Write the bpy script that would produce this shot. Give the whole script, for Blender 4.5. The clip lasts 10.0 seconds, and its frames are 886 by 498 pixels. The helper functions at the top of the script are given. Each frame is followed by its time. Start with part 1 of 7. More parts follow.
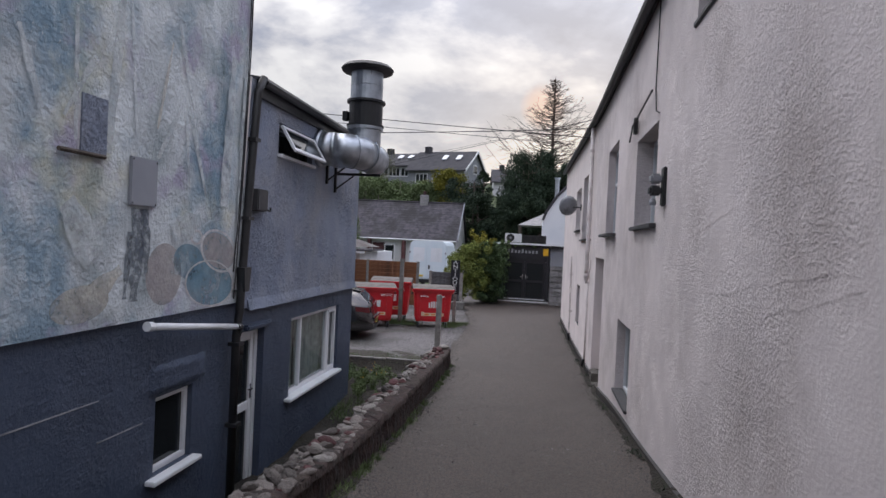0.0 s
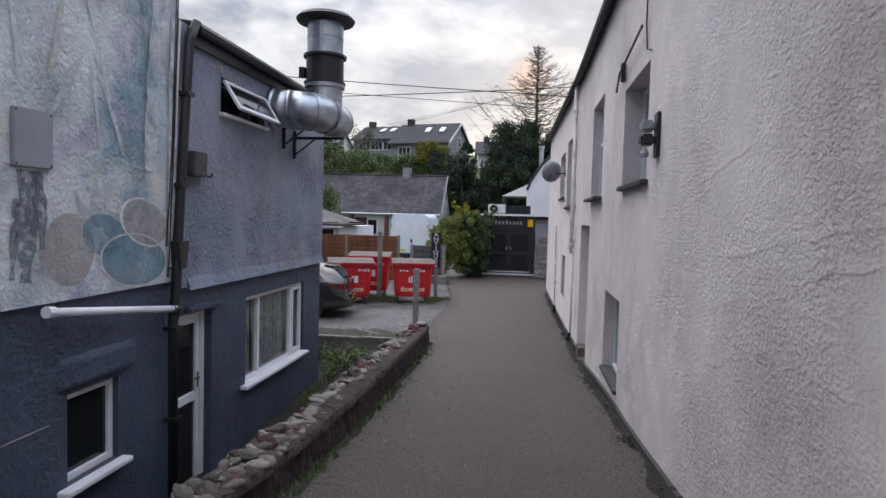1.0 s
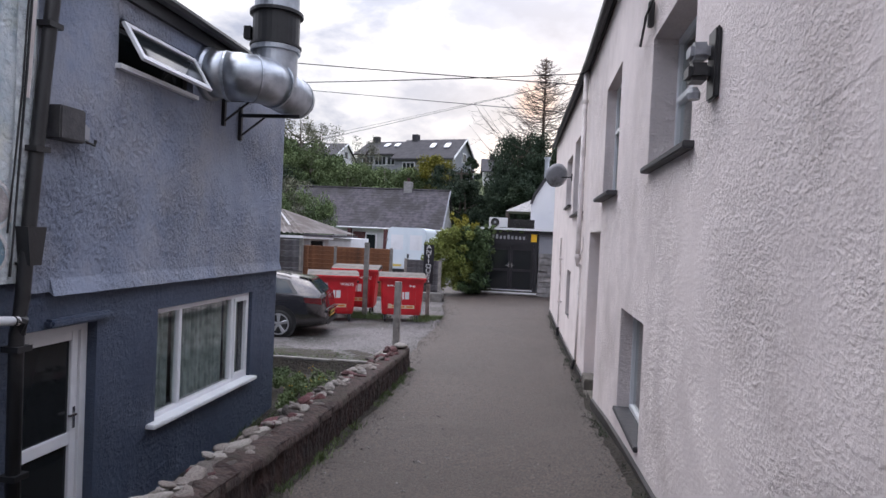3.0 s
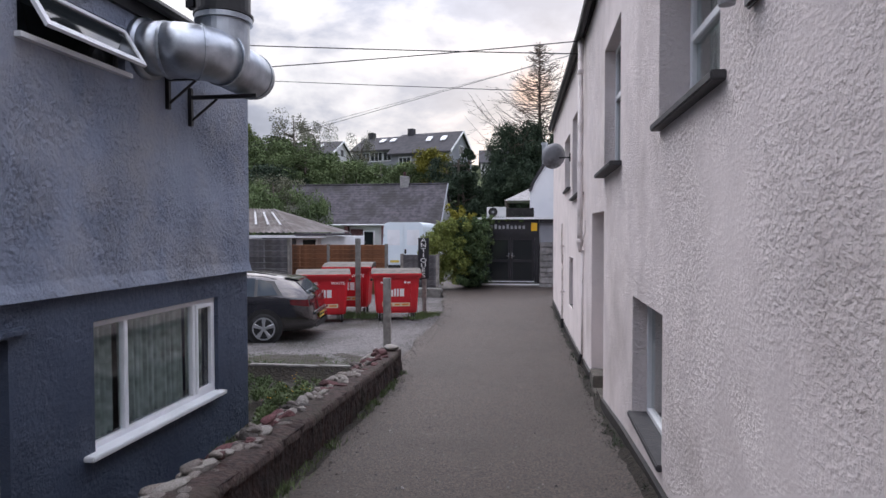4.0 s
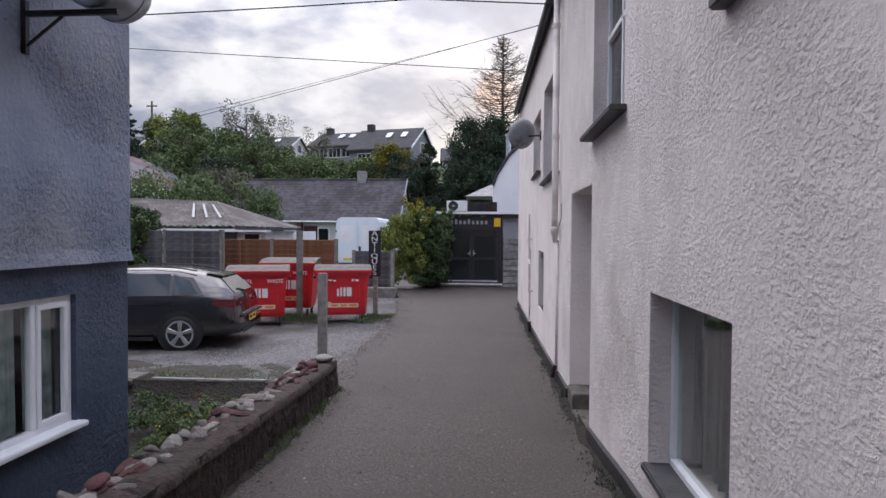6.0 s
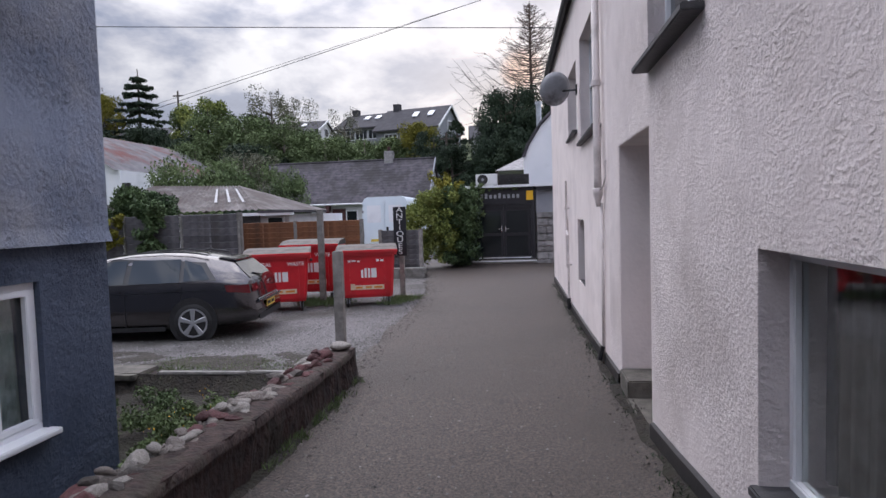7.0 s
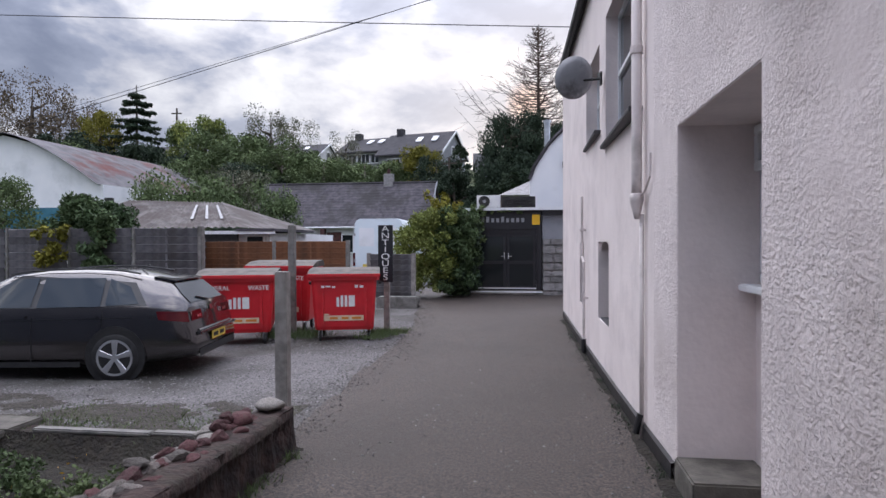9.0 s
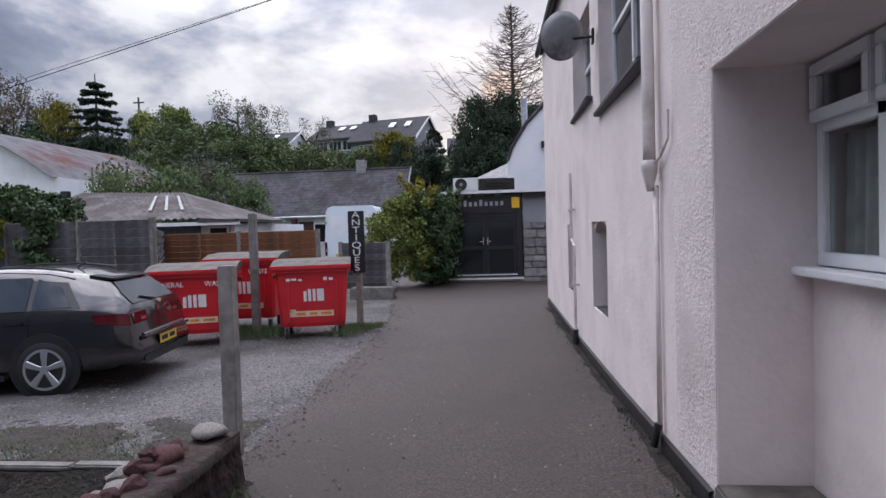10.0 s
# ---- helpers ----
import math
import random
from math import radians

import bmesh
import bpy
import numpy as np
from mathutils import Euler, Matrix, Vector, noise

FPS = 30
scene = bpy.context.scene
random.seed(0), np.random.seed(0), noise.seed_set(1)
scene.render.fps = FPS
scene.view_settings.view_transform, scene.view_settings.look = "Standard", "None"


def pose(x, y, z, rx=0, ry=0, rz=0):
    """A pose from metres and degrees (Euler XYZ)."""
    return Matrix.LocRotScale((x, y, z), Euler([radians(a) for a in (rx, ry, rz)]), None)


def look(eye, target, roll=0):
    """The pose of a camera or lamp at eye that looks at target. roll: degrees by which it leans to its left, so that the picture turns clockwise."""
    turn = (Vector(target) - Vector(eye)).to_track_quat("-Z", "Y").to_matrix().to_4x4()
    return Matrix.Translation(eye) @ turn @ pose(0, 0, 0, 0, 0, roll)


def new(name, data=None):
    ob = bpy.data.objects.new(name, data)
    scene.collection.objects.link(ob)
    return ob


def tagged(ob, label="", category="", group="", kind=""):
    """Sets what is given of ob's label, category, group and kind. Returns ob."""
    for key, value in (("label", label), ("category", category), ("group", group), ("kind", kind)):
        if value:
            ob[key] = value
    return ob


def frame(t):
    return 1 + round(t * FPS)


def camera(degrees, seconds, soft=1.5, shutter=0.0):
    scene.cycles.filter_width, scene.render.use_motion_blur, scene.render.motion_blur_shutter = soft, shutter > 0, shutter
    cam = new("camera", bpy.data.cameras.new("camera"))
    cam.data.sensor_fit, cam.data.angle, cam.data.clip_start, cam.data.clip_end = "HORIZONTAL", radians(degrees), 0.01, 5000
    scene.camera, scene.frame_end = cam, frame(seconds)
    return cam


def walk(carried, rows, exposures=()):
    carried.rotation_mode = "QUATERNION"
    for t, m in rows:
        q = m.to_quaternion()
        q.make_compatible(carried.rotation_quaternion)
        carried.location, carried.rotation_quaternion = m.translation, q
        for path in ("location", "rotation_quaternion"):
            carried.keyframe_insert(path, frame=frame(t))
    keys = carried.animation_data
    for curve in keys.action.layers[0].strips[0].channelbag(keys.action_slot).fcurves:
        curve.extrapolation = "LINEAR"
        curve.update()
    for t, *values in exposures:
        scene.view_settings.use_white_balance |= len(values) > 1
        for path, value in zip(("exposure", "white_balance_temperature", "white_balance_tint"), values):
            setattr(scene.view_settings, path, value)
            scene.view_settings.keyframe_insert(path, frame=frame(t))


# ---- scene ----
cam = camera(71.2, 10.0)
PATH = [
    (0, (0.293, -0.901, 2.339), (-0.01, 1.075, 2.316), 2.7),
    (0.5, (0.354, -0.474, 2.278), (0.104, 1.509, 2.212), 2.0),
    (1, (0.395, -0.055, 2.252), (0.136, 1.925, 2.149), 1.5),
    (1.5, (0.458, 0.394, 2.199), (0.187, 2.373, 2.101), 3.0),
    (2, (0.481, 0.829, 2.134), (0.288, 2.817, 2.034), 2.8),
    (2.5, (0.546, 1.263, 2.057), (0.218, 3.235, 2.026), 3.5),
    (2.7, (0.527, 1.45, 2.037), (0.228, 3.427, 1.997), 3.1),
    (3.8, (0.593, 2.419, 1.947), (0.307, 4.398, 1.907), 1.2),
    (4, (0.613, 2.612, 1.932), (0.323, 4.59, 1.875), -0.1),
    (4.5, (0.562, 3.046, 1.85), (0.274, 5.025, 1.797), -0.7),
    (5, (0.541, 3.48, 1.803), (0.262, 5.459, 1.731), 0.6),
    (5.5, (0.555, 3.906, 1.766), (0.294, 5.887, 1.687), 0.3),
    (6, (0.555, 4.342, 1.724), (0.388, 6.334, 1.671), 0.4),
    (6.2, (0.57, 4.539, 1.695), (0.365, 6.526, 1.6), -0.5),
    (7.5, (0.501, 5.769, 1.527), (0.205, 7.744, 1.411), -1.3),
    (8, (0.498, 6.258, 1.509), (0.178, 8.231, 1.436), 0.2),
    (8.5, (0.457, 6.728, 1.469), (0.271, 8.719, 1.423), 0.7),
    (9, (0.463, 7.255, 1.409), (0.184, 9.235, 1.39), -0.2),
    (9.5, (0.425, 7.713, 1.384), (0.2, 9.7, 1.357), -0.7),
    (10, (0.344, 8.144, 1.38), (0.14, 10.133, 1.318), -1.7),
]
walk(cam, [(t, look(eye, target, roll)) for t, eye, target, roll in PATH],
     [(0, -0.36, 6250, 10), (0.5, -0.40, 6200, 9), (1, -0.20, 6150, 8.5), (2, -0.17, 6250, 10.5), (2.5, 0.12, 6200, 11), (3.8, 0.04, 6200, 11.5), (4, -0.04, 6200, 11.5), (4.5, -0.03, 6150, 11.5), (5.5, -0.14, 6150, 12), (6, -0.12, 6150, 12), (7.5, -0.08, 6100, 12.5), (8, -0.11, 6100, 12.5), (8.5, -0.28, 6100, 12.5), (9, -0.04, 6050, 12), (9.5, -0.18, 6100, 12.5), (10, -0.19, 6050, 12.5)])

# ---- world, sun, exposure ----
world = bpy.data.worlds.new("overcast_evening")
scene.world = world
world.use_nodes = True


def build_sky():
    nt = world.node_tree
    nt.nodes.clear()
    N, L = nt.nodes.new, nt.links.new
    out, bg = N("ShaderNodeOutputWorld"), N("ShaderNodeBackground")
    sky = N("ShaderNodeTexSky")
    sky.sky_type, sky.sun_disc = "NISHITA", False
    sky.sun_elevation, sky.sun_rotation = radians(12), radians(3)
    tc, mp = N("ShaderNodeTexCoord"), N("ShaderNodeMapping")
    mp.inputs["Scale"].default_value = (1.0, 1.0, 2.0)
    mp.inputs["Location"].default_value = (0.35, 0.1, 0.2)
    L(tc.outputs["Generated"], mp.inputs["Vector"])
    n1 = N("ShaderNodeTexNoise")
    n1.inputs["Scale"].default_value, n1.inputs["Detail"].default_value = 4.6, 9.0
    n1.inputs["Roughness"].default_value = 0.55
    n1.inputs["Distortion"].default_value = 0.15
    L(mp.outputs["Vector"], n1.inputs["Vector"])
    ramp = N("ShaderNodeValToRGB")
    e = ramp.color_ramp.elements
    e[0].position, e[0].color = 0.37, (0.37, 0.40, 0.53, 1)
    e[1].position, e[1].color = 0.64, (1.45, 1.40, 1.38, 1)
    m = e.new(0.48)
    m.color = (0.57, 0.60, 0.74, 1)
    m = e.new(0.55)
    m.color = (0.98, 0.96, 1.02, 1)
    L(n1.outputs["Fac"], ramp.inputs["Fac"])
    # brighter towards the hidden sun, straight up the lane
    dot = N("ShaderNodeVectorMath")
    dot.operation = "DOT_PRODUCT"
    dot.inputs[1].default_value = Vector((0.05, 0.95, 0.30)).normalized()
    L(tc.outputs["Generated"], dot.inputs[0])
    glow = N("ShaderNodeMapRange")
    glow.inputs["From Min"].default_value, glow.inputs["From Max"].default_value = 0.80, 1.0
    glow.inputs["To Min"].default_value, glow.inputs["To Max"].default_value = 0.0, 0.42
    L(dot.outputs["Value"], glow.inputs["Value"])
    add = N("ShaderNodeMix")
    add.data_type, add.blend_type = "RGBA", "ADD"
    add.inputs["Factor"].default_value = 1.0
    tint = N("ShaderNodeMix")
    tint.data_type, tint.blend_type = "RGBA", "MIX"
    tint.inputs[6].default_value, tint.inputs[7].default_value = (0, 0, 0, 1), (1.0, 0.93, 0.86, 1)
    L(glow.outputs["Result"], tint.inputs["Factor"])
    L(ramp.outputs["Color"], add.inputs[6])
    L(tint.outputs[2], add.inputs[7])
    # the low sun reddens the thin cloud round it
    near = N("ShaderNodeVectorMath")
    near.operation = "DOT_PRODUCT"
    near.inputs[1].default_value = Vector((-0.002, 0.975, 0.217)).normalized()
    L(tc.outputs["Generated"], near.inputs[0])
    spot = N("ShaderNodeMapRange")
    spot.interpolation_type = "SMOOTHSTEP"
    spot.inputs["From Min"].default_value, spot.inputs["From Max"].default_value = 0.9992, 1.0
    spot.inputs["To Min"].default_value, spot.inputs["To Max"].default_value = 0.0, 0.45
    L(near.outputs["Value"], spot.inputs["Value"])
    warm = N("ShaderNodeMix")
    warm.data_type = "RGBA"
    warm.inputs[7].default_value = (1.9, 1.05, 0.62, 1)
    L(spot.outputs["Result"], warm.inputs["Factor"])
    L(add.outputs[2], warm.inputs[6])
    mix = N("ShaderNodeMix")
    mix.data_type, mix.blend_type = "RGBA", "ADD"
    mix.inputs["Factor"].default_value = 0.02
    # an overcast sky grows brighter towards the zenith
    sep = N("ShaderNodeSeparateXYZ")
    L(tc.outputs["Generated"], sep.inputs["Vector"])
    up = N("ShaderNodeMapRange")
    up.interpolation_type = "SMOOTHSTEP"
    up.inputs["From Min"].default_value, up.inputs["From Max"].default_value = 0.22, 0.95
    up.inputs["To Min"].default_value, up.inputs["To Max"].default_value = 1.0, ZENITH
    L(sep.outputs["Z"], up.inputs["Value"])
    grow = N("ShaderNodeVectorMath")
    grow.operation = "SCALE"
    L(warm.outputs[2], grow.inputs[0])
    L(up.outputs["Result"], grow.inputs["Scale"])
    L(grow.outputs["Vector"], mix.inputs[6])
    L(sky.outputs["Color"], mix.inputs[7])
    L(mix.outputs[2], bg.inputs["Color"])
    bg.inputs["Strength"].default_value = SKY
    L(bg.outputs["Background"], out.inputs["Surface"])


SKY, ZENITH = 0.60, 5.0
build_sky()
sun = new("sun", bpy.data.lights.new("sun", "SUN"))
sun.data.energy, sun.data.angle, sun.data.color = 1.5, radians(60), (1.0, 0.93, 0.86)
sun.matrix_world = look((-14, 12, 30), (0, 0, 0))


# ---- materials ----
def surf(name, c1, c2, scale=3.0, rough=0.8, bump=0.2, fine=60.0, metal=0.0, stain=None, stain_scale=0.7, depth=0.01, vary=0.0, island=0.0, spec=0.5, stain_at=(0.5, 0.72), coarse=0.0, stretch=(1, 1, 1), patchy=0.0, coat=0.0):
    """Two tones of grain, a large irregular stain, and relief at one or two sizes."""
    m = bpy.data.materials.new(name)
    m.use_nodes = True
    nt = m.node_tree
    N, L = nt.nodes.new, nt.links.new
    b = nt.nodes["Principled BSDF"]
    tc = N("ShaderNodeTexCoord")
    n = N("ShaderNodeTexNoise")
    n.inputs["Scale"].default_value, n.inputs["Detail"].default_value = scale, 6.0
    L(tc.outputs["Object"], n.inputs["Vector"])
    r = N("ShaderNodeValToRGB")
    r.color_ramp.elements[0].position, r.color_ramp.elements[1].position = 0.33, 0.68
    r.color_ramp.elements[0].color, r.color_ramp.elements[1].color = (*c1, 1), (*c2, 1)
    L(n.outputs["Fac"], r.inputs["Fac"])
    col = r.outputs["Color"]
    if stain:
        s = N("ShaderNodeTexNoise")
        s.inputs["Scale"].default_value, s.inputs["Detail"].default_value = stain_scale, 8.0
        s.inputs["Roughness"].default_value = 0.65
        L(tc.outputs["Object"], s.inputs["Vector"])
        mr = N("ShaderNodeMapRange")
        mr.inputs["From Min"].default_value, mr.inputs["From Max"].default_value = stain_at
        L(s.outputs["Fac"], mr.inputs["Value"])
        mx = N("ShaderNodeMix")
        mx.data_type = "RGBA"
        L(mr.outputs["Result"], mx.inputs["Factor"])
        L(col, mx.inputs[6])
        mx.inputs[7].default_value = (*stain, 1)
        col = mx.outputs[2]
    if vary or island:
        hv = N("ShaderNodeHueSaturation")
        src = N("ShaderNodeNewGeometry").outputs["Random Per Island"] if island else N("ShaderNodeObjectInfo").outputs["Random"]
        k = vary or island
        mr = N("ShaderNodeMapRange")
        mr.inputs["To Min"].default_value, mr.inputs["To Max"].default_value = 1 - k, 1 + k
        L(src, mr.inputs["Value"])
        L(mr.outputs["Result"], hv.inputs["Value"])
        L(col, hv.inputs["Color"])
        col = hv.outputs["Color"]
    L(col, b.inputs["Base Color"])
    b.inputs["Metallic"].default_value = metal
    b.inputs["Specular IOR Level"].default_value = spec
    b.inputs["Coat Weight"].default_value, b.inputs["Coat Roughness"].default_value = coat, 0.08
    rr = N("ShaderNodeMapRange")
    rr.inputs["To Min"].default_value, rr.inputs["To Max"].default_value = max(rough - 0.1, 0.02), min(rough + 0.1, 1)
    L(n.outputs["Fac"], rr.inputs["Value"])
    L(rr.outputs["Result"], b.inputs["Roughness"])
    if bump:
        f = N("ShaderNodeTexNoise")
        f.inputs["Scale"].default_value, f.inputs["Detail"].default_value = fine, 4.0
        L(tc.outputs["Object"], f.inputs["Vector"])
        bp = N("ShaderNodeBump")
        bp.inputs["Strength"].default_value, bp.inputs["Distance"].default_value = bump, depth
        height = f.outputs["Fac"]
        if coarse:
            g = N("ShaderNodeTexNoise")
            g.inputs["Scale"].default_value, g.inputs["Detail"].default_value = coarse, 6.0
            g.inputs["Distortion"].default_value = 0.6
            mp = N("ShaderNodeMapping")
            mp.inputs["Scale"].default_value = stretch
            L(tc.outputs["Object"], mp.inputs["Vector"])
            L(mp.outputs["Vector"], g.inputs["Vector"])
            ad = N("ShaderNodeMath")
            ad.operation = "MULTIPLY_ADD"
            ad.inputs[1].default_value = 2.0
            L(g.outputs["Fac"], ad.inputs[0])
            L(height, ad.inputs[2])
            height = ad.outputs[0]
        if patchy:
            pn = N("ShaderNodeTexNoise")
            pn.inputs["Scale"].default_value, pn.inputs["Detail"].default_value = 0.9, 3.0
            L(tc.outputs["Object"], pn.inputs["Vector"])
            pm = N("ShaderNodeMapRange")
            pm.inputs["From Min"].default_value, pm.inputs["From Max"].default_value = 0.38, 0.62
            pm.inputs["To Min"].default_value, pm.inputs["To Max"].default_value = bump * (1 - patchy), bump
            L(pn.outputs["Fac"], pm.inputs["Value"])
            L(pm.outputs["Result"], bp.inputs["Strength"])
        L(height, bp.inputs["Height"])
        L(bp.outputs["Normal"], b.inputs["Normal"])
    return m


def lumpy_coat(m, lump, strength, depth, stretch=(1, 1, 1), patch=(0.40, 0.60), least=0.25, crust=0.55):
    """Thrown render: crusty lumps and pits that thin out in patches, on a material made by surf."""
    nt = m.node_tree
    N, L = nt.nodes.new, nt.links.new
    tc, mp = N("ShaderNodeTexCoord"), N("ShaderNodeMapping")
    mp.inputs["Scale"].default_value = stretch
    L(tc.outputs["Object"], mp.inputs["Vector"])
    n1 = N("ShaderNodeTexNoise")
    n1.inputs["Scale"].default_value, n1.inputs["Detail"].default_value, n1.inputs["Roughness"].default_value = lump, 7.0, 0.62
    L(mp.outputs["Vector"], n1.inputs["Vector"])
    step = N("ShaderNodeMapRange")
    step.interpolation_type = "SMOOTHSTEP"
    step.inputs["From Min"].default_value, step.inputs["From Max"].default_value = crust - 0.05, crust + 0.07
    step.inputs["To Max"].default_value = 0.4
    L(n1.outputs["Fac"], step.inputs["Value"])
    n2 = N("ShaderNodeTexNoise")
    n2.inputs["Scale"].default_value, n2.inputs["Detail"].default_value = lump * 0.22, 5.0
    L(mp.outputs["Vector"], n2.inputs["Vector"])
    ma = N("ShaderNodeMath")
    ma.operation = "MULTIPLY_ADD"
    ma.inputs[1].default_value = 2.1
    L(n1.outputs["Fac"], ma.inputs[0])
    L(step.outputs["Result"], ma.inputs[2])
    mb = N("ShaderNodeMath")
    mb.operation = "MULTIPLY_ADD"
    mb.inputs[1].default_value = 2.2
    L(n2.outputs["Fac"], mb.inputs[0])
    L(ma.outputs[0], mb.inputs[2])
    pn = N("ShaderNodeTexNoise")
    pn.inputs["Scale"].default_value, pn.inputs["Detail"].default_value = 1.1, 4.0
    L(tc.outputs["Object"], pn.inputs["Vector"])
    pm = N("ShaderNodeMapRange")
    pm.inputs["From Min"].default_value, pm.inputs["From Max"].default_value = patch
    pm.inputs["To Min"].default_value, pm.inputs["To Max"].default_value = strength * least, strength
    L(pn.outputs["Fac"], pm.inputs["Value"])
    bp = N("ShaderNodeBump")
    bp.inputs["Distance"].default_value = depth
    L(pm.outputs["Result"], bp.inputs["Strength"])
    L(mb.outputs[0], bp.inputs["Height"])
    L(bp.outputs["Normal"], nt.nodes["Principled BSDF"].inputs["Normal"])
    return m


def glass(name, tone=(0.02, 0.025, 0.03), rough=0.06, clear=0.0):
    m = bpy.data.materials.new(name)
    m.use_nodes = True
    b = m.node_tree.nodes["Principled BSDF"]
    b.inputs["Base Color"].default_value = (*tone, 1)
    b.inputs["Roughness"].default_value = rough
    b.inputs["Transmission Weight"].default_value = clear
    b.inputs["IOR"].default_value = 1.45
    return m


M = {}
M["tarmac"] = surf("tarmac", (0.008, 0.006, 0.0045), (0.112, 0.082, 0.068), 50, 0.62, 1.0, 100, stain=(0.034, 0.025, 0.019), stain_scale=0.55, stain_at=(0.46, 0.74), spec=0.6, depth=0.015)
M["tarmac"].node_tree.nodes["Color Ramp"].color_ramp.elements[0].position, M["tarmac"].node_tree.nodes["Color Ramp"].color_ramp.elements[1].position = 0.40, 0.63
M["gravel"] = surf("gravel", (0.065, 0.060, 0.060), (0.26, 0.245, 0.245), 42, 0.95, 1.0, 50, stain=(0.06, 0.056, 0.048), stain_scale=0.45, stain_at=(0.42, 0.62), depth=0.03)
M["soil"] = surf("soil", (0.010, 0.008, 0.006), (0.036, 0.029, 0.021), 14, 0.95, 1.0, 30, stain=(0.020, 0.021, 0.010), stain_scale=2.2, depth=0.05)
M["yard_dirt"] = surf("yard_dirt", (0.020, 0.017, 0.012), (0.075, 0.066, 0.055), 26, 0.95, 1.0, 40, stain=(0.045, 0.048, 0.022), stain_scale=1.5, depth=0.03)
M["grass_ground"] = surf("grass_ground", (0.035, 0.05, 0.018), (0.075, 0.10, 0.035), 3, 0.95, 0.9, 14, stain=(0.07, 0.065, 0.04), stain_scale=0.3, depth=0.06)
M["render_white"] = lumpy_coat(surf("white_roughcast", (0.69, 0.622, 0.612), (0.80, 0.725, 0.71), 2.2, 0.92, 0, stain=(0.54, 0.475, 0.455), stain_scale=0.6), 40.0, 0.85, 0.010, (1, 0.85, 1.25), (0.36, 0.58), 0.22)
M["render_smooth"] = surf("white_masonry_paint", (0.74, 0.665, 0.645), (0.81, 0.735, 0.715), 1.8, 0.85, 0.35, 26, stain=(0.60, 0.54, 0.53), stain_scale=0.8, depth=0.01)
M["render_far"] = surf("white_gable_paint", (0.74, 0.76, 0.80), (0.82, 0.83, 0.86), 1.0, 0.85, 0.2, 20, stain=(0.6, 0.62, 0.64), stain_scale=0.6)
M["blue_upper"] = lumpy_coat(surf("faded_blue_roughcast", (0.205, 0.238, 0.318), (0.28, 0.315, 0.395), 1.6, 0.85, 0, stain=(0.31, 0.315, 0.345), stain_scale=0.9, stain_at=(0.46, 0.66)), 24.0, 1.0, 0.034, (1, 1, 0.85), (0.38, 0.60), 0.3, 0.62)
M["blue_lower"] = lumpy_coat(surf("blue_masonry_paint", (0.046, 0.064, 0.105), (0.074, 0.096, 0.145), 1.5, 0.6, 0, stain=(0.05, 0.065, 0.10), stain_scale=0.8), 22.0, 0.9, 0.020, (1, 1, 1), (0.40, 0.60), 0.4, 0.62)
M["black_paint"] = surf("black_gloss_paint", (0.012, 0.012, 0.013), (0.022, 0.022, 0.024), 6, 0.4, 0.15, 40)
M["dark_metal"] = surf("dark_metal", (0.02, 0.02, 0.022), (0.045, 0.043, 0.042), 8, 0.5, 0.2, 50, metal=0.4)
M["upvc"] = surf("white_upvc", (0.72, 0.74, 0.77), (0.80, 0.81, 0.83), 3, 0.35, 0.05, 30, stain=(0.62, 0.63, 0.64), stain_scale=2.0)
M["pane"] = glass("window_glass_dark", (0.015, 0.018, 0.02), 0.05)
M["pane_clear"] = glass("window_glass", (0.9, 0.95, 0.95), 0.02, 1.0)
# darker copy of the net curtain: the window's dimness is put into its colour
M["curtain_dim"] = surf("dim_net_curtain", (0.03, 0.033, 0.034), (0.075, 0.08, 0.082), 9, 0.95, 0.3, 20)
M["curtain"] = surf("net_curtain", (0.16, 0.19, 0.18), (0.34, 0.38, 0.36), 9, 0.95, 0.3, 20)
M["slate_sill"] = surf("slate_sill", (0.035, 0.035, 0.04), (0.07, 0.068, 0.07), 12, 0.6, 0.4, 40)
M["pipe_cream"] = surf("painted_downpipe", (0.62, 0.56, 0.545), (0.70, 0.64, 0.62), 4, 0.5, 0.15, 30, stain=(0.42, 0.38, 0.36), stain_scale=2.5)
M["steel"] = surf("galvanised_steel", (0.38, 0.41, 0.45), (0.55, 0.58, 0.62), 7, 0.40, 0.10, 16, metal=1.0, stain=(0.28, 0.30, 0.33), stain_scale=3)
M["concrete"] = surf("concrete", (0.15, 0.145, 0.135), (0.25, 0.24, 0.225), 9, 0.92, 0.5, 50, stain=(0.09, 0.087, 0.07), stain_scale=2.2, vary=0.12)
# lighter than the core: the lit wall top is put into this tone
M["wall_cap_lit"] = surf("worn_mortar_capping_lit", (0.018, 0.011, 0.010), (0.066, 0.043, 0.038), 14, 0.95, 1.0, 30, stain=(0.045, 0.040, 0.028), stain_scale=2.4, depth=0.02)
M["step_concrete"] = surf("dirty_step_concrete", (0.075, 0.069, 0.060), (0.15, 0.138, 0.12), 9, 0.92, 0.6, 50, stain=(0.05, 0.046, 0.036), stain_scale=2.6)
M["hill_slate"] = surf("dark_weathered_slate", (0.045, 0.044, 0.050), (0.075, 0.073, 0.080), 2, 0.85, 0.2, 12, spec=0.2)
# the wall's own dark red, with its side's shade put into the tone
M["wall_core_shaded"] = surf("crumbling_wall_render_shaded", (0.007, 0.003, 0.003), (0.038, 0.019, 0.015), 9, 0.95, 1.0, 16, stain=(0.018, 0.019, 0.011), stain_scale=1.6, depth=0.04)
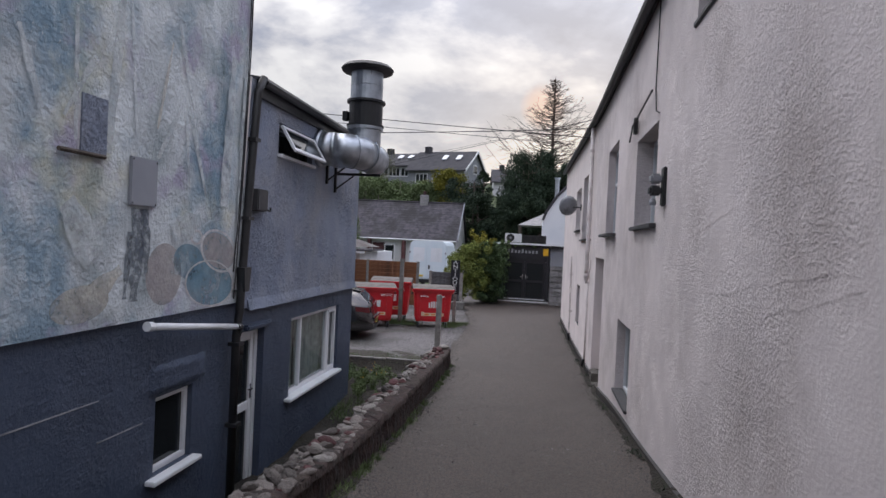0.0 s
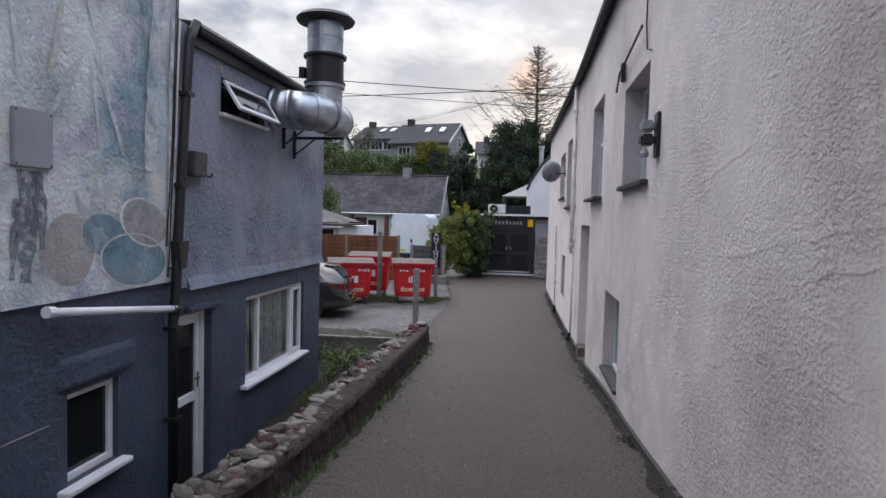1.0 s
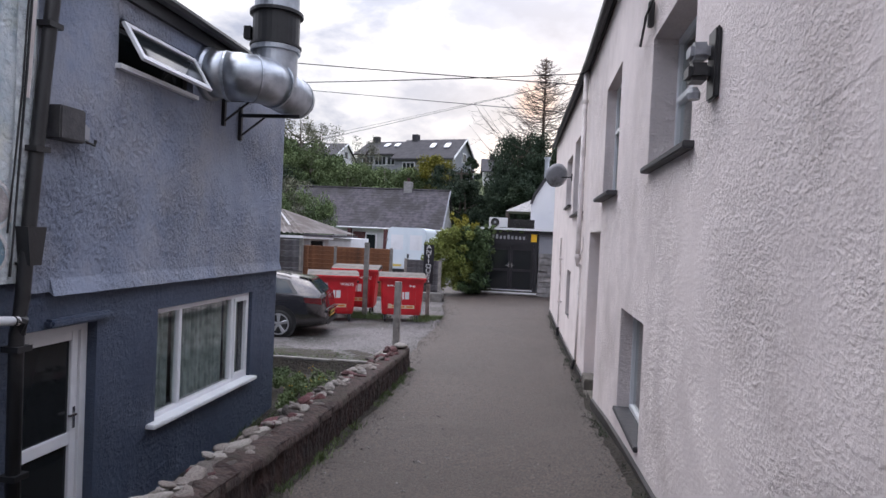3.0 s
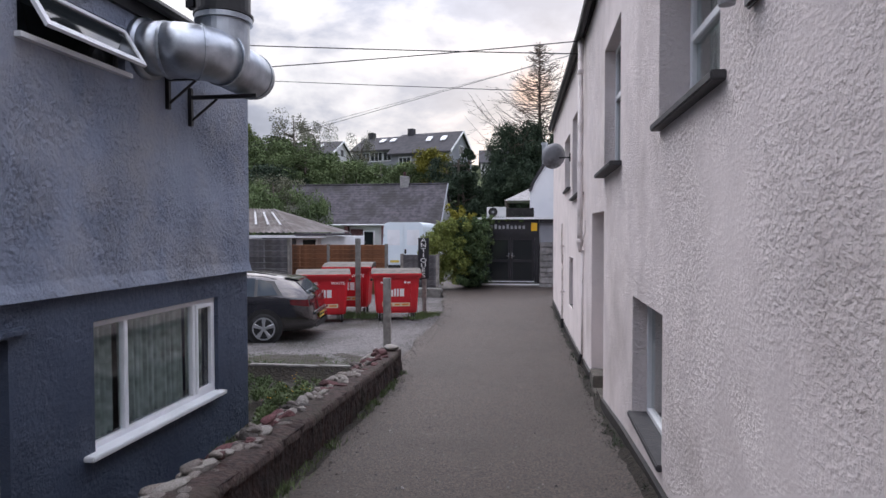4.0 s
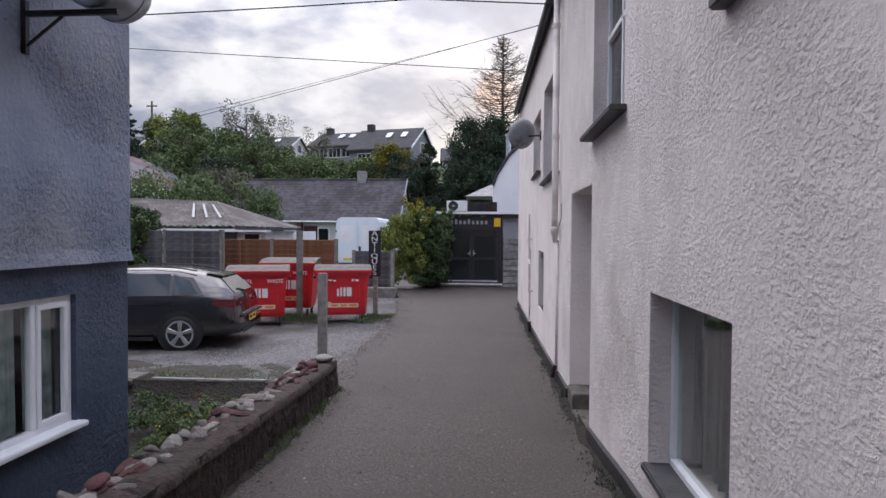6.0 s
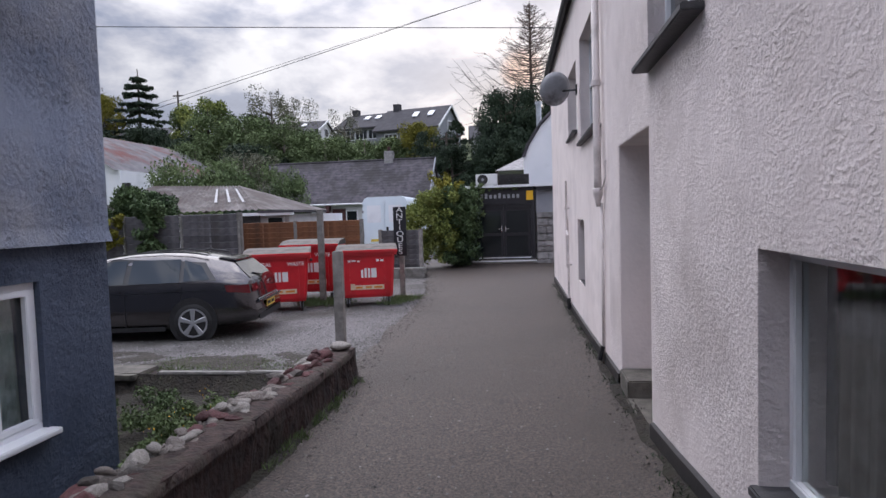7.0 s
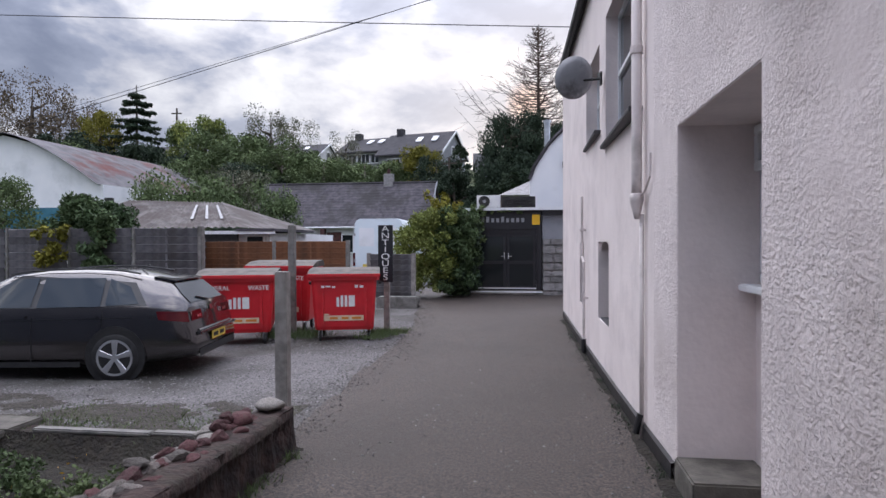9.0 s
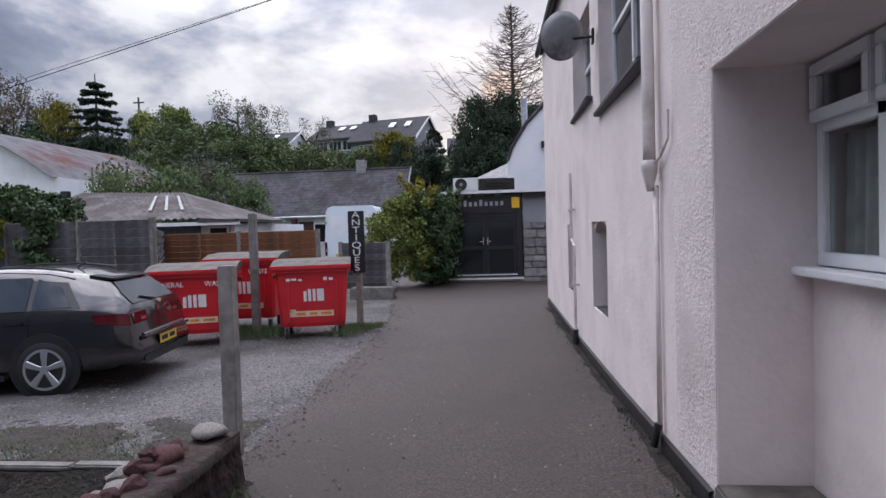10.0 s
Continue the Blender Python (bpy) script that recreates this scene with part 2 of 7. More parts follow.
M["stone_a"] = surf("beach_stone", (0.058, 0.050, 0.046), (0.225, 0.20, 0.182), 11, 0.85, 0.6, 36, vary=0.6, stain=(0.10, 0.08, 0.07), stain_scale=5)
M["stone_pale"] = surf("pale_flat_stone", (0.19, 0.175, 0.16), (0.36, 0.335, 0.31), 11, 0.85, 0.6, 36, stain=(0.15, 0.14, 0.12), stain_scale=5)
M["stone_b"] = surf("red_sandstone", (0.050, 0.018, 0.022), (0.13, 0.052, 0.055), 9, 0.9, 0.6, 30, vary=0.35, stain=(0.10, 0.07, 0.055), stain_scale=5)
M["slate"] = surf("slate_roof", (0.050, 0.046, 0.056), (0.105, 0.097, 0.108), 3.5, 0.85, 0.6, 9, stain=(0.045, 0.043, 0.045), stain_scale=0.55, stain_at=(0.46, 0.6), depth=0.04, spec=0.2)
M["slate_red"] = surf("rusty_corrugated_roof", (0.085, 0.082, 0.092), (0.17, 0.165, 0.175), 1.4, 0.8, 0.2, 12, stain=(0.12, 0.045, 0.042), stain_scale=0.30, stain_at=(0.50, 0.62), spec=0.2)
M["shed_roof"] = surf("weathered_shed_roof", (0.070, 0.062, 0.062), (0.20, 0.185, 0.180), 2.2, 0.8, 0.2, 12, stain=(0.080, 0.066, 0.062), stain_scale=0.9, stain_at=(0.42, 0.58), spec=0.2)
M["fence_grey"] = surf("weathered_grey_boards", (0.085, 0.083, 0.092), (0.16, 0.155, 0.163), 7, 0.9, 0.5, 40, vary=0.25, stain=(0.085, 0.08, 0.078), stain_scale=2)
M["fence_brown"] = surf("brown_fence_boards", (0.17, 0.075, 0.035), (0.26, 0.12, 0.06), 7, 0.85, 0.4, 40, vary=0.15, stain=(0.12, 0.06, 0.035), stain_scale=2)
M["wood_post"] = surf("weathered_post", (0.20, 0.185, 0.175), (0.33, 0.31, 0.29), 10, 0.9, 0.5, 50, stain=(0.13, 0.12, 0.11), stain_scale=3)
M["bin_red"] = surf("red_bin_plastic", (0.50, 0.013, 0.022), (0.60, 0.02, 0.03), 4, 0.45, 0.08, 30, stain=(0.38, 0.02, 0.025), stain_scale=2.0)
M["bin_lid"] = surf("worn_bin_lid", (0.05, 0.042, 0.038), (0.14, 0.12, 0.105), 8, 0.7, 0.3, 40)
M["rubber"] = surf("rubber", (0.012, 0.012, 0.013), (0.025, 0.025, 0.026), 12, 0.8, 0.2, 50)
M["white_print"] = surf("white_print", (0.70, 0.70, 0.70), (0.80, 0.80, 0.79), 20, 0.6, 0)
M["yellow"] = surf("yellow_panel", (0.75, 0.42, 0.01), (0.82, 0.48, 0.02), 8, 0.5, 0)
M["label_cream"] = surf("sticker", (0.62, 0.5, 0.36), (0.74, 0.62, 0.46), 14, 0.6, 0)
M["orange_print"] = surf("orange_print", (0.6, 0.2, 0.03), (0.7, 0.28, 0.05), 14, 0.6, 0)
M["car_paint"] = surf("dark_grey_car_paint", (0.066, 0.061, 0.064), (0.070, 0.065, 0.068), 5, 0.22, 0.0, 300, metal=0.8, spec=0.6, coat=1.0)
M["chrome"] = surf("chrome", (0.7, 0.7, 0.72), (0.8, 0.8, 0.82), 6, 0.2, 0, metal=1.0)
M["alloy"] = surf("alloy_wheel", (0.45, 0.46, 0.48), (0.56, 0.57, 0.59), 6, 0.35, 0, metal=0.7)
M["lamp_red"] = surf("tail_lamp", (0.06, 0.004, 0.008), (0.10, 0.007, 0.010), 8, 0.15, 0)
M["car_glass"] = glass("car_glass", (0.02, 0.03, 0.04), 0.04)
M["car_glass"].node_tree.nodes["Principled BSDF"].inputs["IOR"].default_value = 1.38
M["plate"] = surf("number_plate", (0.62, 0.46, 0.06), (0.7, 0.52, 0.08), 8, 0.5, 0)
M["van_white"] = surf("white_van_paint", (0.66, 0.74, 0.80), (0.72, 0.79, 0.84), 2, 0.4, 0.02, 40)
M["bark"] = surf("bark", (0.05, 0.04, 0.032), (0.11, 0.09, 0.075), 14, 0.95, 0.8, 30, depth=0.02)
M["bark_larch"] = surf("larch_bark", (0.085, 0.058, 0.048), (0.145, 0.102, 0.082), 14, 0.95, 0.5, 30)
# leaf_mid is paled for the far trees: haze put into its green
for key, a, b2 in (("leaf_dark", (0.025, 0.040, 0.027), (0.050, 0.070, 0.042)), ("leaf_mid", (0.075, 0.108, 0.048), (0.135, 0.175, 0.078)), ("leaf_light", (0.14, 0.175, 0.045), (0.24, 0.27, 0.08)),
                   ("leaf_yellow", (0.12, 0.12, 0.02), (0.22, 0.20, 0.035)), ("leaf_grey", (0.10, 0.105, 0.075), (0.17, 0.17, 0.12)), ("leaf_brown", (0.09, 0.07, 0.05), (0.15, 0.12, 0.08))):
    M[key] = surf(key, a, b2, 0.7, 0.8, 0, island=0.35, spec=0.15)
M["leaf_ivy"] = surf("leaf_ivy", (0.045, 0.075, 0.034), (0.085, 0.125, 0.052), 0.7, 0.7, 0, island=0.4, spec=0.2)
M["ac_white"] = surf("air_conditioner_casing", (0.66, 0.67, 0.68), (0.74, 0.75, 0.75), 4, 0.5, 0.05, 30)
M["stonework"] = surf("grey_stonework", (0.17, 0.165, 0.165), (0.30, 0.29, 0.29), 7, 0.9, 0.6, 26, vary=0.25, depth=0.02)
M["mortar"] = surf("mortar", (0.20, 0.19, 0.18), (0.27, 0.26, 0.25), 12, 0.95, 0.5, 40)
M["house_grey"] = surf("grey_house_render", (0.22, 0.23, 0.26), (0.30, 0.31, 0.34), 1.5, 0.9, 0.1, 10, stain=(0.26, 0.27, 0.3), stain_scale=0.3)
M["house_white"] = surf("white_house_render", (0.6, 0.6, 0.62), (0.7, 0.7, 0.72), 1.5, 0.9, 0.1, 10, stain=(0.5, 0.5, 0.5), stain_scale=0.3)
M["teal"] = surf("teal_boards", (0.03, 0.13, 0.19), (0.05, 0.18, 0.25), 3, 0.7, 0.1, 20)
M["sign_black"] = surf("black_sign_board", (0.008, 0.008, 0.012), (0.016, 0.016, 0.02), 8, 0.5, 0.05, 30)
M["dish_grey"] = surf("dish_grey", (0.26, 0.265, 0.285), (0.34, 0.345, 0.365), 6, 0.45, 0.05, 30, stain=(0.14, 0.14, 0.15), stain_scale=4.0, stain_at=(0.52, 0.7))
M["wire"] = surf("black_cable", (0.012, 0.012, 0.014), (0.02, 0.02, 0.022), 6, 0.7, 0)


def paint_mural():
    """Faded mural: soft patches of slate blue, pale grey, lilac and cream over roughcast."""
    m = surf("faded_mural", (0.36, 0.40, 0.42), (0.64, 0.68, 0.69), 1.3, 0.85, 0.7, 34, depth=0.02, coarse=8.0)
    nt = m.node_tree
    N, L = nt.nodes.new, nt.links.new
    b = nt.nodes["Principled BSDF"]
    base = b.inputs["Base Color"].links[0].from_socket
    tc = N("ShaderNodeTexCoord")
    prev = base
    for sc, off, col, lo, hi, st in ((0.9, 3.1, (0.16, 0.26, 0.34), 0.50, 0.62, (1, 1, 1)), (1.1, 7.7, (0.60, 0.58, 0.42), 0.55, 0.72, (1, 1, 1)), (1.6, 12.3, (0.34, 0.31, 0.42), 0.55, 0.66, (1, 1, 1)),
                                 (1.5, 21.0, (0.70, 0.74, 0.75), 0.52, 0.70, (1, 1.4, 0.5)), (1.3, 33.0, (0.12, 0.17, 0.18), 0.54, 0.70, (1, 1, 0.8)), (34.0, 41.0, (0.70, 0.72, 0.72), 0.62, 0.76, (1, 1, 0.6))):
        mp = N("ShaderNodeMapping")
        mp.inputs["Location"].default_value = (off, off * 0.7, off * 0.3)
        mp.inputs["Scale"].default_value = st
        L(tc.outputs["Object"], mp.inputs["Vector"])
        n = N("ShaderNodeTexNoise")
        n.inputs["Scale"].default_value, n.inputs["Detail"].default_value, n.inputs["Roughness"].default_value = sc, 7, 0.6
        L(mp.outputs["Vector"], n.inputs["Vector"])
        mr = N("ShaderNodeMapRange")
        mr.inputs["From Min"].default_value, mr.inputs["From Max"].default_value = lo, hi
        mr.inputs["To Max"].default_value = 0.85
        L(n.outputs["Fac"], mr.inputs["Value"])
        mx = N("ShaderNodeMix")
        mx.data_type = "RGBA"
        L(mr.outputs["Result"], mx.inputs["Factor"])
        L(prev, mx.inputs[6])
        mx.inputs[7].default_value = (*col, 1)
        prev = mx.outputs[2]
    L(prev, b.inputs["Base Color"])
    return m


M["mural"] = paint_mural()


# ---- builders ----
def mesh_of(name, bm, material, smooth=False):
    me = bpy.data.meshes.new(name)
    bmesh.ops.recalc_face_normals(bm, faces=bm.faces)
    bm.to_mesh(me)
    bm.free()
    me.materials.append(material)
    if smooth:
        for p in me.polygons:
            p.use_smooth = True
    return me


def part(name, bm, material, parent, label="", smooth=False):
    ob = new(name, mesh_of(name, bm, material, smooth))
    ob.parent = parent
    return tagged(ob, label)


def solo(name, bm, material, label, category, group="", kind="", smooth=False):
    return tagged(new(name, mesh_of(name, bm, material, smooth)), label, category, group, kind)


def thing(name, label, category, at=None, group="", kind=""):
    ob = new(name)
    ob.empty_display_size = 0.1
    if at is not None:
        ob.matrix_basis = at
    return tagged(ob, label, category, group, kind)


def box(bm, x0, x1, y0, y1, z0, z1, m=None):
    vs = [bm.verts.new((x, y, z)) for x in (x0, x1) for y in (y0, y1) for z in (z0, z1)]
    if m:
        for v in vs:
            v.co = m @ v.co
    for a, b, c, d in ((0, 1, 3, 2), (4, 6, 7, 5), (0, 4, 5, 1), (2, 3, 7, 6), (0, 2, 6, 4), (1, 5, 7, 3)):
        bm.faces.new((vs[a], vs[b], vs[c], vs[d]))
    return vs


def boxes(*rows, bevel=0.0):
    bm = bmesh.new()
    for r in rows:
        box(bm, *r)
    if bevel:
        bmesh.ops.bevel(bm, geom=bm.edges[:], offset=bevel, segments=2, affect="EDGES")
    return bm


def tube(points, radius, sides=8, bm=None, caps=True):
    """A round bar along points; radius may be a list."""
    bm = bm or bmesh.new()
    pts = [Vector(p) for p in points]
    rings = []
    for i, p in enumerate(pts):
        d = (pts[min(i + 1, len(pts) - 1)] - pts[max(i - 1, 0)]).normalized()
        a = d.orthogonal() if abs(d.z) > 0.95 else d.cross(Vector((0, 0, 1)))
        a.normalize()
        b = d.cross(a)
        r = radius[i] if isinstance(radius, (list, tuple)) else radius
        rings.append([bm.verts.new(p + r * (math.cos(k * math.tau / sides) * a + math.sin(k * math.tau / sides) * b)) for k in range(sides)])
    for q, r in zip(rings, rings[1:]):
        # keep the rings in step with one another
        s = min(range(sides), key=lambda j: (q[0].co - r[j].co).length)
        for k in range(sides):
            bm.faces.new((q[k], q[(k + 1) % sides], r[(k + 1 + s) % sides], r[(k + s) % sides]))
    if caps:
        bm.faces.new(rings[0])
        bm.faces.new(rings[-1])
    return bm


def lathe(profile, sides=24, m=None, bm=None):
    """Turns (radius, height) rows round z."""
    bm = bm or bmesh.new()
    rings = []
    for r, z in profile:
        rings.append([bm.verts.new((r * math.cos(k * math.tau / sides), r * math.sin(k * math.tau / sides), z)) for k in range(sides)])
    for q, r in zip(rings, rings[1:]):
        for k in range(sides):
            bm.faces.new((q[k], q[(k + 1) % sides], r[(k + 1) % sides], r[k]))
    bm.faces.new(rings[0])
    bm.faces.new(rings[-1])
    if m:
        for ring in rings:
            for v in ring:
                v.co = m @ v.co
    return bm


def prism(outline, axis, a, b, bm=None):
    """An outline in the two other axes, drawn out along axis from a to b."""
    bm = bm or bmesh.new()

    def at(p, w):
        return {"x": (w, p[0], p[1]), "y": (p[0], w, p[1]), "z": (p[0], p[1], w)}[axis]

    lo = [bm.verts.new(at(p, a)) for p in outline]
    hi = [bm.verts.new(at(p, b)) for p in outline]
    n = len(outline)
    for k in range(n):
        bm.faces.new((lo[k], lo[(k + 1) % n], hi[(k + 1) % n], hi[k]))
    bm.faces.new(lo)
    bm.faces.new(hi)
    return bm


def rock(seed, sub=2, rough=0.35):
    bm = bmesh.new()
    bmesh.ops.create_icosphere(bm, subdivisions=sub, radius=1.0)
    for v in bm.verts:
        n = noise.noise(v.co * 1.1 + Vector((seed * 7.3, seed * 3.1, 0))) + 0.4 * noise.noise(v.co * 2.7 + Vector((seed, 9, seed)))
        v.co *= 1 + rough * n
    return bm


def lettering(word, size, material, parent, m, name="lettering"):
    cu = bpy.data.curves.new(name, "FONT")
    cu.body, cu.size, cu.extrude = word, size, 0.003
    cu.align_x, cu.align_y = "CENTER", "CENTER"
    tmp = new("tmp", cu)
    me = bpy.data.meshes.new_from_object(tmp.evaluated_get(bpy.context.evaluated_depsgraph_get()))
    bpy.data.objects.remove(tmp)
    me.materials.clear()
    me.materials.append(material)
    ob = new(name, me)
    ob.parent = parent
    ob.matrix_basis = m
    return ob


def interp(y, ys, zs):
    return float(np.interp(y, ys, zs))


# ---- levels of the ground ----
GY = [-12, -6, -1, 1.3, 3, 5, 7, 9, 11, 14, 18, 22, 26, 40, 50]
GZ = [1.6, 1.2, 0.82, 0.55, 0.36, 0.14, -0.05, -0.17, -0.23, -0.265, -0.25, -0.2, -0.13, 0.0, 0.1]


def lane_z(x, y):
    rise = interp(y, [0, 7, 8.6, 10, 15, 20], [0.27, 0.27, 0.17, 0.05, 0.02, 0.0])
    t = min(max((x - 0.5) / 0.9, 0), 1)
    return interp(y, GY, GZ) + rise * t * t


def right_x(y):
    return interp(y, [-12, 11.6, 21], [1.42, 1.42, 1.19])


def low_wall_x(y):
    return interp(y, [-6, 4, 12], [-1.18, -1.24, -1.41])


def wall_top(y):
    return interp(y, GY, GZ) + interp(y, [-8, 4.6, 6, 8, 9, 10.3, 11.6], [0.29, 0.29, 0.325, 0.37, 0.375, 0.35, 0.335])


def wall_wide(y):
    return interp(y, [-8, 4, 5, 6.5, 9, 11, 12], [0.28, 0.28, 0.34, 0.39, 0.39, 0.36, 0.30])


def ground_z(x, y):
    """Level of the soil under everything: lane, sunken strip by the house, yard, and the hill behind."""
    z = interp(y, GY, GZ) - 0.05
    if x < low_wall_x(y) - 0.15 and y < 12.3:
        z = interp(y, [-8, 5, 7, 12.3], [-0.9, -0.88, -0.86, -0.62])
        if x < -8:
            z = -0.4
    elif x < -1.7:
        z = -0.43 + 0.012 * max(y - 20, 0)
    hill = max(y - 50, 0)
    if hill:
        z += 0.30 * min(hill, 40) * interp(x, [-60, -15, 5, 40], [1.15, 1.0, 0.75, 0.7])
    return z


# ---- ground, lane, yard ----
def sheet(xs, ys, z):
    bm = bmesh.new()
    grid = [[bm.verts.new((x, y, z(x, y))) for x in xs] for y in ys]
    for a, b in zip(grid, grid[1:]):
        for k in range(len(xs) - 1):
            bm.faces.new((a[k], a[k + 1], b[k + 1], b[k]))
    return bm


def spaced(a, b, n):
    return [a + (b - a) * k / n for k in range(n + 1)]


xs = [-400, -200, -110, -70, -50] + spaced(-40, -9, 20) + spaced(-8.5, -3.3, 10) + spaced(-3.1, 2.2, 40) + spaced(3, 40, 12) + [60, 110, 200, 400]
ys = [-300, -120, -50, -25] + spaced(-12, 11.9, 60) + [12.28, 12.32] + spaced(12.6, 30, 40) + spaced(32, 100, 34) + [130, 200, 400, 900]
solo("ground", sheet(xs, ys, ground_z), M["grass_ground"], "rough grass and dark soil ground rising to a wooded hill", "ground", kind="structure", smooth=True)


def lane_edge(y):
    """Ragged western edge of the tarmac, along the low wall and then along the gravel."""
    if y < 12:
        return low_wall_x(y) - 0.05
    return -1.66 + 0.14 * noise.noise(Vector((0, y * 0.9, 3))) + 0.09 * noise.noise(Vector((0, y * 2.9, 1))) + 0.04 * noise.noise(Vector((0, y * 9, 1))) + interp(y, [12, 13, 17, 20, 24, 27], [0.15, 0.0, -0.06, -0.2, -0.9, -1.3])


def lane_sheet():
    bm = bmesh.new()
    ys = spaced(-12, 27.5, 316)
    grid = []
    for y in ys:
        a, b = lane_edge(y), right_x(y) + 0.25 if y < 21 else interp(y, [21, 21.5, 27.5], [1.5, 6, 9])
        row = [bm.verts.new((a - 0.04, y, lane_z(a, y) - 0.05))]
        for k in range(25):
            x = a + (b - a) * k / 24
            row.append(bm.verts.new((x, y, lane_z(x, y) + 0.006 * noise.noise(Vector((x * 2, y * 2, 0))))))
        grid.append(row)
    for p, q in zip(grid, grid[1:]):
        for k in range(len(p) - 1):
            bm.faces.new((p[k], p[k + 1], q[k + 1], q[k]))
    return bm


solo("road", lane_sheet(), M["tarmac"], "worn grey tarmac lane sloping down between the buildings", "road", kind="structure", smooth=True)


def yard_z(x, y):
    return -0.345 + 0.008 * max(y - 20, 0) + 0.018 * noise.noise(Vector((x * 0.8, y * 0.8, 2)))


solo("gravel_yard", sheet(spaced(-16, -1.55, 60), spaced(12.42, 33, 90), yard_z), M["gravel"], "pale gravel parking yard with worn patches", "yard", kind="structure", smooth=True)
solo("sunken_bed", sheet(spaced(-3.3, -1.25, 24), spaced(-8, 12.3, 120), lambda x, y: ground_z(-3, y) + 0.13 + 0.06 * noise.noise(Vector((x * 1.7, y * 1.7, 0)))), M["soil"], "sunken bed of dark soil beside the blue house", "garden bed", kind="structure", smooth=True)
solo("rear_bed", sheet(spaced(-8, -3.28, 40), spaced(10.2, 12.3, 18), lambda x, y: ground_z(-3, y) + 0.13 + 0.06 * noise.noise(Vector((x * 1.7, y * 1.7, 0)))), M["soil"], "weedy soil behind the corner of the blue house", "garden bed", kind="structure", smooth=True)


def worn_z(x, y):
    edge = min((x + 6.4) * 0.06, (13.9 - y) * 0.05, 0.03)
    return yard_z(x, y) - 0.012 + edge * 0.6 + 0.022 * noise.noise(Vector((x * 2.3, y * 3.1, 8))) + 0.01 * noise.noise(Vector((x * 9, y * 9, 2)))


solo("yard_edge_soil", sheet(spaced(-6.4, -1.9, 120), spaced(12.44, 13.9, 50), worn_z), M["yard_dirt"], "bare dark soil breaking through the gravel", "soil", kind="structure", smooth=True)


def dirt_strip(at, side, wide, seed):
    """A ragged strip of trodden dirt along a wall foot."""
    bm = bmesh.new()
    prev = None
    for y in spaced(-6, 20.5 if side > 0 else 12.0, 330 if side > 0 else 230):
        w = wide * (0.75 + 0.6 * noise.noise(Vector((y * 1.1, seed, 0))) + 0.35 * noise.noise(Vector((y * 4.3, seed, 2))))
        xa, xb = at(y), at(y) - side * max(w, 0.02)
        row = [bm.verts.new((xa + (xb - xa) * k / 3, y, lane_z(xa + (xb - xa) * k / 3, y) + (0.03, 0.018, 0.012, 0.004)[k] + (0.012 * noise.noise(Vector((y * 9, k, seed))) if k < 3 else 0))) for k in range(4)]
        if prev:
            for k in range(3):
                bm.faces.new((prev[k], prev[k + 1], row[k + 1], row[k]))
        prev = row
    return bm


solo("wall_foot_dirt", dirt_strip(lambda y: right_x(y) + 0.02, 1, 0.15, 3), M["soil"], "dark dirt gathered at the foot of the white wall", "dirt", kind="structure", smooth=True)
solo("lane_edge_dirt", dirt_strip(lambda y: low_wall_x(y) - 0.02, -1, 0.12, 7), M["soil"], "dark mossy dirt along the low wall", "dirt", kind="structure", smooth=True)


# ---- walls with openings ----
def wall_cells(y_cuts, z_cuts, holes, face, back):
    """Blocks between the cuts, left out where a hole is; face(y) and back(y) give the two sides."""
    bm = bmesh.new()
    for h in holes:
        y_cuts, z_cuts = y_cuts + [h[0], h[1]], z_cuts + [h[2], h[3]]
    yc, zc = sorted(set(y_cuts)), sorted(set(z_cuts))

    def solid(i, j):
        if not (0 <= i < len(yc) - 1 and 0 <= j < len(zc) - 1):
            return False
        y, z = (yc[i] + yc[i + 1]) / 2, (zc[j] + zc[j + 1]) / 2
        return not any(h[0] < y < h[1] and h[2] < z < h[3] for h in holes)

    cache = {}

    def v(side, i, j):
        if (side, i, j) not in cache:
            y = yc[i]
            cache[side, i, j] = bm.verts.new(((face if side == 0 else back)(y), y, zc[j]))
        return cache[side, i, j]

    for i in range(len(yc) - 1):
        for j in range(len(zc) - 1):
            if not solid(i, j):
                continue
            for s in (0, 1):
                bm.faces.new((v(s, i, j), v(s, i + 1, j), v(s, i + 1, j + 1), v(s, i, j + 1)))
            for di, dj, p, q in ((-1, 0, (i, j), (i, j + 1)), (1, 0, (i + 1, j), (i + 1, j + 1)), (0, -1, (i, j), (i + 1, j)), (0, 1, (i, j + 1), (i + 1, j + 1))):
                if not solid(i + di, j + dj):
                    bm.faces.new((v(0, *p), v(0, *q), v(1, *q), v(1, *p)))
    return bm


# openings of the white house: y from, y to, z from, z to
R_LOW, R_UP1, R_TOP = (6.67, 7.86, 0.42, 1.40), (5.50, 6.84, 2.61, 3.65), (3.3, 4.1, 4.12, 4.9)
R_UP2, R_DOOR = (8.66, 10.0, 2.58, 4.0), (10.0, 11.5, -0.5, 2.175)
R_UP3, R_UP4 = (12.72, 14.72, 2.55, 4.05), (15.25, 16.7, 2.80, 3.9)
R_SLIT1, R_SLIT2 = (14.5, 15.4, 0.44, 1.42), (17.05, 17.65, 0.44, 1.40)
R_SPLIT = 12.2


def rough_face(y):
    return right_x(y)


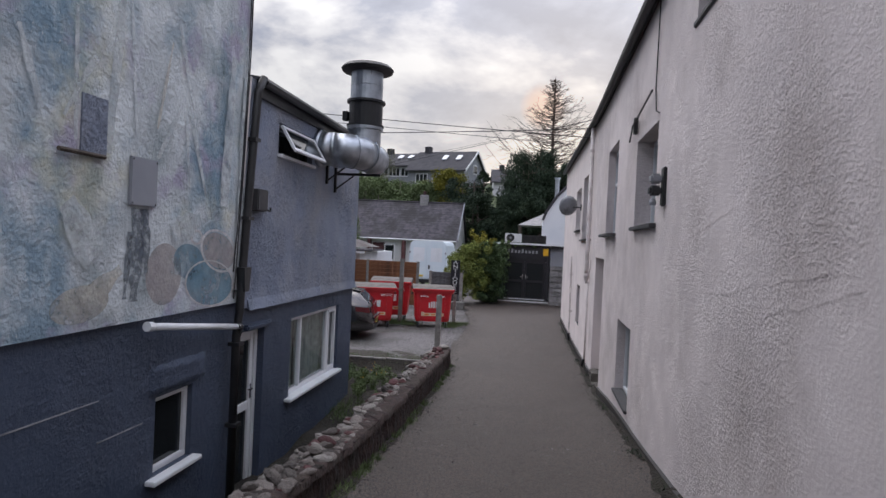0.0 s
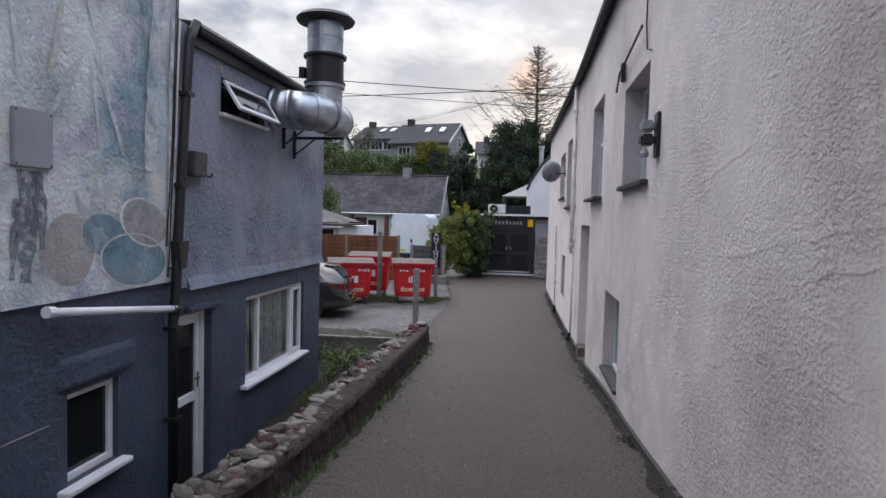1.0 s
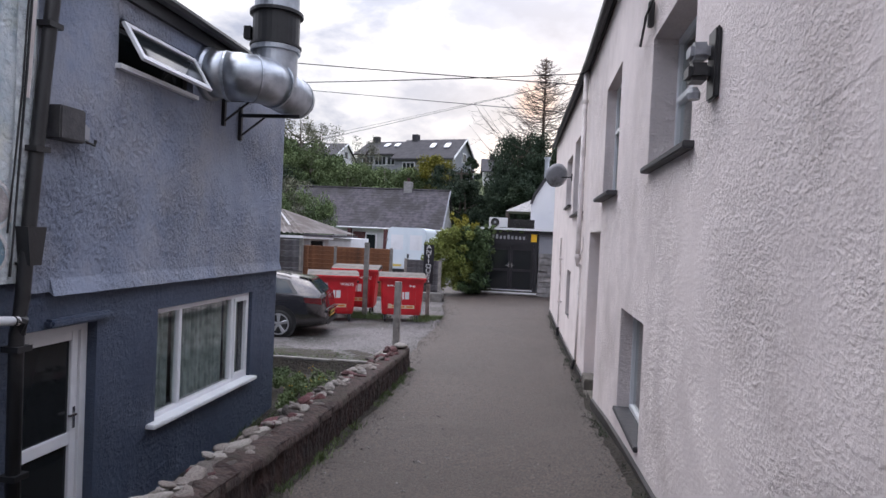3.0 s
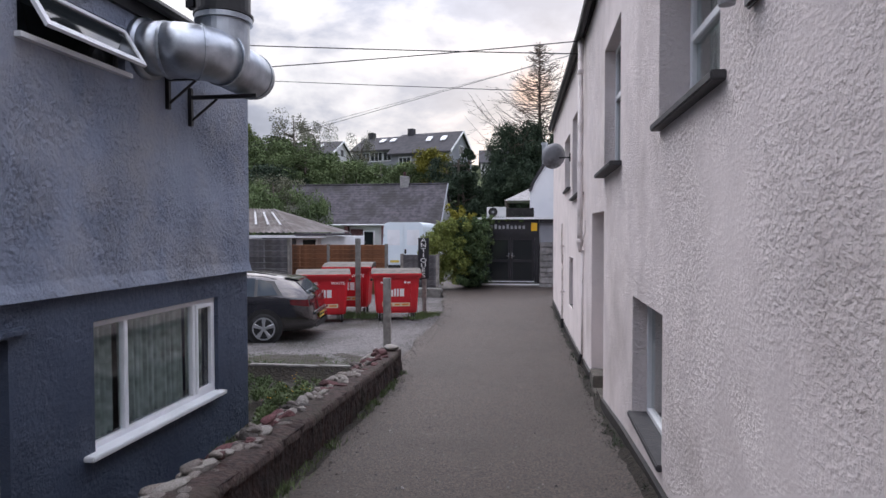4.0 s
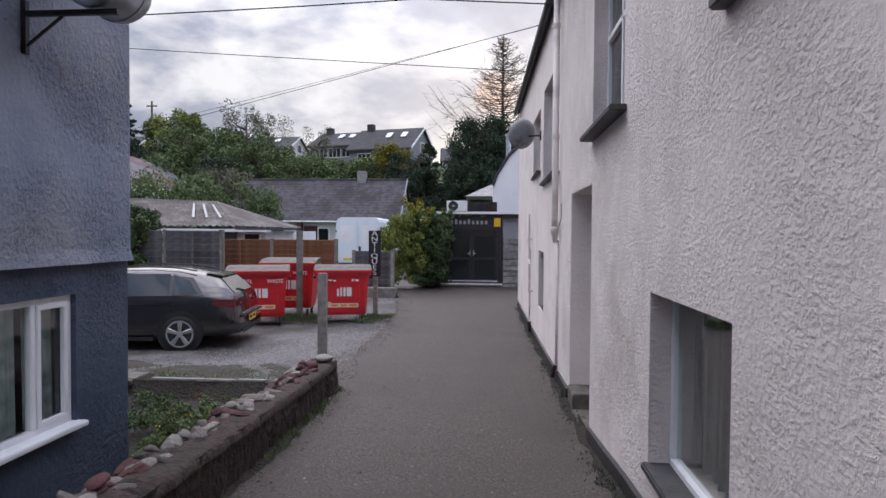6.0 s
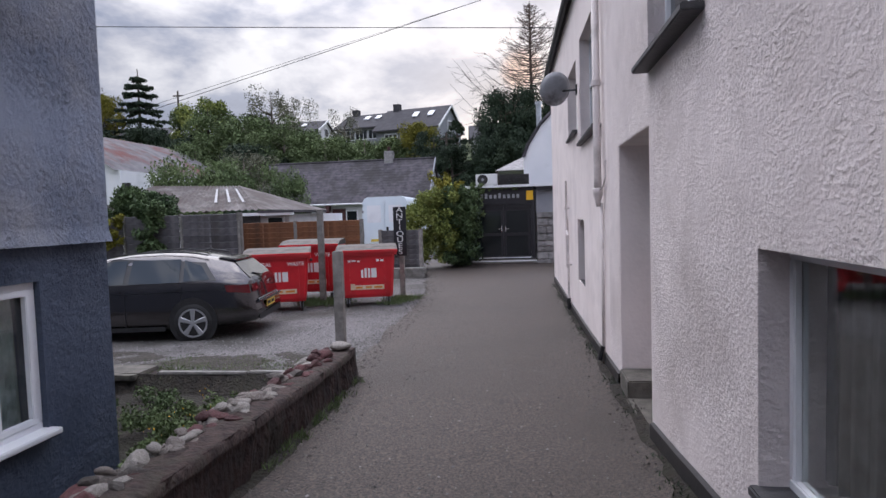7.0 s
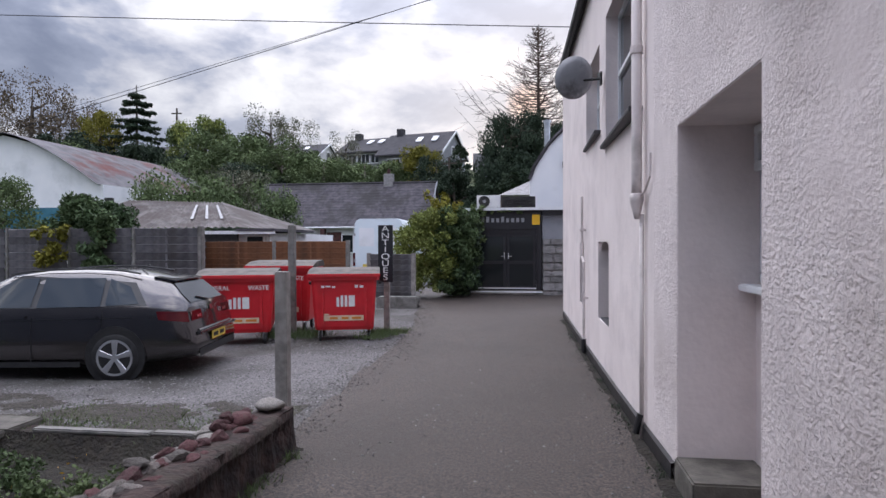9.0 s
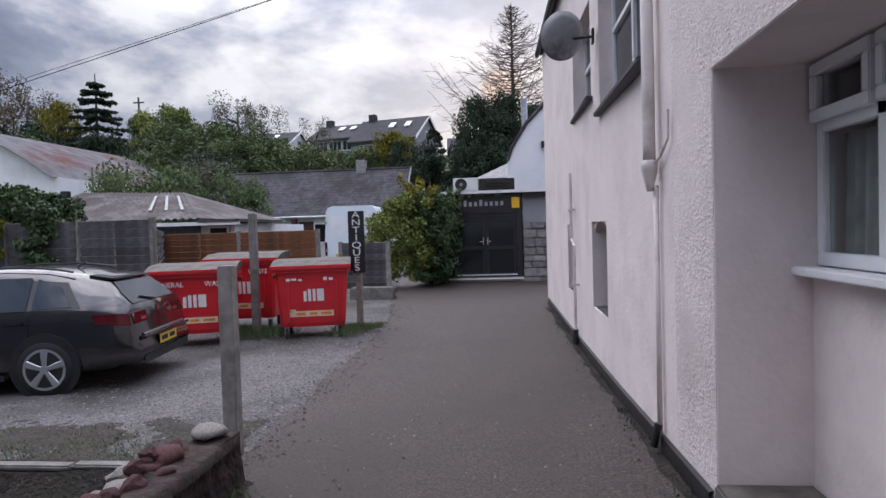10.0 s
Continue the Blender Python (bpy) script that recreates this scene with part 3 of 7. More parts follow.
wall_e = thing("wall_east", "white roughcast wall of a long old house", "wall", kind="structure")
part("roughcast", wall_cells(spaced(-9, R_SPLIT, 44), [-1.0, 0.2, 1.0, 2.4, 5.0], [R_LOW, R_UP1, R_TOP, R_UP2, R_DOOR], rough_face, lambda y: right_x(y) + 0.5), M["render_white"], wall_e, "thick white roughcast with cracks and lumps")
part("smooth_render", wall_cells(spaced(R_SPLIT, 20.9, 20), [-1.0, 0.2, 1.0, 2.4, 5.0], [R_UP3, R_UP4, R_SLIT1, R_SLIT2], rough_face, lambda y: right_x(y) + 0.5), M["render_smooth"], wall_e, "smoother white painted render")
part("end_wall", boxes((1.19, 7.5, 20.9, 21.3, -1, 5.0)), M["render_smooth"], wall_e)
part("rear_wall", boxes((7.2, 7.5, -9, 20.9, -1, 5.0)), M["render_smooth"], wall_e)
part("near_end_wall", boxes((1.42, 7.5, -9.4, -9, -1, 5.0)), M["render_white"], wall_e)
roof_e = thing("roof_east", "dark slate roof with a black gutter along the eaves", "roof", kind="structure")
bm = bmesh.new()
for y0, y1 in zip(spaced(-9.5, 21.2, 20), spaced(-9.5, 21.2, 20)[1:]):
    prism([(right_x((y0 + y1) / 2) - 0.10, 4.98), (right_x((y0 + y1) / 2) - 0.10, 5.06), (4.4, 7.4), (7.7, 5.06), (7.7, 4.98)], "y", y0, y1, bm)
part("slates", bm, M["slate"], roof_e)
part("gutter", tube([(right_x(y) - 0.11, y, 4.93) for y in spaced(-9.5, 21.2, 20)], 0.055, 8), M["black_paint"], roof_e, "black gutter")
part("soffit", tube([(right_x(y) - 0.03, y, 4.97) for y in spaced(-9.5, 21.2, 20)], 0.06, 4), M["black_paint"], roof_e)
bm = bmesh.new()
for y0, y1 in zip(spaced(2.0, 9.95, 20) + spaced(11.55, 20.9, 12), (spaced(2.0, 9.95, 20) + spaced(11.55, 20.9, 12))[1:]):
    if 9.94 < y0 < 11.5:
        continue
    x0, x1, z0, z1 = right_x(y0), right_x(y1), lane_z(1.35, y0), lane_z(1.35, y1)
    g, h = interp(y0, [2, 6, 8.5], [0.03, 0.06, 0.13]), interp(y1, [2, 6, 8.5], [0.03, 0.06, 0.13])
    vs = [bm.verts.new(c) for c in ((x0 - 0.03, y0, z0 - 0.1), (x1 - 0.03, y1, z1 - 0.1), (x1 - 0.03, y1, z1 + h), (x0 - 0.03, y0, z0 + g), (x0 + 0.01, y0, z0 + g + 0.01), (x1 + 0.01, y1, z1 + h + 0.01))]
    bm.faces.new(vs[:4])
    bm.faces.new((vs[3], vs[2], vs[5], vs[4]))
part("plinth", bm, M["black_paint"], wall_e, "black bitumen plinth at the foot of the wall")



def render_ridge(y0, z0, y1, z1, seed):
    """A raised lip in the roughcast where coats of render meet."""
    bm = bmesh.new()
    n = 40
    prev = None
    for k in range(n + 1):
        u = k / n
        y, z = y0 + (y1 - y0) * u, z0 + (z1 - z0) * u + 0.025 * noise.noise(Vector((u * 5, seed, 0))) + 0.01 * noise.noise(Vector((u * 19, seed, 3)))
        out = 0.003 * max(0.1, 0.6 + 0.9 * noise.noise(Vector((u * 6, seed, 7)))) * min(u * 8, (1 - u) * 8, 1)
        x = right_x(y)
        row = [bm.verts.new(c) for c in ((x + 0.002, y, z + 0.09), (x - out, y, z), (x + 0.002, y, z - 0.022))]
        if prev:
            for j in range(2):
                bm.faces.new((prev[j], prev[j + 1], row[j + 1], row[j]))
        prev = row
    part("render_ridge", bm, M["render_white"], wall_e)


for k, row in enumerate(((3.4, 1.67, 1.9, 1.72), (3.6, 2.04, 1.6, 2.30), (2.5, 2.02, 1.4, 2.24), (3.95, 2.47, 2.9, 2.62), (3.4, 1.81, 2.9, 1.93), (3.6, 1.47, 3.2, 1.52))):
    render_ridge(*row, k)

# blue house and mural house
LX = -3.07
L_WIN, L_DOOR, L_UP, L_W1 = (7.34, 9.42, 0.06, 1.17), (5.72, 6.48, -0.86, 1.17), (6.58, 7.76, 3.36, 3.76), (4.25, 4.86, 0.08, 0.80)
wall_w = thing("wall_west", "blue painted rendered wall of the house beside the lane", "wall", kind="structure")
part("lower_wall", wall_cells(spaced(-8, 10.18, 18), [-1.2, 1.46], [L_WIN, L_DOOR, L_W1], lambda y: LX, lambda y: LX - 0.4), M["blue_lower"], wall_w, "dark blue painted lower wall")
part("upper_wall", wall_cells(spaced(5.70, 10.18, 5), [1.46, 4.12], [L_UP], lambda y: LX + 0.035, lambda y: LX - 0.4), M["blue_upper"], wall_w, "faded blue roughcast upper wall")
bm = prism([(LX - 0.05, 1.46), (LX + 0.035, 1.46), (LX + 0.075, 1.43), (LX + 0.036, 1.56), (LX - 0.05, 1.56)], "y", 5.9, 10.17)
part("drip_band", bm, M["blue_upper"], wall_w, "bell-cast drip band")
part("wall_strip", boxes((LX - 0.4, LX, -8, 5.70, 1.46, 1.55)), M["blue_lower"], wall_w)
part("mural_wall", wall_cells(spaced(-8, 5.70, 12), [1.55, 3, 5, 7.2], [], lambda y: LX + 0.05, lambda y: LX - 0.4), M["mural"], wall_w, "faded mural in blue, grey and cream")
part("end_wall", boxes((-9.5, LX - 0.4, 9.85, 10.18, -1.2, 4.12), (-9.5, LX - 0.4, 5.5, 5.8, -1.2, 7.2), (-9.5, LX - 0.4, -8, -7.7, -1.2, 7.2), (-9.8, -9.5, -8, 10.18, -1.2, 4.22)), M["blue_lower"], wall_w)
roof_w = thing("roof_west", "dark roof edge with black fascia and gutter", "roof", kind="structure")
part("roof_slope", prism([(LX + 0.10, 4.12), (LX + 0.10, 4.16), (-6.4, 4.7), (-9.9, 4.3), (-9.9, 4.12)], "y", 5.9, 10.28), M["slate"], roof_w)
part("fascia", boxes((LX + 0.036, LX + 0.08, 5.9, 10.22, 3.93, 4.13)), M["black_paint"], roof_w, "black fascia board")
part("gutter", tube([(LX + 0.13, 5.9, 4.10), (LX + 0.13, 10.24, 4.08)], 0.055, 8), M["black_paint"], roof_w, "black gutter")
part("mural_house_roof", prism([(LX + 0.2, 7.2), (LX + 0.2, 7.3), (-6.4, 9), (-9.9, 7.3), (-9.9, 7.2)], "y", -8.2, 5.95), M["slate"], roof_w)

# low retaining wall along the lane
low_wall = thing("low_wall", "crumbling low lane wall topped with loose stones", "garden wall", kind="structure")
bm = bmesh.new()
rows = []
for y in spaced(-8, 12.0, 200):
    xr = low_wall_x(y)
    zt = wall_top(y)
    zb = interp(y, GY, GZ) - 0.15
    k = [noise.noise(Vector((y * 2.2, j * 3.7, 0))) * 0.03 + noise.noise(Vector((y * 7, j, 5))) * 0.03 + noise.noise(Vector((y * 17, j * 2, 8))) * 0.012 for j in range(8)]
    wide = wall_wide(y) + 0.02
    rows.append([bm.verts.new(c) for c in ((xr + k[0], y, zb), (xr + k[1], y, zb + 0.17), (xr - 0.015 + k[2], y, zt - 0.14), (xr - 0.02 + k[3], y, zt + 0.005 + 0.5 * k[3]), (xr - 0.19, y, zt + 0.02 + 0.7 * k[4]), (xr - wide + 0.05 + k[5], y, zt - 0.02 + k[5]), (xr - wide + k[6], y, zt - 0.3), (xr - wide - 0.05 + k[7], y, -1.0))])
for a, b in zip(rows, rows[1:]):
    for j in range(7):
        bm.faces.new((a[j], a[j + 1], b[j + 1], b[j]))
bm.faces.new(rows[-1])
bm.faces.new(rows[0])
part("core", bm, M["wall_core_shaded"], low_wall, "crumbling red stone and render with side shade in its colour")
bm = bmesh.new()
prev = None
for y in spaced(-8, 11.96, 260):
    zt = wall_top(y) + 0.008
    wide = wall_wide(y)
    e = 0.018 * noise.noise(Vector((y * 3.1, 2, 0))) + 0.022 * noise.noise(Vector((y * 9, 4, 0))) + 0.012 * noise.noise(Vector((y * 23, 6, 0)))
    row = [bm.verts.new((low_wall_x(y) - off, y, zt + up + 0.012 * noise.noise(Vector((y * 6, off * 9, 1))))) for off, up in ((0.0 + e, -0.07), (0.005 + e, -0.012), (0.035 + e, 0.006), (0.12, 0.012), (0.22, 0.014), (wide - 0.06, 0.004), (wide, -0.05))]
    if prev:
        for j in range(6):
            bm.faces.new((prev[j], prev[j + 1], row[j + 1], row[j]))
    prev = row
bm.faces.new(prev)
part("capping", bm, M["wall_cap_lit"], low_wall, "worn red-brown mortar capping in a lit tone", smooth=True)


# ---- windows and doors of the two houses ----
def window(name, label, side, x, y0, y1, z0, z1, mullions=(), transoms=(), frame_w=0.055, sill=None, sill_mat="upvc", sill_out=0.09, pane="pane", curtain=None, frame_mat="upvc", curtain_mat="curtain"):
    """side +1 faces east, -1 faces west; x is the outer face of the frame."""
    w = thing(name, label, "window", kind="structure")
    d = 0.06 * side
    f = frame_w

    def bar(a0, a1, b0, b1, nm="window_frame", out=0.0):
        xa, xb = sorted((x + out * side, x - d))
        part(nm, boxes((xa, xb, a0, a1, b0, b1), bevel=0.006), M[frame_mat], w)

    bar(y0, y1, z0, z0 + f)
    bar(y0, y1, z1 - f, z1)
    bar(y0, y0 + f, z0 + f, z1 - f)
    bar(y1 - f, y1, z0 + f, z1 - f)
    for m in mullions:
        bar(m - f / 2, m + f / 2, z0 + f, z1 - f, "mullion", 0.004)
    for t in transoms:
        bar(y0 + f, y1 - f, t - f / 2, t + f / 2, "transom", 0.004)
    cuts = [y0 + f] + list(mullions) + [y1 - f]
    for a, b in zip(cuts, cuts[1:]):
        xa, xb = sorted((x - 0.03 * side, x - 0.038 * side))
        p = part("pane", boxes((xa, xb, a, b, z0 + f, z1 - f)), M[pane], w)
        p.visible_shadow = pane != "pane_clear"
    if curtain:
        bm = bmesh.new()
        for c0, c1, zc0, zc1 in curtain:
            n = int((c1 - c0) / 0.012)
            lo, hi = [], []
            for k in range(n + 1):
                y = c0 + (c1 - c0) * k / n
                xo = x - side * (0.13 + 0.022 * math.sin(y * 62) + 0.014 * math.sin(y * 143 + 1))
                lo.append(bm.verts.new((xo, y, zc0)))
                hi.append(bm.verts.new((xo - side * 0.01, y + 0.01 * math.sin(y * 30), zc1)))
            for k in range(n):
                bm.faces.new((lo[k], lo[k + 1], hi[k + 1], hi[k]))
        part("curtain", bm, M[curtain_mat], w, "gathered net curtain", smooth=True)
    if sill:
        a, b, zs = sill
        xa, xb = sorted((x - 0.02 * side, x + (abs(sill_out)) * side))
        part("window_sill", boxes((xa, xb, a, b, zs - 0.045, zs), bevel=0.008), M[sill_mat], w)
    return w


window("window_1", "white framed three-light window with pale curtains", 1, LX - 0.045, 7.34, 9.42, 0.06, 1.17, mullions=(7.82, 8.97), sill=(7.2, 9.45, 0.065), sill_out=0.14, pane="pane_clear", curtain=[(7.4, 7.78, 0.1, 1.12), (7.87, 8.93, 0.1, 1.12), (9.01, 9.37, 0.1, 1.12)])
w1 = bpy.data.objects["window_1"]
for a, b in ((9.0, 9.36),):
    for r in ((a, b, 0.115, 0.16), (a, b, 1.07, 1.115), (a, a + 0.045, 0.16, 1.07), (b - 0.045, b, 0.16, 1.07)):
        part("sash_bar", boxes((LX - 0.075, LX - 0.028, *r), bevel=0.006), M["upvc"], w1)
# dark backing board added behind the curtains
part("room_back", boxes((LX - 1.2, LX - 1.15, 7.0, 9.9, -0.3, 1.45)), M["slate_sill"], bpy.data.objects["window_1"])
window("window_2", "small white framed window low in the blue wall", 1, LX - 0.05, 4.25, 4.86, 0.08, 0.80, frame_w=0.06, sill=(4.14, 4.93, 0.075), sill_out=0.15)
w = window("window_3", "open top-hung window high in the blue wall", 1, LX - 0.03, 6.58, 7.76, 3.36, 3.76, frame_w=0.035, frame_mat="slate_sill")
sash_m = pose(LX + 0.04, 0, 3.72, 0, -32, 0)
bm = bmesh.new()
for r in ((0, 0.03, 6.60, 7.74, -0.38, -0.33), (0, 0.03, 6.60, 7.74, -0.045, 0.0), (0, 0.03, 6.60, 6.65, -0.33, -0.045), (0, 0.03, 7.69, 7.74, -0.33, -0.045)):
    box(bm, *r, m=sash_m)
part("open_sash", bm, M["upvc"], w, "tilted white sash")
bm = bmesh.new()
box(bm, 0.01, 0.016, 6.65, 7.69, -0.33, -0.045, m=sash_m)
part("sash_pane", bm, M["pane"], w)
part("window_sill", boxes((LX - 0.05, LX + 0.09, 6.55, 7.79, 3.32, 3.36)), M["upvc"], w)

d = thing("door_1", "white framed glazed door in the blue wall", "door", kind="structure")
dx = LX - 0.11
for r in ((5.72, 5.77, -0.86, 1.17), (6.41, 6.48, -0.86, 1.17), (5.77, 6.41, 1.10, 1.17)):
    part("door_frame", boxes((dx - 0.06, dx + 0.02, *r)), M["upvc"], d)
for r in ((5.775, 5.82, -0.84, 1.095), (6.33, 6.405, -0.84, 1.095), (5.82, 6.33, 1.02, 1.095), (5.82, 6.33, 0.15, 0.25), (5.82, 6.33, -0.84, -0.76)):
    part("door_leaf_rail", boxes((dx - 0.05, dx, *r), bevel=0.005), M["upvc"], d)
for r in ((5.82, 6.33, 0.25, 1.02), (5.82, 6.33, -0.76, 0.15)):
    part("pane", boxes((dx - 0.035, dx - 0.025, *r)), M["pane"], d)
part("door_handle", boxes((dx, dx + 0.012, 6.35, 6.38, 0.28, 0.46), (dx + 0.012, dx + 0.04, 6.29, 6.37, 0.39, 0.41), bevel=0.003), M["chrome"], d, "metal lever handle")
part("threshold", boxes((dx - 0.08, LX + 0.04, 5.70, 6.50, -0.95, -0.86)), M["concrete"], d)
part("door_hood", boxes((LX - 0.02, LX + 0.07, 5.90, 6.62, 1.18, 1.25), bevel=0.02), M["blue_lower"], d)

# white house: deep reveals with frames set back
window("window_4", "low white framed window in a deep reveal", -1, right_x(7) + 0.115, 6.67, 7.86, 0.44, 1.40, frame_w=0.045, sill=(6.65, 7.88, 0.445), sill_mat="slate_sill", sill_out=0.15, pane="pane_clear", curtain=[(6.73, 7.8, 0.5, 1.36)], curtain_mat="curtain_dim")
window("window_5", "upper sash window in a deep reveal", -1, right_x(6) + 0.19, 5.50, 6.84, 2.62, 3.65, transoms=(3.15,), sill=(5.40, 6.80, 2.62), sill_mat="slate_sill", sill_out=0.255, pane="pane_clear", curtain=[(5.56, 6.78, 2.66, 3.6)])
window("window_6", "upper sash window with a white meeting rail", -1, right_x(9) + 0.12, 8.66, 10.0, 2.59, 4.0, mullions=(9.33,), transoms=(3.43,), sill=(8.56, 10.02, 2.59), sill_mat="slate_sill", sill_out=0.235)
window("window_7", "upper sash window beside the downpipe", -1, right_x(14) + 0.12, 12.72, 14.72, 2.56, 4.05, mullions=(13.7,), transoms=(3.35,), sill=(12.62, 14.78, 2.555), sill_mat="slate_sill", sill_out=0.2)
window("window_8", "far upper window with a slate sill", -1, right_x(16) + 0.14, 15.25, 16.7, 2.81, 3.9, transoms=(3.4,), sill=(15.15, 16.78, 2.81), sill_mat="slate_sill", sill_out=0.2)
window("window_9", "narrow slit window in the white wall", -1, right_x(14.8) + 0.2, 14.5, 15.4, 0.46, 1.42, frame_w=0.04, sill=(14.48, 15.42, 0.45), sill_mat="slate_sill", sill_out=0.19, frame_mat="slate_sill")
window("window_10", "narrow slit window in the white wall", -1, right_x(17.4) + 0.2, 17.05, 17.65, 0.46, 1.40, frame_w=0.04, sill=(17.03, 17.67, 0.45), sill_mat="slate_sill", sill_out=0.19, frame_mat="slate_sill")
window("window_11", "attic window under the eaves of the white house", -1, right_x(3.7) + 0.2, 3.3, 4.1, 4.14, 4.9, sill=(3.25, 4.15, 4.13), sill_mat="slate_sill", sill_out=0.22)

# flat arches over the two slit windows
for y0, y1, z0, z1 in (R_SLIT1, R_SLIT2):
    for a, b in ((y0, (y0 + y1) / 2), (y1, (y0 + y1) / 2)):
        h = b - a
        rim = [(a, z1), (a, z1 - 0.13)] + [(a + h * (1 - math.cos(k * math.pi / 16)), z1 - 0.13 + 0.13 * math.sin(k * math.pi / 16)) for k in range(1, 9)]
        part("arch_spandrel", prism(rim, "x", right_x(y0) + 0.012, right_x(y0) + 0.3), M["render_smooth"], wall_e)

porch = thing("porch", "recessed white porch with a raised concrete step", "porch", kind="structure")
part("back_wall", wall_cells([9.9, 11.58], [-0.5, 2.4], [(10.05, 11.49, 1.14, 2.165)], lambda y: 1.905, lambda y: 2.1), M["render_smooth"], porch)
part("floor_slab", boxes((1.40, 1.90, 11.02, 11.49, -0.6, 0.0), bevel=0.012), M["step_concrete"], porch, "worn raised concrete slab")
part("lower_slab", boxes((1.385, 1.90, 10.0, 11.02, -0.6, -0.155), bevel=0.012), M["step_concrete"], porch, "lower worn concrete step")
part("porch_ceiling", boxes((1.425, 1.905, 10.002, 11.498, 2.168, 2.185)), M["render_smooth"], porch)
part("far_reveal", boxes((1.425, 1.905, 11.49, 11.505, -0.5, 2.168)), M["render_smooth"], porch)
part("near_reveal", boxes((1.425, 1.905, 9.995, 10.01, -0.5, 2.168)), M["render_smooth"], porch)
window("window_12", "white framed porch window with a top light", -1, 1.925, 10.05, 11.485, 1.14, 2.165, mullions=(10.92,), transoms=(1.845,), frame_w=0.07, sill=(10.0, 11.487, 1.14), sill_out=0.13, pane="pane_clear", curtain=[(10.1, 10.88, 1.18, 1.8), (10.96, 11.44, 1.18, 1.8)])
for a, b in ((10.10, 10.90), (10.94, 11.46)):
    part("top_sash", boxes((1.88, 1.922, a, b, 1.86, 1.92), (1.88, 1.922, a, b, 2.09, 2.15), (1.88, 1.922, a, a + 0.06, 1.922, 2.088), (1.88, 1.922, b - 0.06, b, 1.922, 2.088), bevel=0.006), M["upvc"], bpy.data.objects["window_12"], "white top-hung sash frame")
# dark board added to close the view through the porch window
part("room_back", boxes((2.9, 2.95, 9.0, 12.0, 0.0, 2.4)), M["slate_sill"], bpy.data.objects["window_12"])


# ---- fixtures on the west wall ----
def clip(parent, x, y, z, m="black_paint"):
    part("clip", boxes((x - 0.065, x + 0.065, y - 0.065, y + 0.065, z - 0.02, z + 0.02)), M[m], parent)


p = thing("drainpipe", "black drainpipe where the two houses meet", "drainpipe")
part("pipe", tube([(-2.93, 5.88, 4.14), (-2.96, 5.80, 3.95), (-2.96, 5.70, 3.0), (-2.96, 5.61, 2.0), (-2.96, 5.57, 1.45), (-2.97, 5.54, 1.2), (-2.98, 5.56, -0.8)], 0.048, 10), M["black_paint"], p, smooth=True)
part("hopper", prism([(5.53, 1.95), (5.70, 1.95), (5.66, 1.68), (5.56, 1.68)], "x", -3.04, -2.9), M["black_paint"], p)
for z, yy in ((3.4, 5.74), (2.5, 5.655), (1.1, 5.545), (0.2, 5.55)):
    clip(p, -2.97, yy, z)
c = thing("wall_cables", "thin black and grey cables clipped beside the drainpipe", "cable")
part("cable", tube([(-3.0, 5.66, 7.0), (-3.0, 5.66, 4.4), (-2.99, 5.58, 3.0), (-3.0, 5.50, 1.6)], 0.009, 5), M["wire"], c)
part("cable", tube([(-3.0, 5.62, 6.0), (-3.0, 5.62, 4.2), (-2.99, 5.55, 2.9), (-3.0, 5.47, 1.9)], 0.007, 5), M["wire"], c)
part("conduit", tube([(-3.0, 5.68, 4.1), (-3.0, 5.60, 2.85)], 0.016, 6), M["pipe_cream"], c)
p = thing("waste_pipe", "white plastic waste pipe across the blue wall", "pipe")
part("pipe", tube([(-2.95, 3.92, 1.50), (-2.93, 5.50, 1.30)], 0.033, 10), M["upvc"], p, smooth=True)
part("end_cap", tube([(-2.95, 3.90, 1.502), (-2.95, 3.97, 1.494)], 0.043, 10), M["upvc"], p)
part("elbow", tube([(-2.93, 5.46, 1.305), (-2.93, 5.54, 1.30), (-2.96, 5.55, 1.2)], 0.041, 8), M["black_paint"], p)


def lumpy(y0, y1, z0, z1, x0, out, seed):
    bm = bmesh.new()
    n, m = 14, 7
    g = []
    for i in range(n + 1):
        row = []
        for j in range(m + 1):
            u, v = i / n, j / m
            edge = min(u, 1 - u, v, 1 - v)
            y = y0 + (y1 - y0) * u + 0.03 * noise.noise(Vector((i * 0.6, j * 0.6, seed)))
            z = z0 + (z1 - z0) * v + 0.03 * noise.noise(Vector((i * 0.6, j * 0.6, seed + 5)))
            k = min(edge / 0.12, 1)
            row.append(bm.verts.new((x0 - 0.01 + (out + 0.02 * noise.noise(Vector((i * 0.9, j * 0.9, seed + 9)))) * k, y, z)))
        g.append(row)
    for a, b in zip(g, g[1:]):
        for j in range(m):
            bm.faces.new((a[j], a[j + 1], b[j + 1], b[j]))
    return bm


solo("lintel_patch", lumpy(4.12, 5.12, 0.82, 1.10, LX, 0.055, 3), M["blue_lower"], "rough blue render lump over the small window", "render patch", kind="structure", smooth=True)
part("stripe", boxes((LX, LX + 0.006, 2.55, 3.5, 0.953, 0.963), (LX, LX + 0.006, 3.5, 4.06, 0.617, 0.627)), M["dish_grey"], wall_w, "thin pale scratched line")

b = thing("vent_box", "grey vent box with a small lamp on the blue wall", "vent box")
part("casing", boxes((LX + 0.03, LX + 0.17, 5.80, 6.06, 2.60, 2.85), bevel=0.012), M["slate_sill"], b)
part("lamp", boxes((LX + 0.03, LX + 0.13, 6.065, 6.17, 2.62, 2.76), bevel=0.02), M["dish_grey"], b)
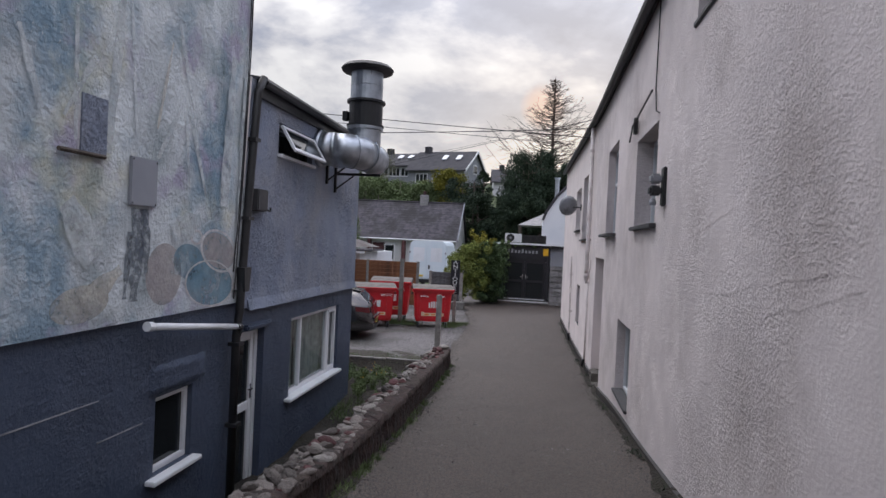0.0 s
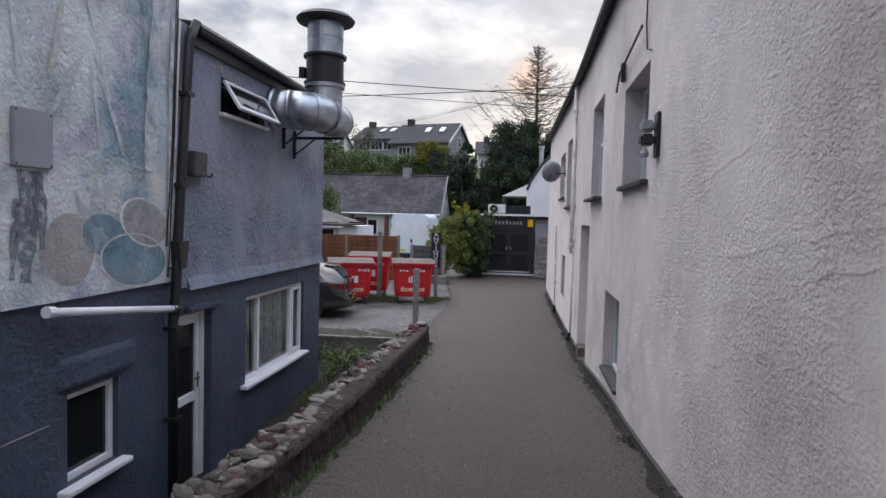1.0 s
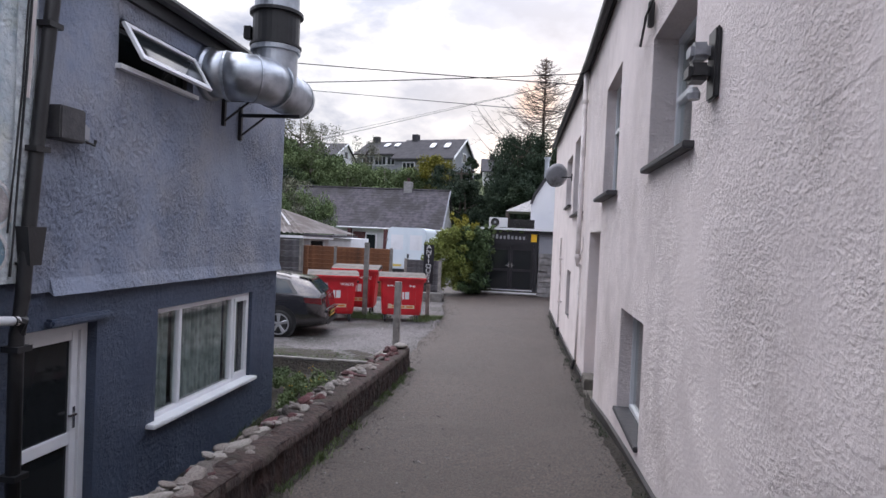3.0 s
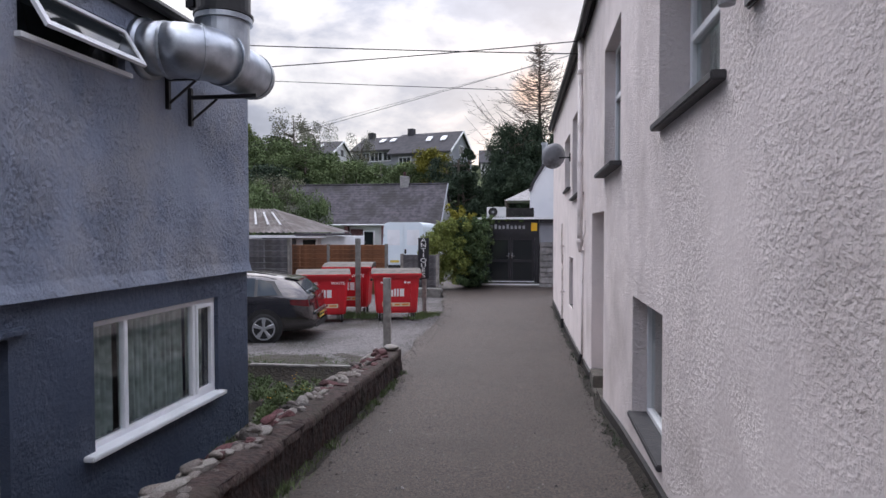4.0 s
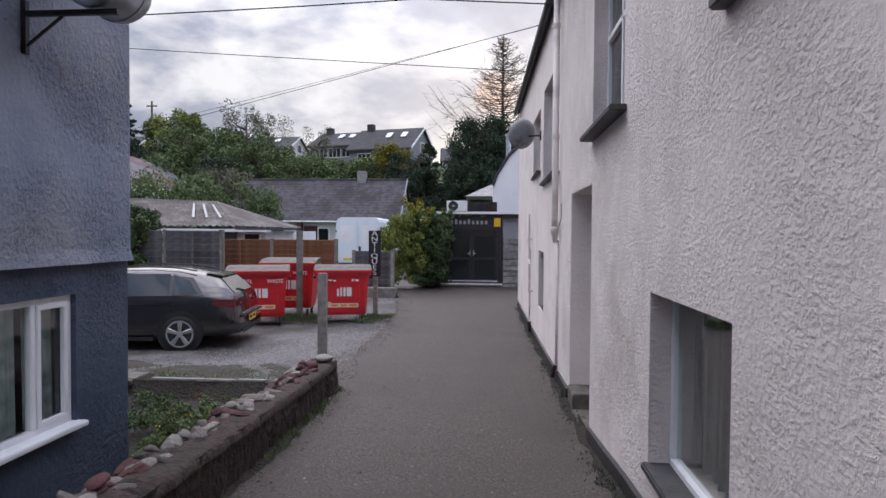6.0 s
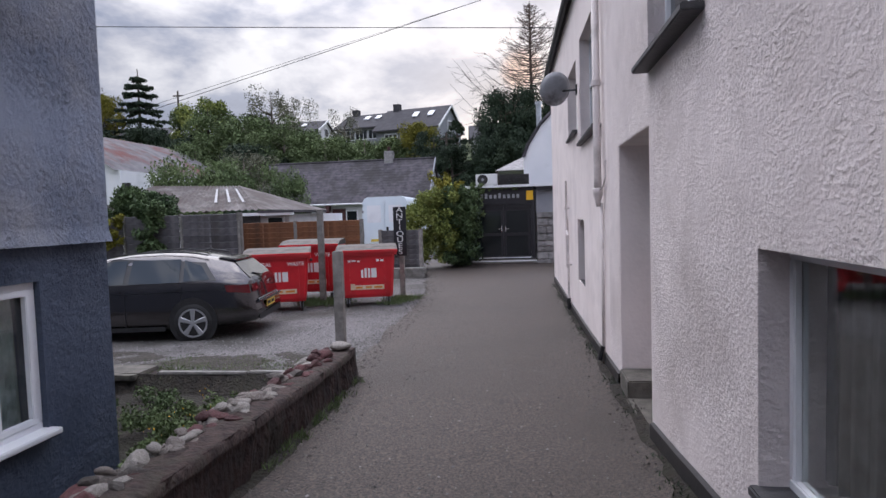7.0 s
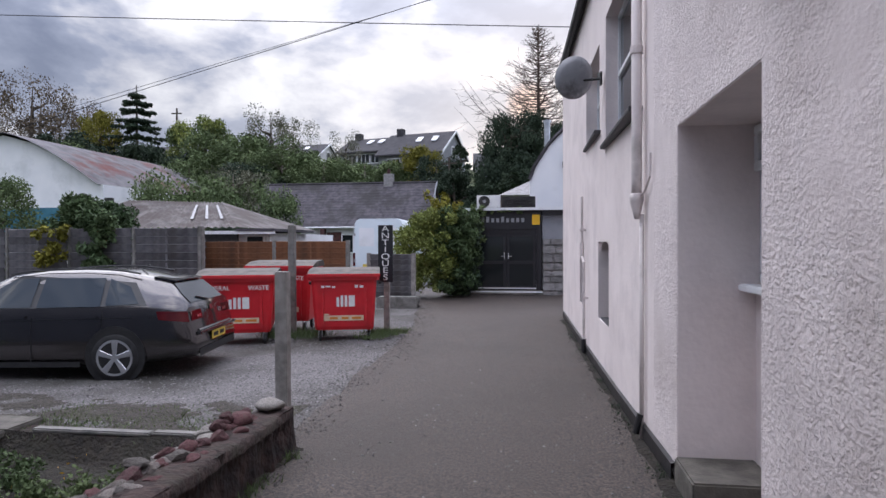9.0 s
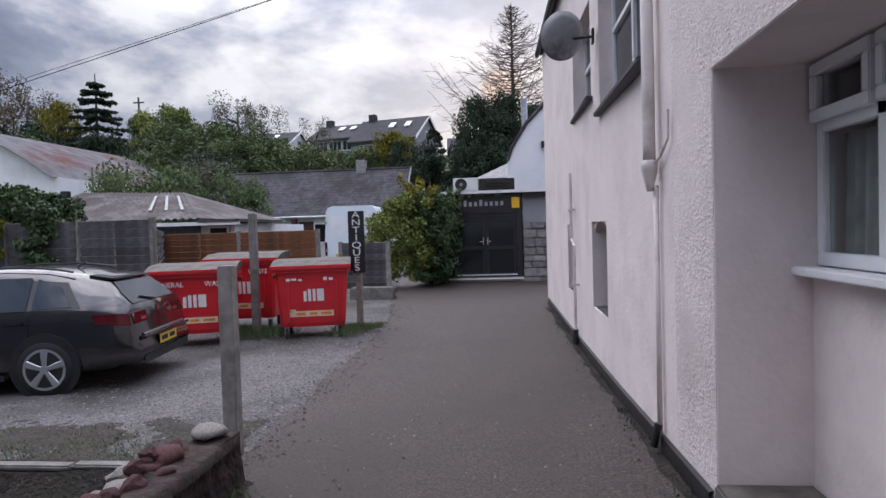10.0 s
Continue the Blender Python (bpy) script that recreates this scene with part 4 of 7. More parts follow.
part("arm", tube([(LX + 0.1, 6.13, 2.63), (LX + 0.13, 6.21, 2.61), (LX + 0.13, 6.22, 2.65)], 0.012, 6), M["black_paint"], b)

# mural wall: blocked opening, panel, painted cups
b = thing("blocked_window", "blocked window patch with a rusty sill bar in the mural", "blocked window")
MX = LX + 0.05
part("infill", boxes((MX, MX + 0.012, 3.13, 3.40, 2.86, 3.30)), M["blue_upper"], b)
part("sill_bar", tube([(MX + 0.03, 2.90, 2.86), (MX + 0.03, 3.36, 2.86)], 0.018, 6), M["bark"], b, "rusty iron bar")
b = thing("access_panel", "grey metal access panel on the mural wall", "panel")
part("plate", boxes((MX, MX + 0.03, 3.68, 4.03, 2.52, 2.92), bevel=0.006), M["house_grey"], b)
for yy in (3.70, 4.01):
    for zz in (2.54, 2.90):
        part("screw", lathe([(0.008, 0), (0.006, 0.006)], 8, pose(MX + 0.03, yy, zz, 0, 90, 0)), M["dark_metal"], b)


def oval(yc, zc, ry, rz, turn, thick, inner=0.0, n=40):
    """A flat painted oval or ring on the mural wall."""
    bm = bmesh.new()
    c, s = math.cos(radians(turn)), math.sin(radians(turn))
    rings = []
    for f in ([1.0, inner] if inner else [1.0]):
        ring = []
        for k in range(n):
            a = k * math.tau / n
            u, v = f * ry * math.cos(a), f * rz * math.sin(a)
            ring.append(bm.verts.new((MX + thick, yc + u * c - v * s, zc + u * s + v * c)))
        rings.append(ring)
    if inner:
        for k in range(n):
            bm.faces.new((rings[0][k], rings[0][(k + 1) % n], rings[1][(k + 1) % n], rings[1][k]))
    else:
        bm.faces.new(rings[0])
    return bm


M["mural_cream"] = surf("mural_cream_paint", (0.50, 0.48, 0.42), (0.68, 0.65, 0.58), 5, 0.9, 0.7, 34, stain=(0.34, 0.36, 0.36), stain_scale=2.5, depth=0.02)
M["mural_rose"] = surf("mural_rose_paint", (0.38, 0.345, 0.34), (0.52, 0.47, 0.45), 5, 0.9, 0.7, 34, stain=(0.30, 0.31, 0.32), stain_scale=2.5, depth=0.02)
M["mural_blue"] = surf("mural_blue_paint", (0.13, 0.24, 0.32), (0.22, 0.34, 0.41), 5, 0.9, 0.7, 34, stain=(0.25, 0.30, 0.33), stain_scale=2.5, depth=0.02)
M["mural_pale"] = surf("mural_pale_paint", (0.55, 0.60, 0.62), (0.74, 0.77, 0.77), 7, 0.9, 0.7, 34, stain=(0.28, 0.33, 0.36), stain_scale=3, depth=0.02)
M["mural_rim"] = surf("mural_rim_paint", (0.60, 0.58, 0.58), (0.76, 0.73, 0.72), 5, 0.9, 0.7, 34, depth=0.02)
M["mural_dark"] = surf("mural_slate_paint", (0.09, 0.11, 0.14), (0.17, 0.19, 0.22), 5, 0.9, 0.7, 34, stain=(0.22, 0.25, 0.27), stain_scale=2.5, depth=0.02)


def worn(m, least=0.55, most=0.75, scale=3.5):
    """Lets the wall show through the paint where it has worn away."""
    nt = m.node_tree
    N, L = nt.nodes.new, nt.links.new
    tc, n, mr, tr, mx = N("ShaderNodeTexCoord"), N("ShaderNodeTexNoise"), N("ShaderNodeMapRange"), N("ShaderNodeBsdfTransparent"), N("ShaderNodeMixShader")
    n.inputs["Scale"].default_value, n.inputs["Detail"].default_value, n.inputs["Roughness"].default_value = scale, 8, 0.7
    L(tc.outputs["Object"], n.inputs["Vector"])
    mr.inputs["From Min"].default_value, mr.inputs["From Max"].default_value = 0.35, 0.62
    mr.inputs["To Min"].default_value, mr.inputs["To Max"].default_value = least, most
    L(n.outputs["Fac"], mr.inputs["Value"])
    L(mr.outputs["Result"], mx.inputs["Fac"])
    L(tr.outputs["BSDF"], mx.inputs[1])
    L(nt.nodes["Principled BSDF"].outputs["BSDF"], mx.inputs[2])
    L(mx.outputs["Shader"], nt.nodes["Material Output"].inputs["Surface"])


for key in ("mural_cream", "mural_rose", "mural_blue"):
    worn(M[key], 0.30, 0.85, 4.5)
worn(M["mural_pale"], 0.2, 0.9, 6.0)
worn(M["mural_dark"], 0.0, 1.0, 14.0)
worn(M["mural_rim"], 0.55, 0.95, 9.0)
cups = thing("painted_cups", "faded painted cups and bowls on the mural wall", "mural motif")
part("bowl_rose", oval(4.22, 1.93, 0.27, 0.28, 10, 0.004), M["mural_rose"], cups)
part("bowl_blue", oval(4.62, 2.03, 0.27, 0.17, -12, 0.005), M["mural_blue"], cups)
part("cup_blue", oval(5.02, 1.80, 0.46, 0.22, -6, 0.006), M["mural_blue"], cups)
part("cup_inside", oval(5.17, 2.13, 0.34, 0.18, -14, 0.008), M["mural_rose"], cups)
part("cup_rim", oval(5.17, 2.13, 0.385, 0.215, -14, 0.010, 0.9), M["mural_rim"], cups)
part("cup_rim", oval(5.02, 1.80, 0.48, 0.24, -6, 0.010, 0.94), M["mural_rim"], cups)
part("cup_handle", oval(4.72, 2.27, 0.11, 0.075, 0, 0.009, 0.7), M["mural_rim"], cups)
part("bowl_cream", oval(3.2, 1.75, 0.30, 0.14, 5, 0.004), M["mural_cream"], cups)
strokes = thing("painted_strokes", "pale and dark painted strokes on the mural wall", "mural motif")
rng = random.Random(5)


def stroke(y0, z0, y1, z1, wide, mat, lift):
    bm = bmesh.new()
    d = Vector((0, y1 - y0, z1 - z0))
    nrm = Vector((0, -d.z, d.y)).normalized()
    prev = None
    for k in range(9):
        u = k / 8
        c = Vector((MX + lift, y0, z0)) + d * u
        h = nrm * wide * (0.55 + 0.45 * math.sin(math.pi * min(u + 0.1, 1))) * (1 + 0.5 * noise.noise(Vector((k * 0.7, y0 * 3, z0))))
        pair = (bm.verts.new(c + h), bm.verts.new(c - h))
        if prev:
            bm.faces.new((prev[0], pair[0], pair[1], prev[1]))
        prev = pair
    part("stroke", bm, M[mat], strokes)


for k, (y0, z0, y1, z1, wd, mt) in enumerate(((3.82, 2.5, 3.80, 1.72, 0.11, "mural_dark"), (3.92, 2.5, 3.95, 1.95, 0.06, "mural_dark"), (3.72, 2.3, 3.68, 1.75, 0.04, "mural_dark"), (3.42, 2.9, 3.55, 4.3, 0.05, "mural_pale"), (3.08, 2.95, 3.05, 3.9, 0.025, "mural_pale"), (4.05, 2.95, 4.4, 3.5, 0.03, "mural_pale"), (4.5, 3.5, 4.85, 2.7, 0.03, "mural_pale"),
                                              (4.45, 3.45, 4.55, 2.75, 0.02, "mural_pale"), (4.3, 4.2, 4.6, 3.4, 0.03, "mural_pale"), (3.75, 3.1, 3.62, 4.2, 0.02, "mural_pale"), (4.02, 3.2, 4.2, 4.0, 0.02, "mural_cream"),

                                              (3.25, 3.6, 2.95, 3.1, 0.03, "mural_pale"), (2.75, 3.1, 2.55, 3.6, 0.03, "mural_pale"), (3.6, 4.3, 4.1, 4.5, 0.12, "mural_cream"), (5.2, 2.6, 5.3, 4.2, 0.10, "mural_pale"),
                                              (5.55, 1.7, 5.6, 4.4, 0.08, "mural_pale"), (4.3, 2.3, 4.75, 2.45, 0.12, "mural_pale"), (3.3, 2.1, 3.0, 2.5, 0.16, "mural_pale"), (3.2, 1.75, 3.6, 2.0, 0.10, "mural_cream"))):
    stroke(y0, z0, y1, z1, wd, mt, 0.004 + 0.0012 * k)


# ---- kitchen extract flue ----
def flue():
    t = thing("extract_flue", "galvanised kitchen extract flue with a black collar and rain hat", "flue")
    cx, cy, cz, r = -2.47, 8.5, 3.64, 0.25
    part("wall_collar", tube([(LX + 0.03, 8.05, cz + 0.02), (LX + 0.10, 8.05, cz + 0.02)], 0.285, 24), M["steel"], t, smooth=True)
    part("wall_duct", tube([(LX + 0.05, 8.05, cz + 0.02), (-2.78, 8.05, cz + 0.01)], 0.25, 24), M["steel"], t, smooth=True)
    a = [(-2.80 + 0.36 * math.sin(k * math.pi / 8), 8.05 + 0.36 * (1 - math.cos(k * math.pi / 8)), cz) for k in range(5)]
    part("elbow", tube(a, [0.26, 0.255, 0.255, 0.255, 0.25], 24), M["steel"], t, smooth=True)
    for k in (0, 2, 4):
        d = (Vector(a[min(k + 1, 4)]) - Vector(a[max(k - 1, 0)])).normalized()
        part("seam_ring", tube([Vector(a[k]) - d * 0.012, Vector(a[k]) + d * 0.012], 0.267, 24), M["steel"], t)
    part("tee_drum", tube([(cx, 8.38, cz), (cx, 9.12, cz), (cx, 9.20, cz), (cx, 9.29, cz), (cx, 9.34, cz)], [0.245, 0.245, 0.235, 0.18, 0.08], 24), M["steel"], t, smooth=True)
    part("seam_ring", tube([(cx, 9.09, cz), (cx, 9.12, cz)], 0.253, 24), M["steel"], t)
    part("stack_base", lathe([(r, cz), (r, 4.02), (r + 0.03, 4.02), (r + 0.03, 4.07), (r, 4.07)], 28, pose(cx, cy, 0)), M["steel"], t)
    part("black_collar", lathe([(r + 0.012, 4.07), (r + 0.04, 4.075), (r + 0.04, 4.10), (r + 0.012, 4.10), (r + 0.012, 4.44), (r + 0.05, 4.44), (r + 0.05, 4.475), (r + 0.012, 4.48)], 28, pose(cx, cy, 0)), M["black_paint"], t, "black silencer collar")
    part("stack_section", lathe([(r, 4.48), (r, 4.70), (r + 0.006, 4.705), (r, 4.71), (r, 4.92)], 28, pose(cx, cy, 0)), M["steel"], t)
    part("rain_hat", lathe([(0.20, 4.90), (0.39, 4.93), (0.41, 4.97), (0.36, 5.02), (0.12, 5.06)], 32, pose(cx, cy, 0)), M["dark_metal"], t, "dark metal rain hat")
    for k in range(4):
        x, y = cx + 0.235 * math.cos(k * 1.57 + 0.5), cy + 0.235 * math.sin(k * 1.57 + 0.5)
        part("hat_strut", boxes((x - 0.012, x + 0.012, y - 0.012, y + 0.012, 4.85, 4.95)), M["dark_metal"], t)
    part("junction_box", boxes((cx - 0.34, cx - 0.26, cy - 0.12, cy - 0.02, 4.16, 4.30)), M["black_paint"], t)
    for y, low in ((8.39, 3.16), (8.80, 3.06)):
        w = part("bracket", boxes((LX + 0.035, LX + 0.075, y - 0.02, y + 0.02, low, low + 0.40), (LX + 0.035, cx + 0.2, y - 0.018, y + 0.018, low + 0.28, low + 0.32)), M["black_paint"], t, "black steel wall bracket")
        part("brace", tube([(LX + 0.07, y, low + 0.06), (LX + 0.36, y, low + 0.28)], 0.013, 6), M["black_paint"], w)
    return t


flue()


# ---- fixtures on the east wall ----
p = thing("downpipe", "painted cast-iron downpipe on the white wall", "downpipe")
xx = right_x(12.5) - 0.07
part("upper_pipe", tube([(xx, 12.5, 4.92), (xx, 12.5, 1.92), (xx, 12.5, 1.80)], 0.043, 10), M["pipe_cream"], p, smooth=True)
part("hopper_end", lathe([(0.02, 1.60), (0.035, 1.66), (0.055, 1.74), (0.06, 1.80), (0.045, 1.81)], 12, pose(xx, 12.5, 0)), M["pipe_cream"], p, smooth=True)
part("lower_pipe", tube([(xx + 0.04, 12.5, 1.64), (xx + 0.04, 12.5, -0.2)], 0.019, 8), M["pipe_cream"], p, smooth=True)
for z in (4.4, 2.98):
    part("collar", tube([(xx, 12.5, z - 0.03), (xx, 12.5, z + 0.03)], 0.055, 10), M["pipe_cream"], p)
part("side_pipe", tube([(xx + 0.02, 12.47, 1.78), (xx + 0.04, 12.36, 1.82), (xx + 0.055, 12.22, 1.92), (xx + 0.055, 12.21, 2.1)], 0.009, 6), M["pipe_cream"], p)
part("shoe", tube([(xx + 0.03, 12.5, 0.0), (xx - 0.01, 12.5, -0.16)], 0.028, 8), M["black_paint"], p)
p = thing("soil_pipe", "thin painted pipe stepping down the white wall", "pipe")
xx = right_x(17) - 0.05
part("pipe", tube([(xx, 16.8, 2.1), (xx, 16.8, 1.2), (xx, 16.5, 1.12), (xx, 16.5, -0.2)], 0.02, 8), M["pipe_cream"], p)
part("shoe", tube([(xx, 16.5, 0.0), (xx, 16.5, -0.2)], 0.036, 8), M["black_paint"], p)
for z in (1.6, 0.6):
    part("bracket", boxes((xx - 0.035, xx + 0.06, 16.47 if z < 1 else 16.77, 16.53 if z < 1 else 16.83, z - 0.015, z + 0.015)), M["pipe_cream"], p)


def satellite_dish():
    t = thing("satellite_dish", "grey satellite dish on a wall bracket", "satellite dish", pose(1.0, 14.8, 3.37, 0, 0, 0) @ Matrix.Diagonal((0.92, 0.92, 0.92, 1)))
    aim = pose(0, 0, 0, -72, 0, 14)
    prof = [(0.001, 0.0), (0.12, 0.012), (0.2, 0.035), (0.27, 0.066), (0.275, 0.062), (0.2, 0.024), (0.12, 0.0), (0.001, -0.012)]
    part("reflector", lathe(prof, 28, aim @ Matrix.Diagonal((0.92, 1.0, 1, 1))), M["dish_grey"], t, smooth=True)
    part("feed_arm", tube([aim @ Vector((0, 0.25, 0.05)), aim @ Vector((0, 0.20, 0.26)), aim @ Vector((0, 0.06, 0.34))], 0.012, 6), M["black_paint"], t)
    part("lnb", tube([aim @ Vector((0, 0.08, 0.36)), aim @ Vector((0, 0.01, 0.27))], 0.025, 8), M["black_paint"], t)
    part("bracket", tube([(0.0, 0.02, 0.0), (0.12, 0.05, -0.02), (0.33, 0.0, -0.02)], 0.016, 6), M["dark_metal"], t)
    part("wall_plate", boxes((0.31, 0.335, -0.05, 0.05, -0.10, 0.06)), M["dark_metal"], t)
    return t


satellite_dish()
L_ = thing("wall_floodlight", "black and silver security floodlight on the white wall", "floodlight")
fx = 1.42
part("back_plate", boxes((fx - 0.03, fx, 4.96, 5.10, 2.76, 3.12), bevel=0.01), M["black_paint"], L_)
part("housing", boxes((fx - 0.14, fx - 0.03, 5.0, 5.14, 2.86, 2.95), bevel=0.02), M["black_paint"], L_)
part("lamp_head", boxes((fx - 0.13, fx - 0.03, 5.02, 5.15, 2.97, 3.06), bevel=0.02), M["dish_grey"], L_, "silver lamp head")
part("sensor", lathe([(0.03, 0), (0.035, 0.03), (0.02, 0.06)], 12, pose(fx - 0.1, 5.06, 2.77)), M["dish_grey"], L_)
c = thing("wall_bracket", "black iron bracket with cable under the eaves", "bracket")
part("arm", tube([(fx - 0.04, 7.25, 3.72), (fx - 0.06, 6.9, 3.85), (fx - 0.05, 5.7, 3.99)], 0.012, 6), M["black_paint"], c)
part("box", boxes((fx - 0.06, fx - 0.01, 6.80, 6.86, 3.74, 3.94), bevel=0.008), M["black_paint"], c)
part("cable", tube([(fx - 0.015, 5.66, 4.9), (fx - 0.02, 5.66, 4.0), (fx - 0.015, 5.6, 3.76), (fx - 0.02, 5.4, 3.7)], 0.007, 5), M["wire"], c)


# ---- loose stones on the low wall ----
STONES = [[mesh_of("stone", rock(k + 20 * j, 2, 0.42), M[key], (k + j) % 3 == 0) for k in range(6)] for j, key in enumerate(("stone_a", "stone_pale", "stone_b"))]
rng = random.Random(11)


def lay_stone(y, off, s, lift, tip):
    u = rng.random()
    red = interp(y, [2, 6, 7.5, 10.4, 10.8, 12], [0.10, 0.12, 0.30, 0.22, 0.75, 0.75])
    ob = new("stone", STONES[2 if u < red else (1 if u > 0.80 else 0)][rng.randrange(6)])
    ob.parent = low_wall
    h = s * rng.uniform(0.38, 0.62) * interp(y, [10, 10.8], [1.0, 1.25])
    ob.matrix_basis = pose(low_wall_x(y) - off, y, wall_top(y) + h * 0.55 + lift, rng.uniform(-tip, tip), rng.uniform(-tip, 4), rng.uniform(-75, 75)) @ Matrix.Diagonal((s * rng.uniform(0.65, 0.95), s * rng.uniform(0.95, 1.6), h, 1))


y = 1.0
while y < 11.62:
    wide = wall_wide(y)
    s = (0.045 + 0.055 * rng.random() ** 1.6) * interp(y, [4, 6.5], [0.72, 1.0])
    lay_stone(y, wide - rng.uniform(0.09, 0.15), s, 0, 16)
    if rng.random() < 0.75:
        lay_stone(y + rng.uniform(-0.04, 0.04), wide + rng.uniform(-0.05, 0.02), 0.04 + 0.05 * rng.random(), -0.05, 24)
    if rng.random() < 0.6:
        lay_stone(y + rng.uniform(-0.05, 0.05), wide - rng.uniform(0.17, 0.25), 0.025 + 0.04 * rng.random(), 0.0, 10)
    if rng.random() < 0.35:
        lay_stone(y + rng.uniform(-0.04, 0.04), wide - rng.uniform(0.06, 0.13), 0.035 + 0.03 * rng.random(), 0.05, 26)
    y += s * rng.uniform(1.1, 1.9)
ob = new("stone", mesh_of("stone", rock(4, 2, 0.45), M["stone_pale"], True))
ob.parent = low_wall
ob.matrix_basis = pose(low_wall_x(11.9) - 0.14, 11.82, 0.16, 4, 3, 40) @ Matrix.Diagonal((0.12, 0.085, 0.042, 1))

k = thing("bed_kerb", "broken concrete kerb along the edge of the gravel", "kerb", kind="structure")
part("kerb_stone", boxes((-2.9, -1.98, 12.36, 12.46, -0.31, -0.275), bevel=0.012), M["concrete"], k)
part("kerb_stone", boxes((-4.1, -2.92, 12.36, 12.46, -0.325, -0.285), bevel=0.012), M["concrete"], k)
part("kerb_slab", boxes((-5.2, -4.3, 12.2, 12.75, -0.36, -0.29), bevel=0.015), M["step_concrete"], k)
part("kerb_face", boxes((-6.5, -1.95, 12.29, 12.6, -0.9, -0.331)), M["wall_core_shaded"], k)


# ---- posts, sign, fences ----
def post(name, label, x, y, z0, z1, w, mat="wood_post", group=""):
    bm = boxes((x - w / 2, x + w / 2, y - w / 2, y + w / 2, z0, z1), bevel=w * 0.08)
    return solo(name, bm, M[mat], label, "post", group)


post("wooden_post", "weathered grey timber post at the wall end", -1.83, 12.77, -0.6, 1.15, 0.115)
post("concrete_post", "tall concrete post standing before the red bins", -3.93, 18.28, -0.45, 1.75, 0.12, "concrete")
s = thing("antiques_sign", "black vertical board lettered ANTIQUES on a post", "sign")
part("board", boxes((-2.46, -2.17, 18.97, 19.0, 0.66, 1.76), bevel=0.004), M["sign_black"], s)
part("sign_post", boxes((-2.36, -2.25, 19.0, 19.09, -0.45, 1.6), bevel=0.01), M["wood_post"], s)
for i, ch in enumerate("ANTIQUES"):
    lettering(ch, 0.19, M["white_print"], s, pose(-2.315, 18.966, 1.69 - i * 0.135, 90, 0, 0) @ Matrix.Diagonal((1.15, 0.85, 1, 1)))


def fence(name, label, x0, x1, y, yb, z0, z1, panels, slats, board, post_mat, material, thin=False):
    """Overlapped horizontal slats between posts, from (x0, y) to (x1, yb)."""
    f = thing(name, label, "fence")
    L = math.hypot(x1 - x0, yb - y)
    turn = math.degrees(math.atan2(yb - y, x1 - x0))
    f.matrix_basis = pose(x0, y, 0, 0, 0, turn)
    pw, h = L / panels, (z1 - z0) / slats
    me = mesh_of("slat", boxes((0, pw - 0.1, -0.009, 0.009, 0, h + 0.03)), M[material])
    for k in range(panels + 1):
        pw2 = 0.025 if thin and k < panels else 0.055
        part("fence_post", boxes((k * pw - pw2, k * pw + pw2, -0.05, 0.05, z0 - 0.2, z1 + 0.06), bevel=0.008), M[post_mat], f)
    for k in range(panels):
        for j in range(slats):
            ob = new("slat", me)
            ob.parent = f
            ob.matrix_basis = pose(k * pw + 0.05, 0.004 * rng.uniform(-1, 1), z0 + j * h, 15 + rng.uniform(-4, 4), rng.uniform(-0.25, 0.25), 0)
        part("batten", boxes((k * pw + pw / 2 - 0.02, k * pw + pw / 2 + 0.02, -0.05, -0.025, z0, z1)), M[material], f)
        part("cap_rail", boxes((k * pw + 0.05, k * pw + pw - 0.05, -0.03, 0.03, z1, z1 + 0.03)), M[material], f)
    return f


fence("grey_fence", "weathered grey overlap fence with concrete posts", -16.0, -5.98, 18.75, 18.7, -0.2, 1.70, 7, 12, True, "concrete", "fence_grey", True)
fence("brown_fence", "brown overlap fence panels between concrete posts", -8.55, -4.43, 23.4, 23.5, -0.25, 1.44, 2, 11, False, "concrete", "fence_brown")
fence("return_fence", "weathered grey fence running back from the yard", -5.98, -8.55, 18.7, 23.4, -0.2, 1.5, 3, 11, True, "concrete", "fence_grey")
fence("gate_fence", "low weathered boarded fence beside the hedge", -4.0, -2.7, 24.1, 23.9, -0.1, 1.08, 1, 8, True, "wood_post", "fence_grey")
solo("gate_step", boxes((-3.6, -2.5, 23.3, 23.8, -0.35, -0.02), bevel=0.03), M["concrete"], "low stone step beside the gate fence", "step", kind="structure")


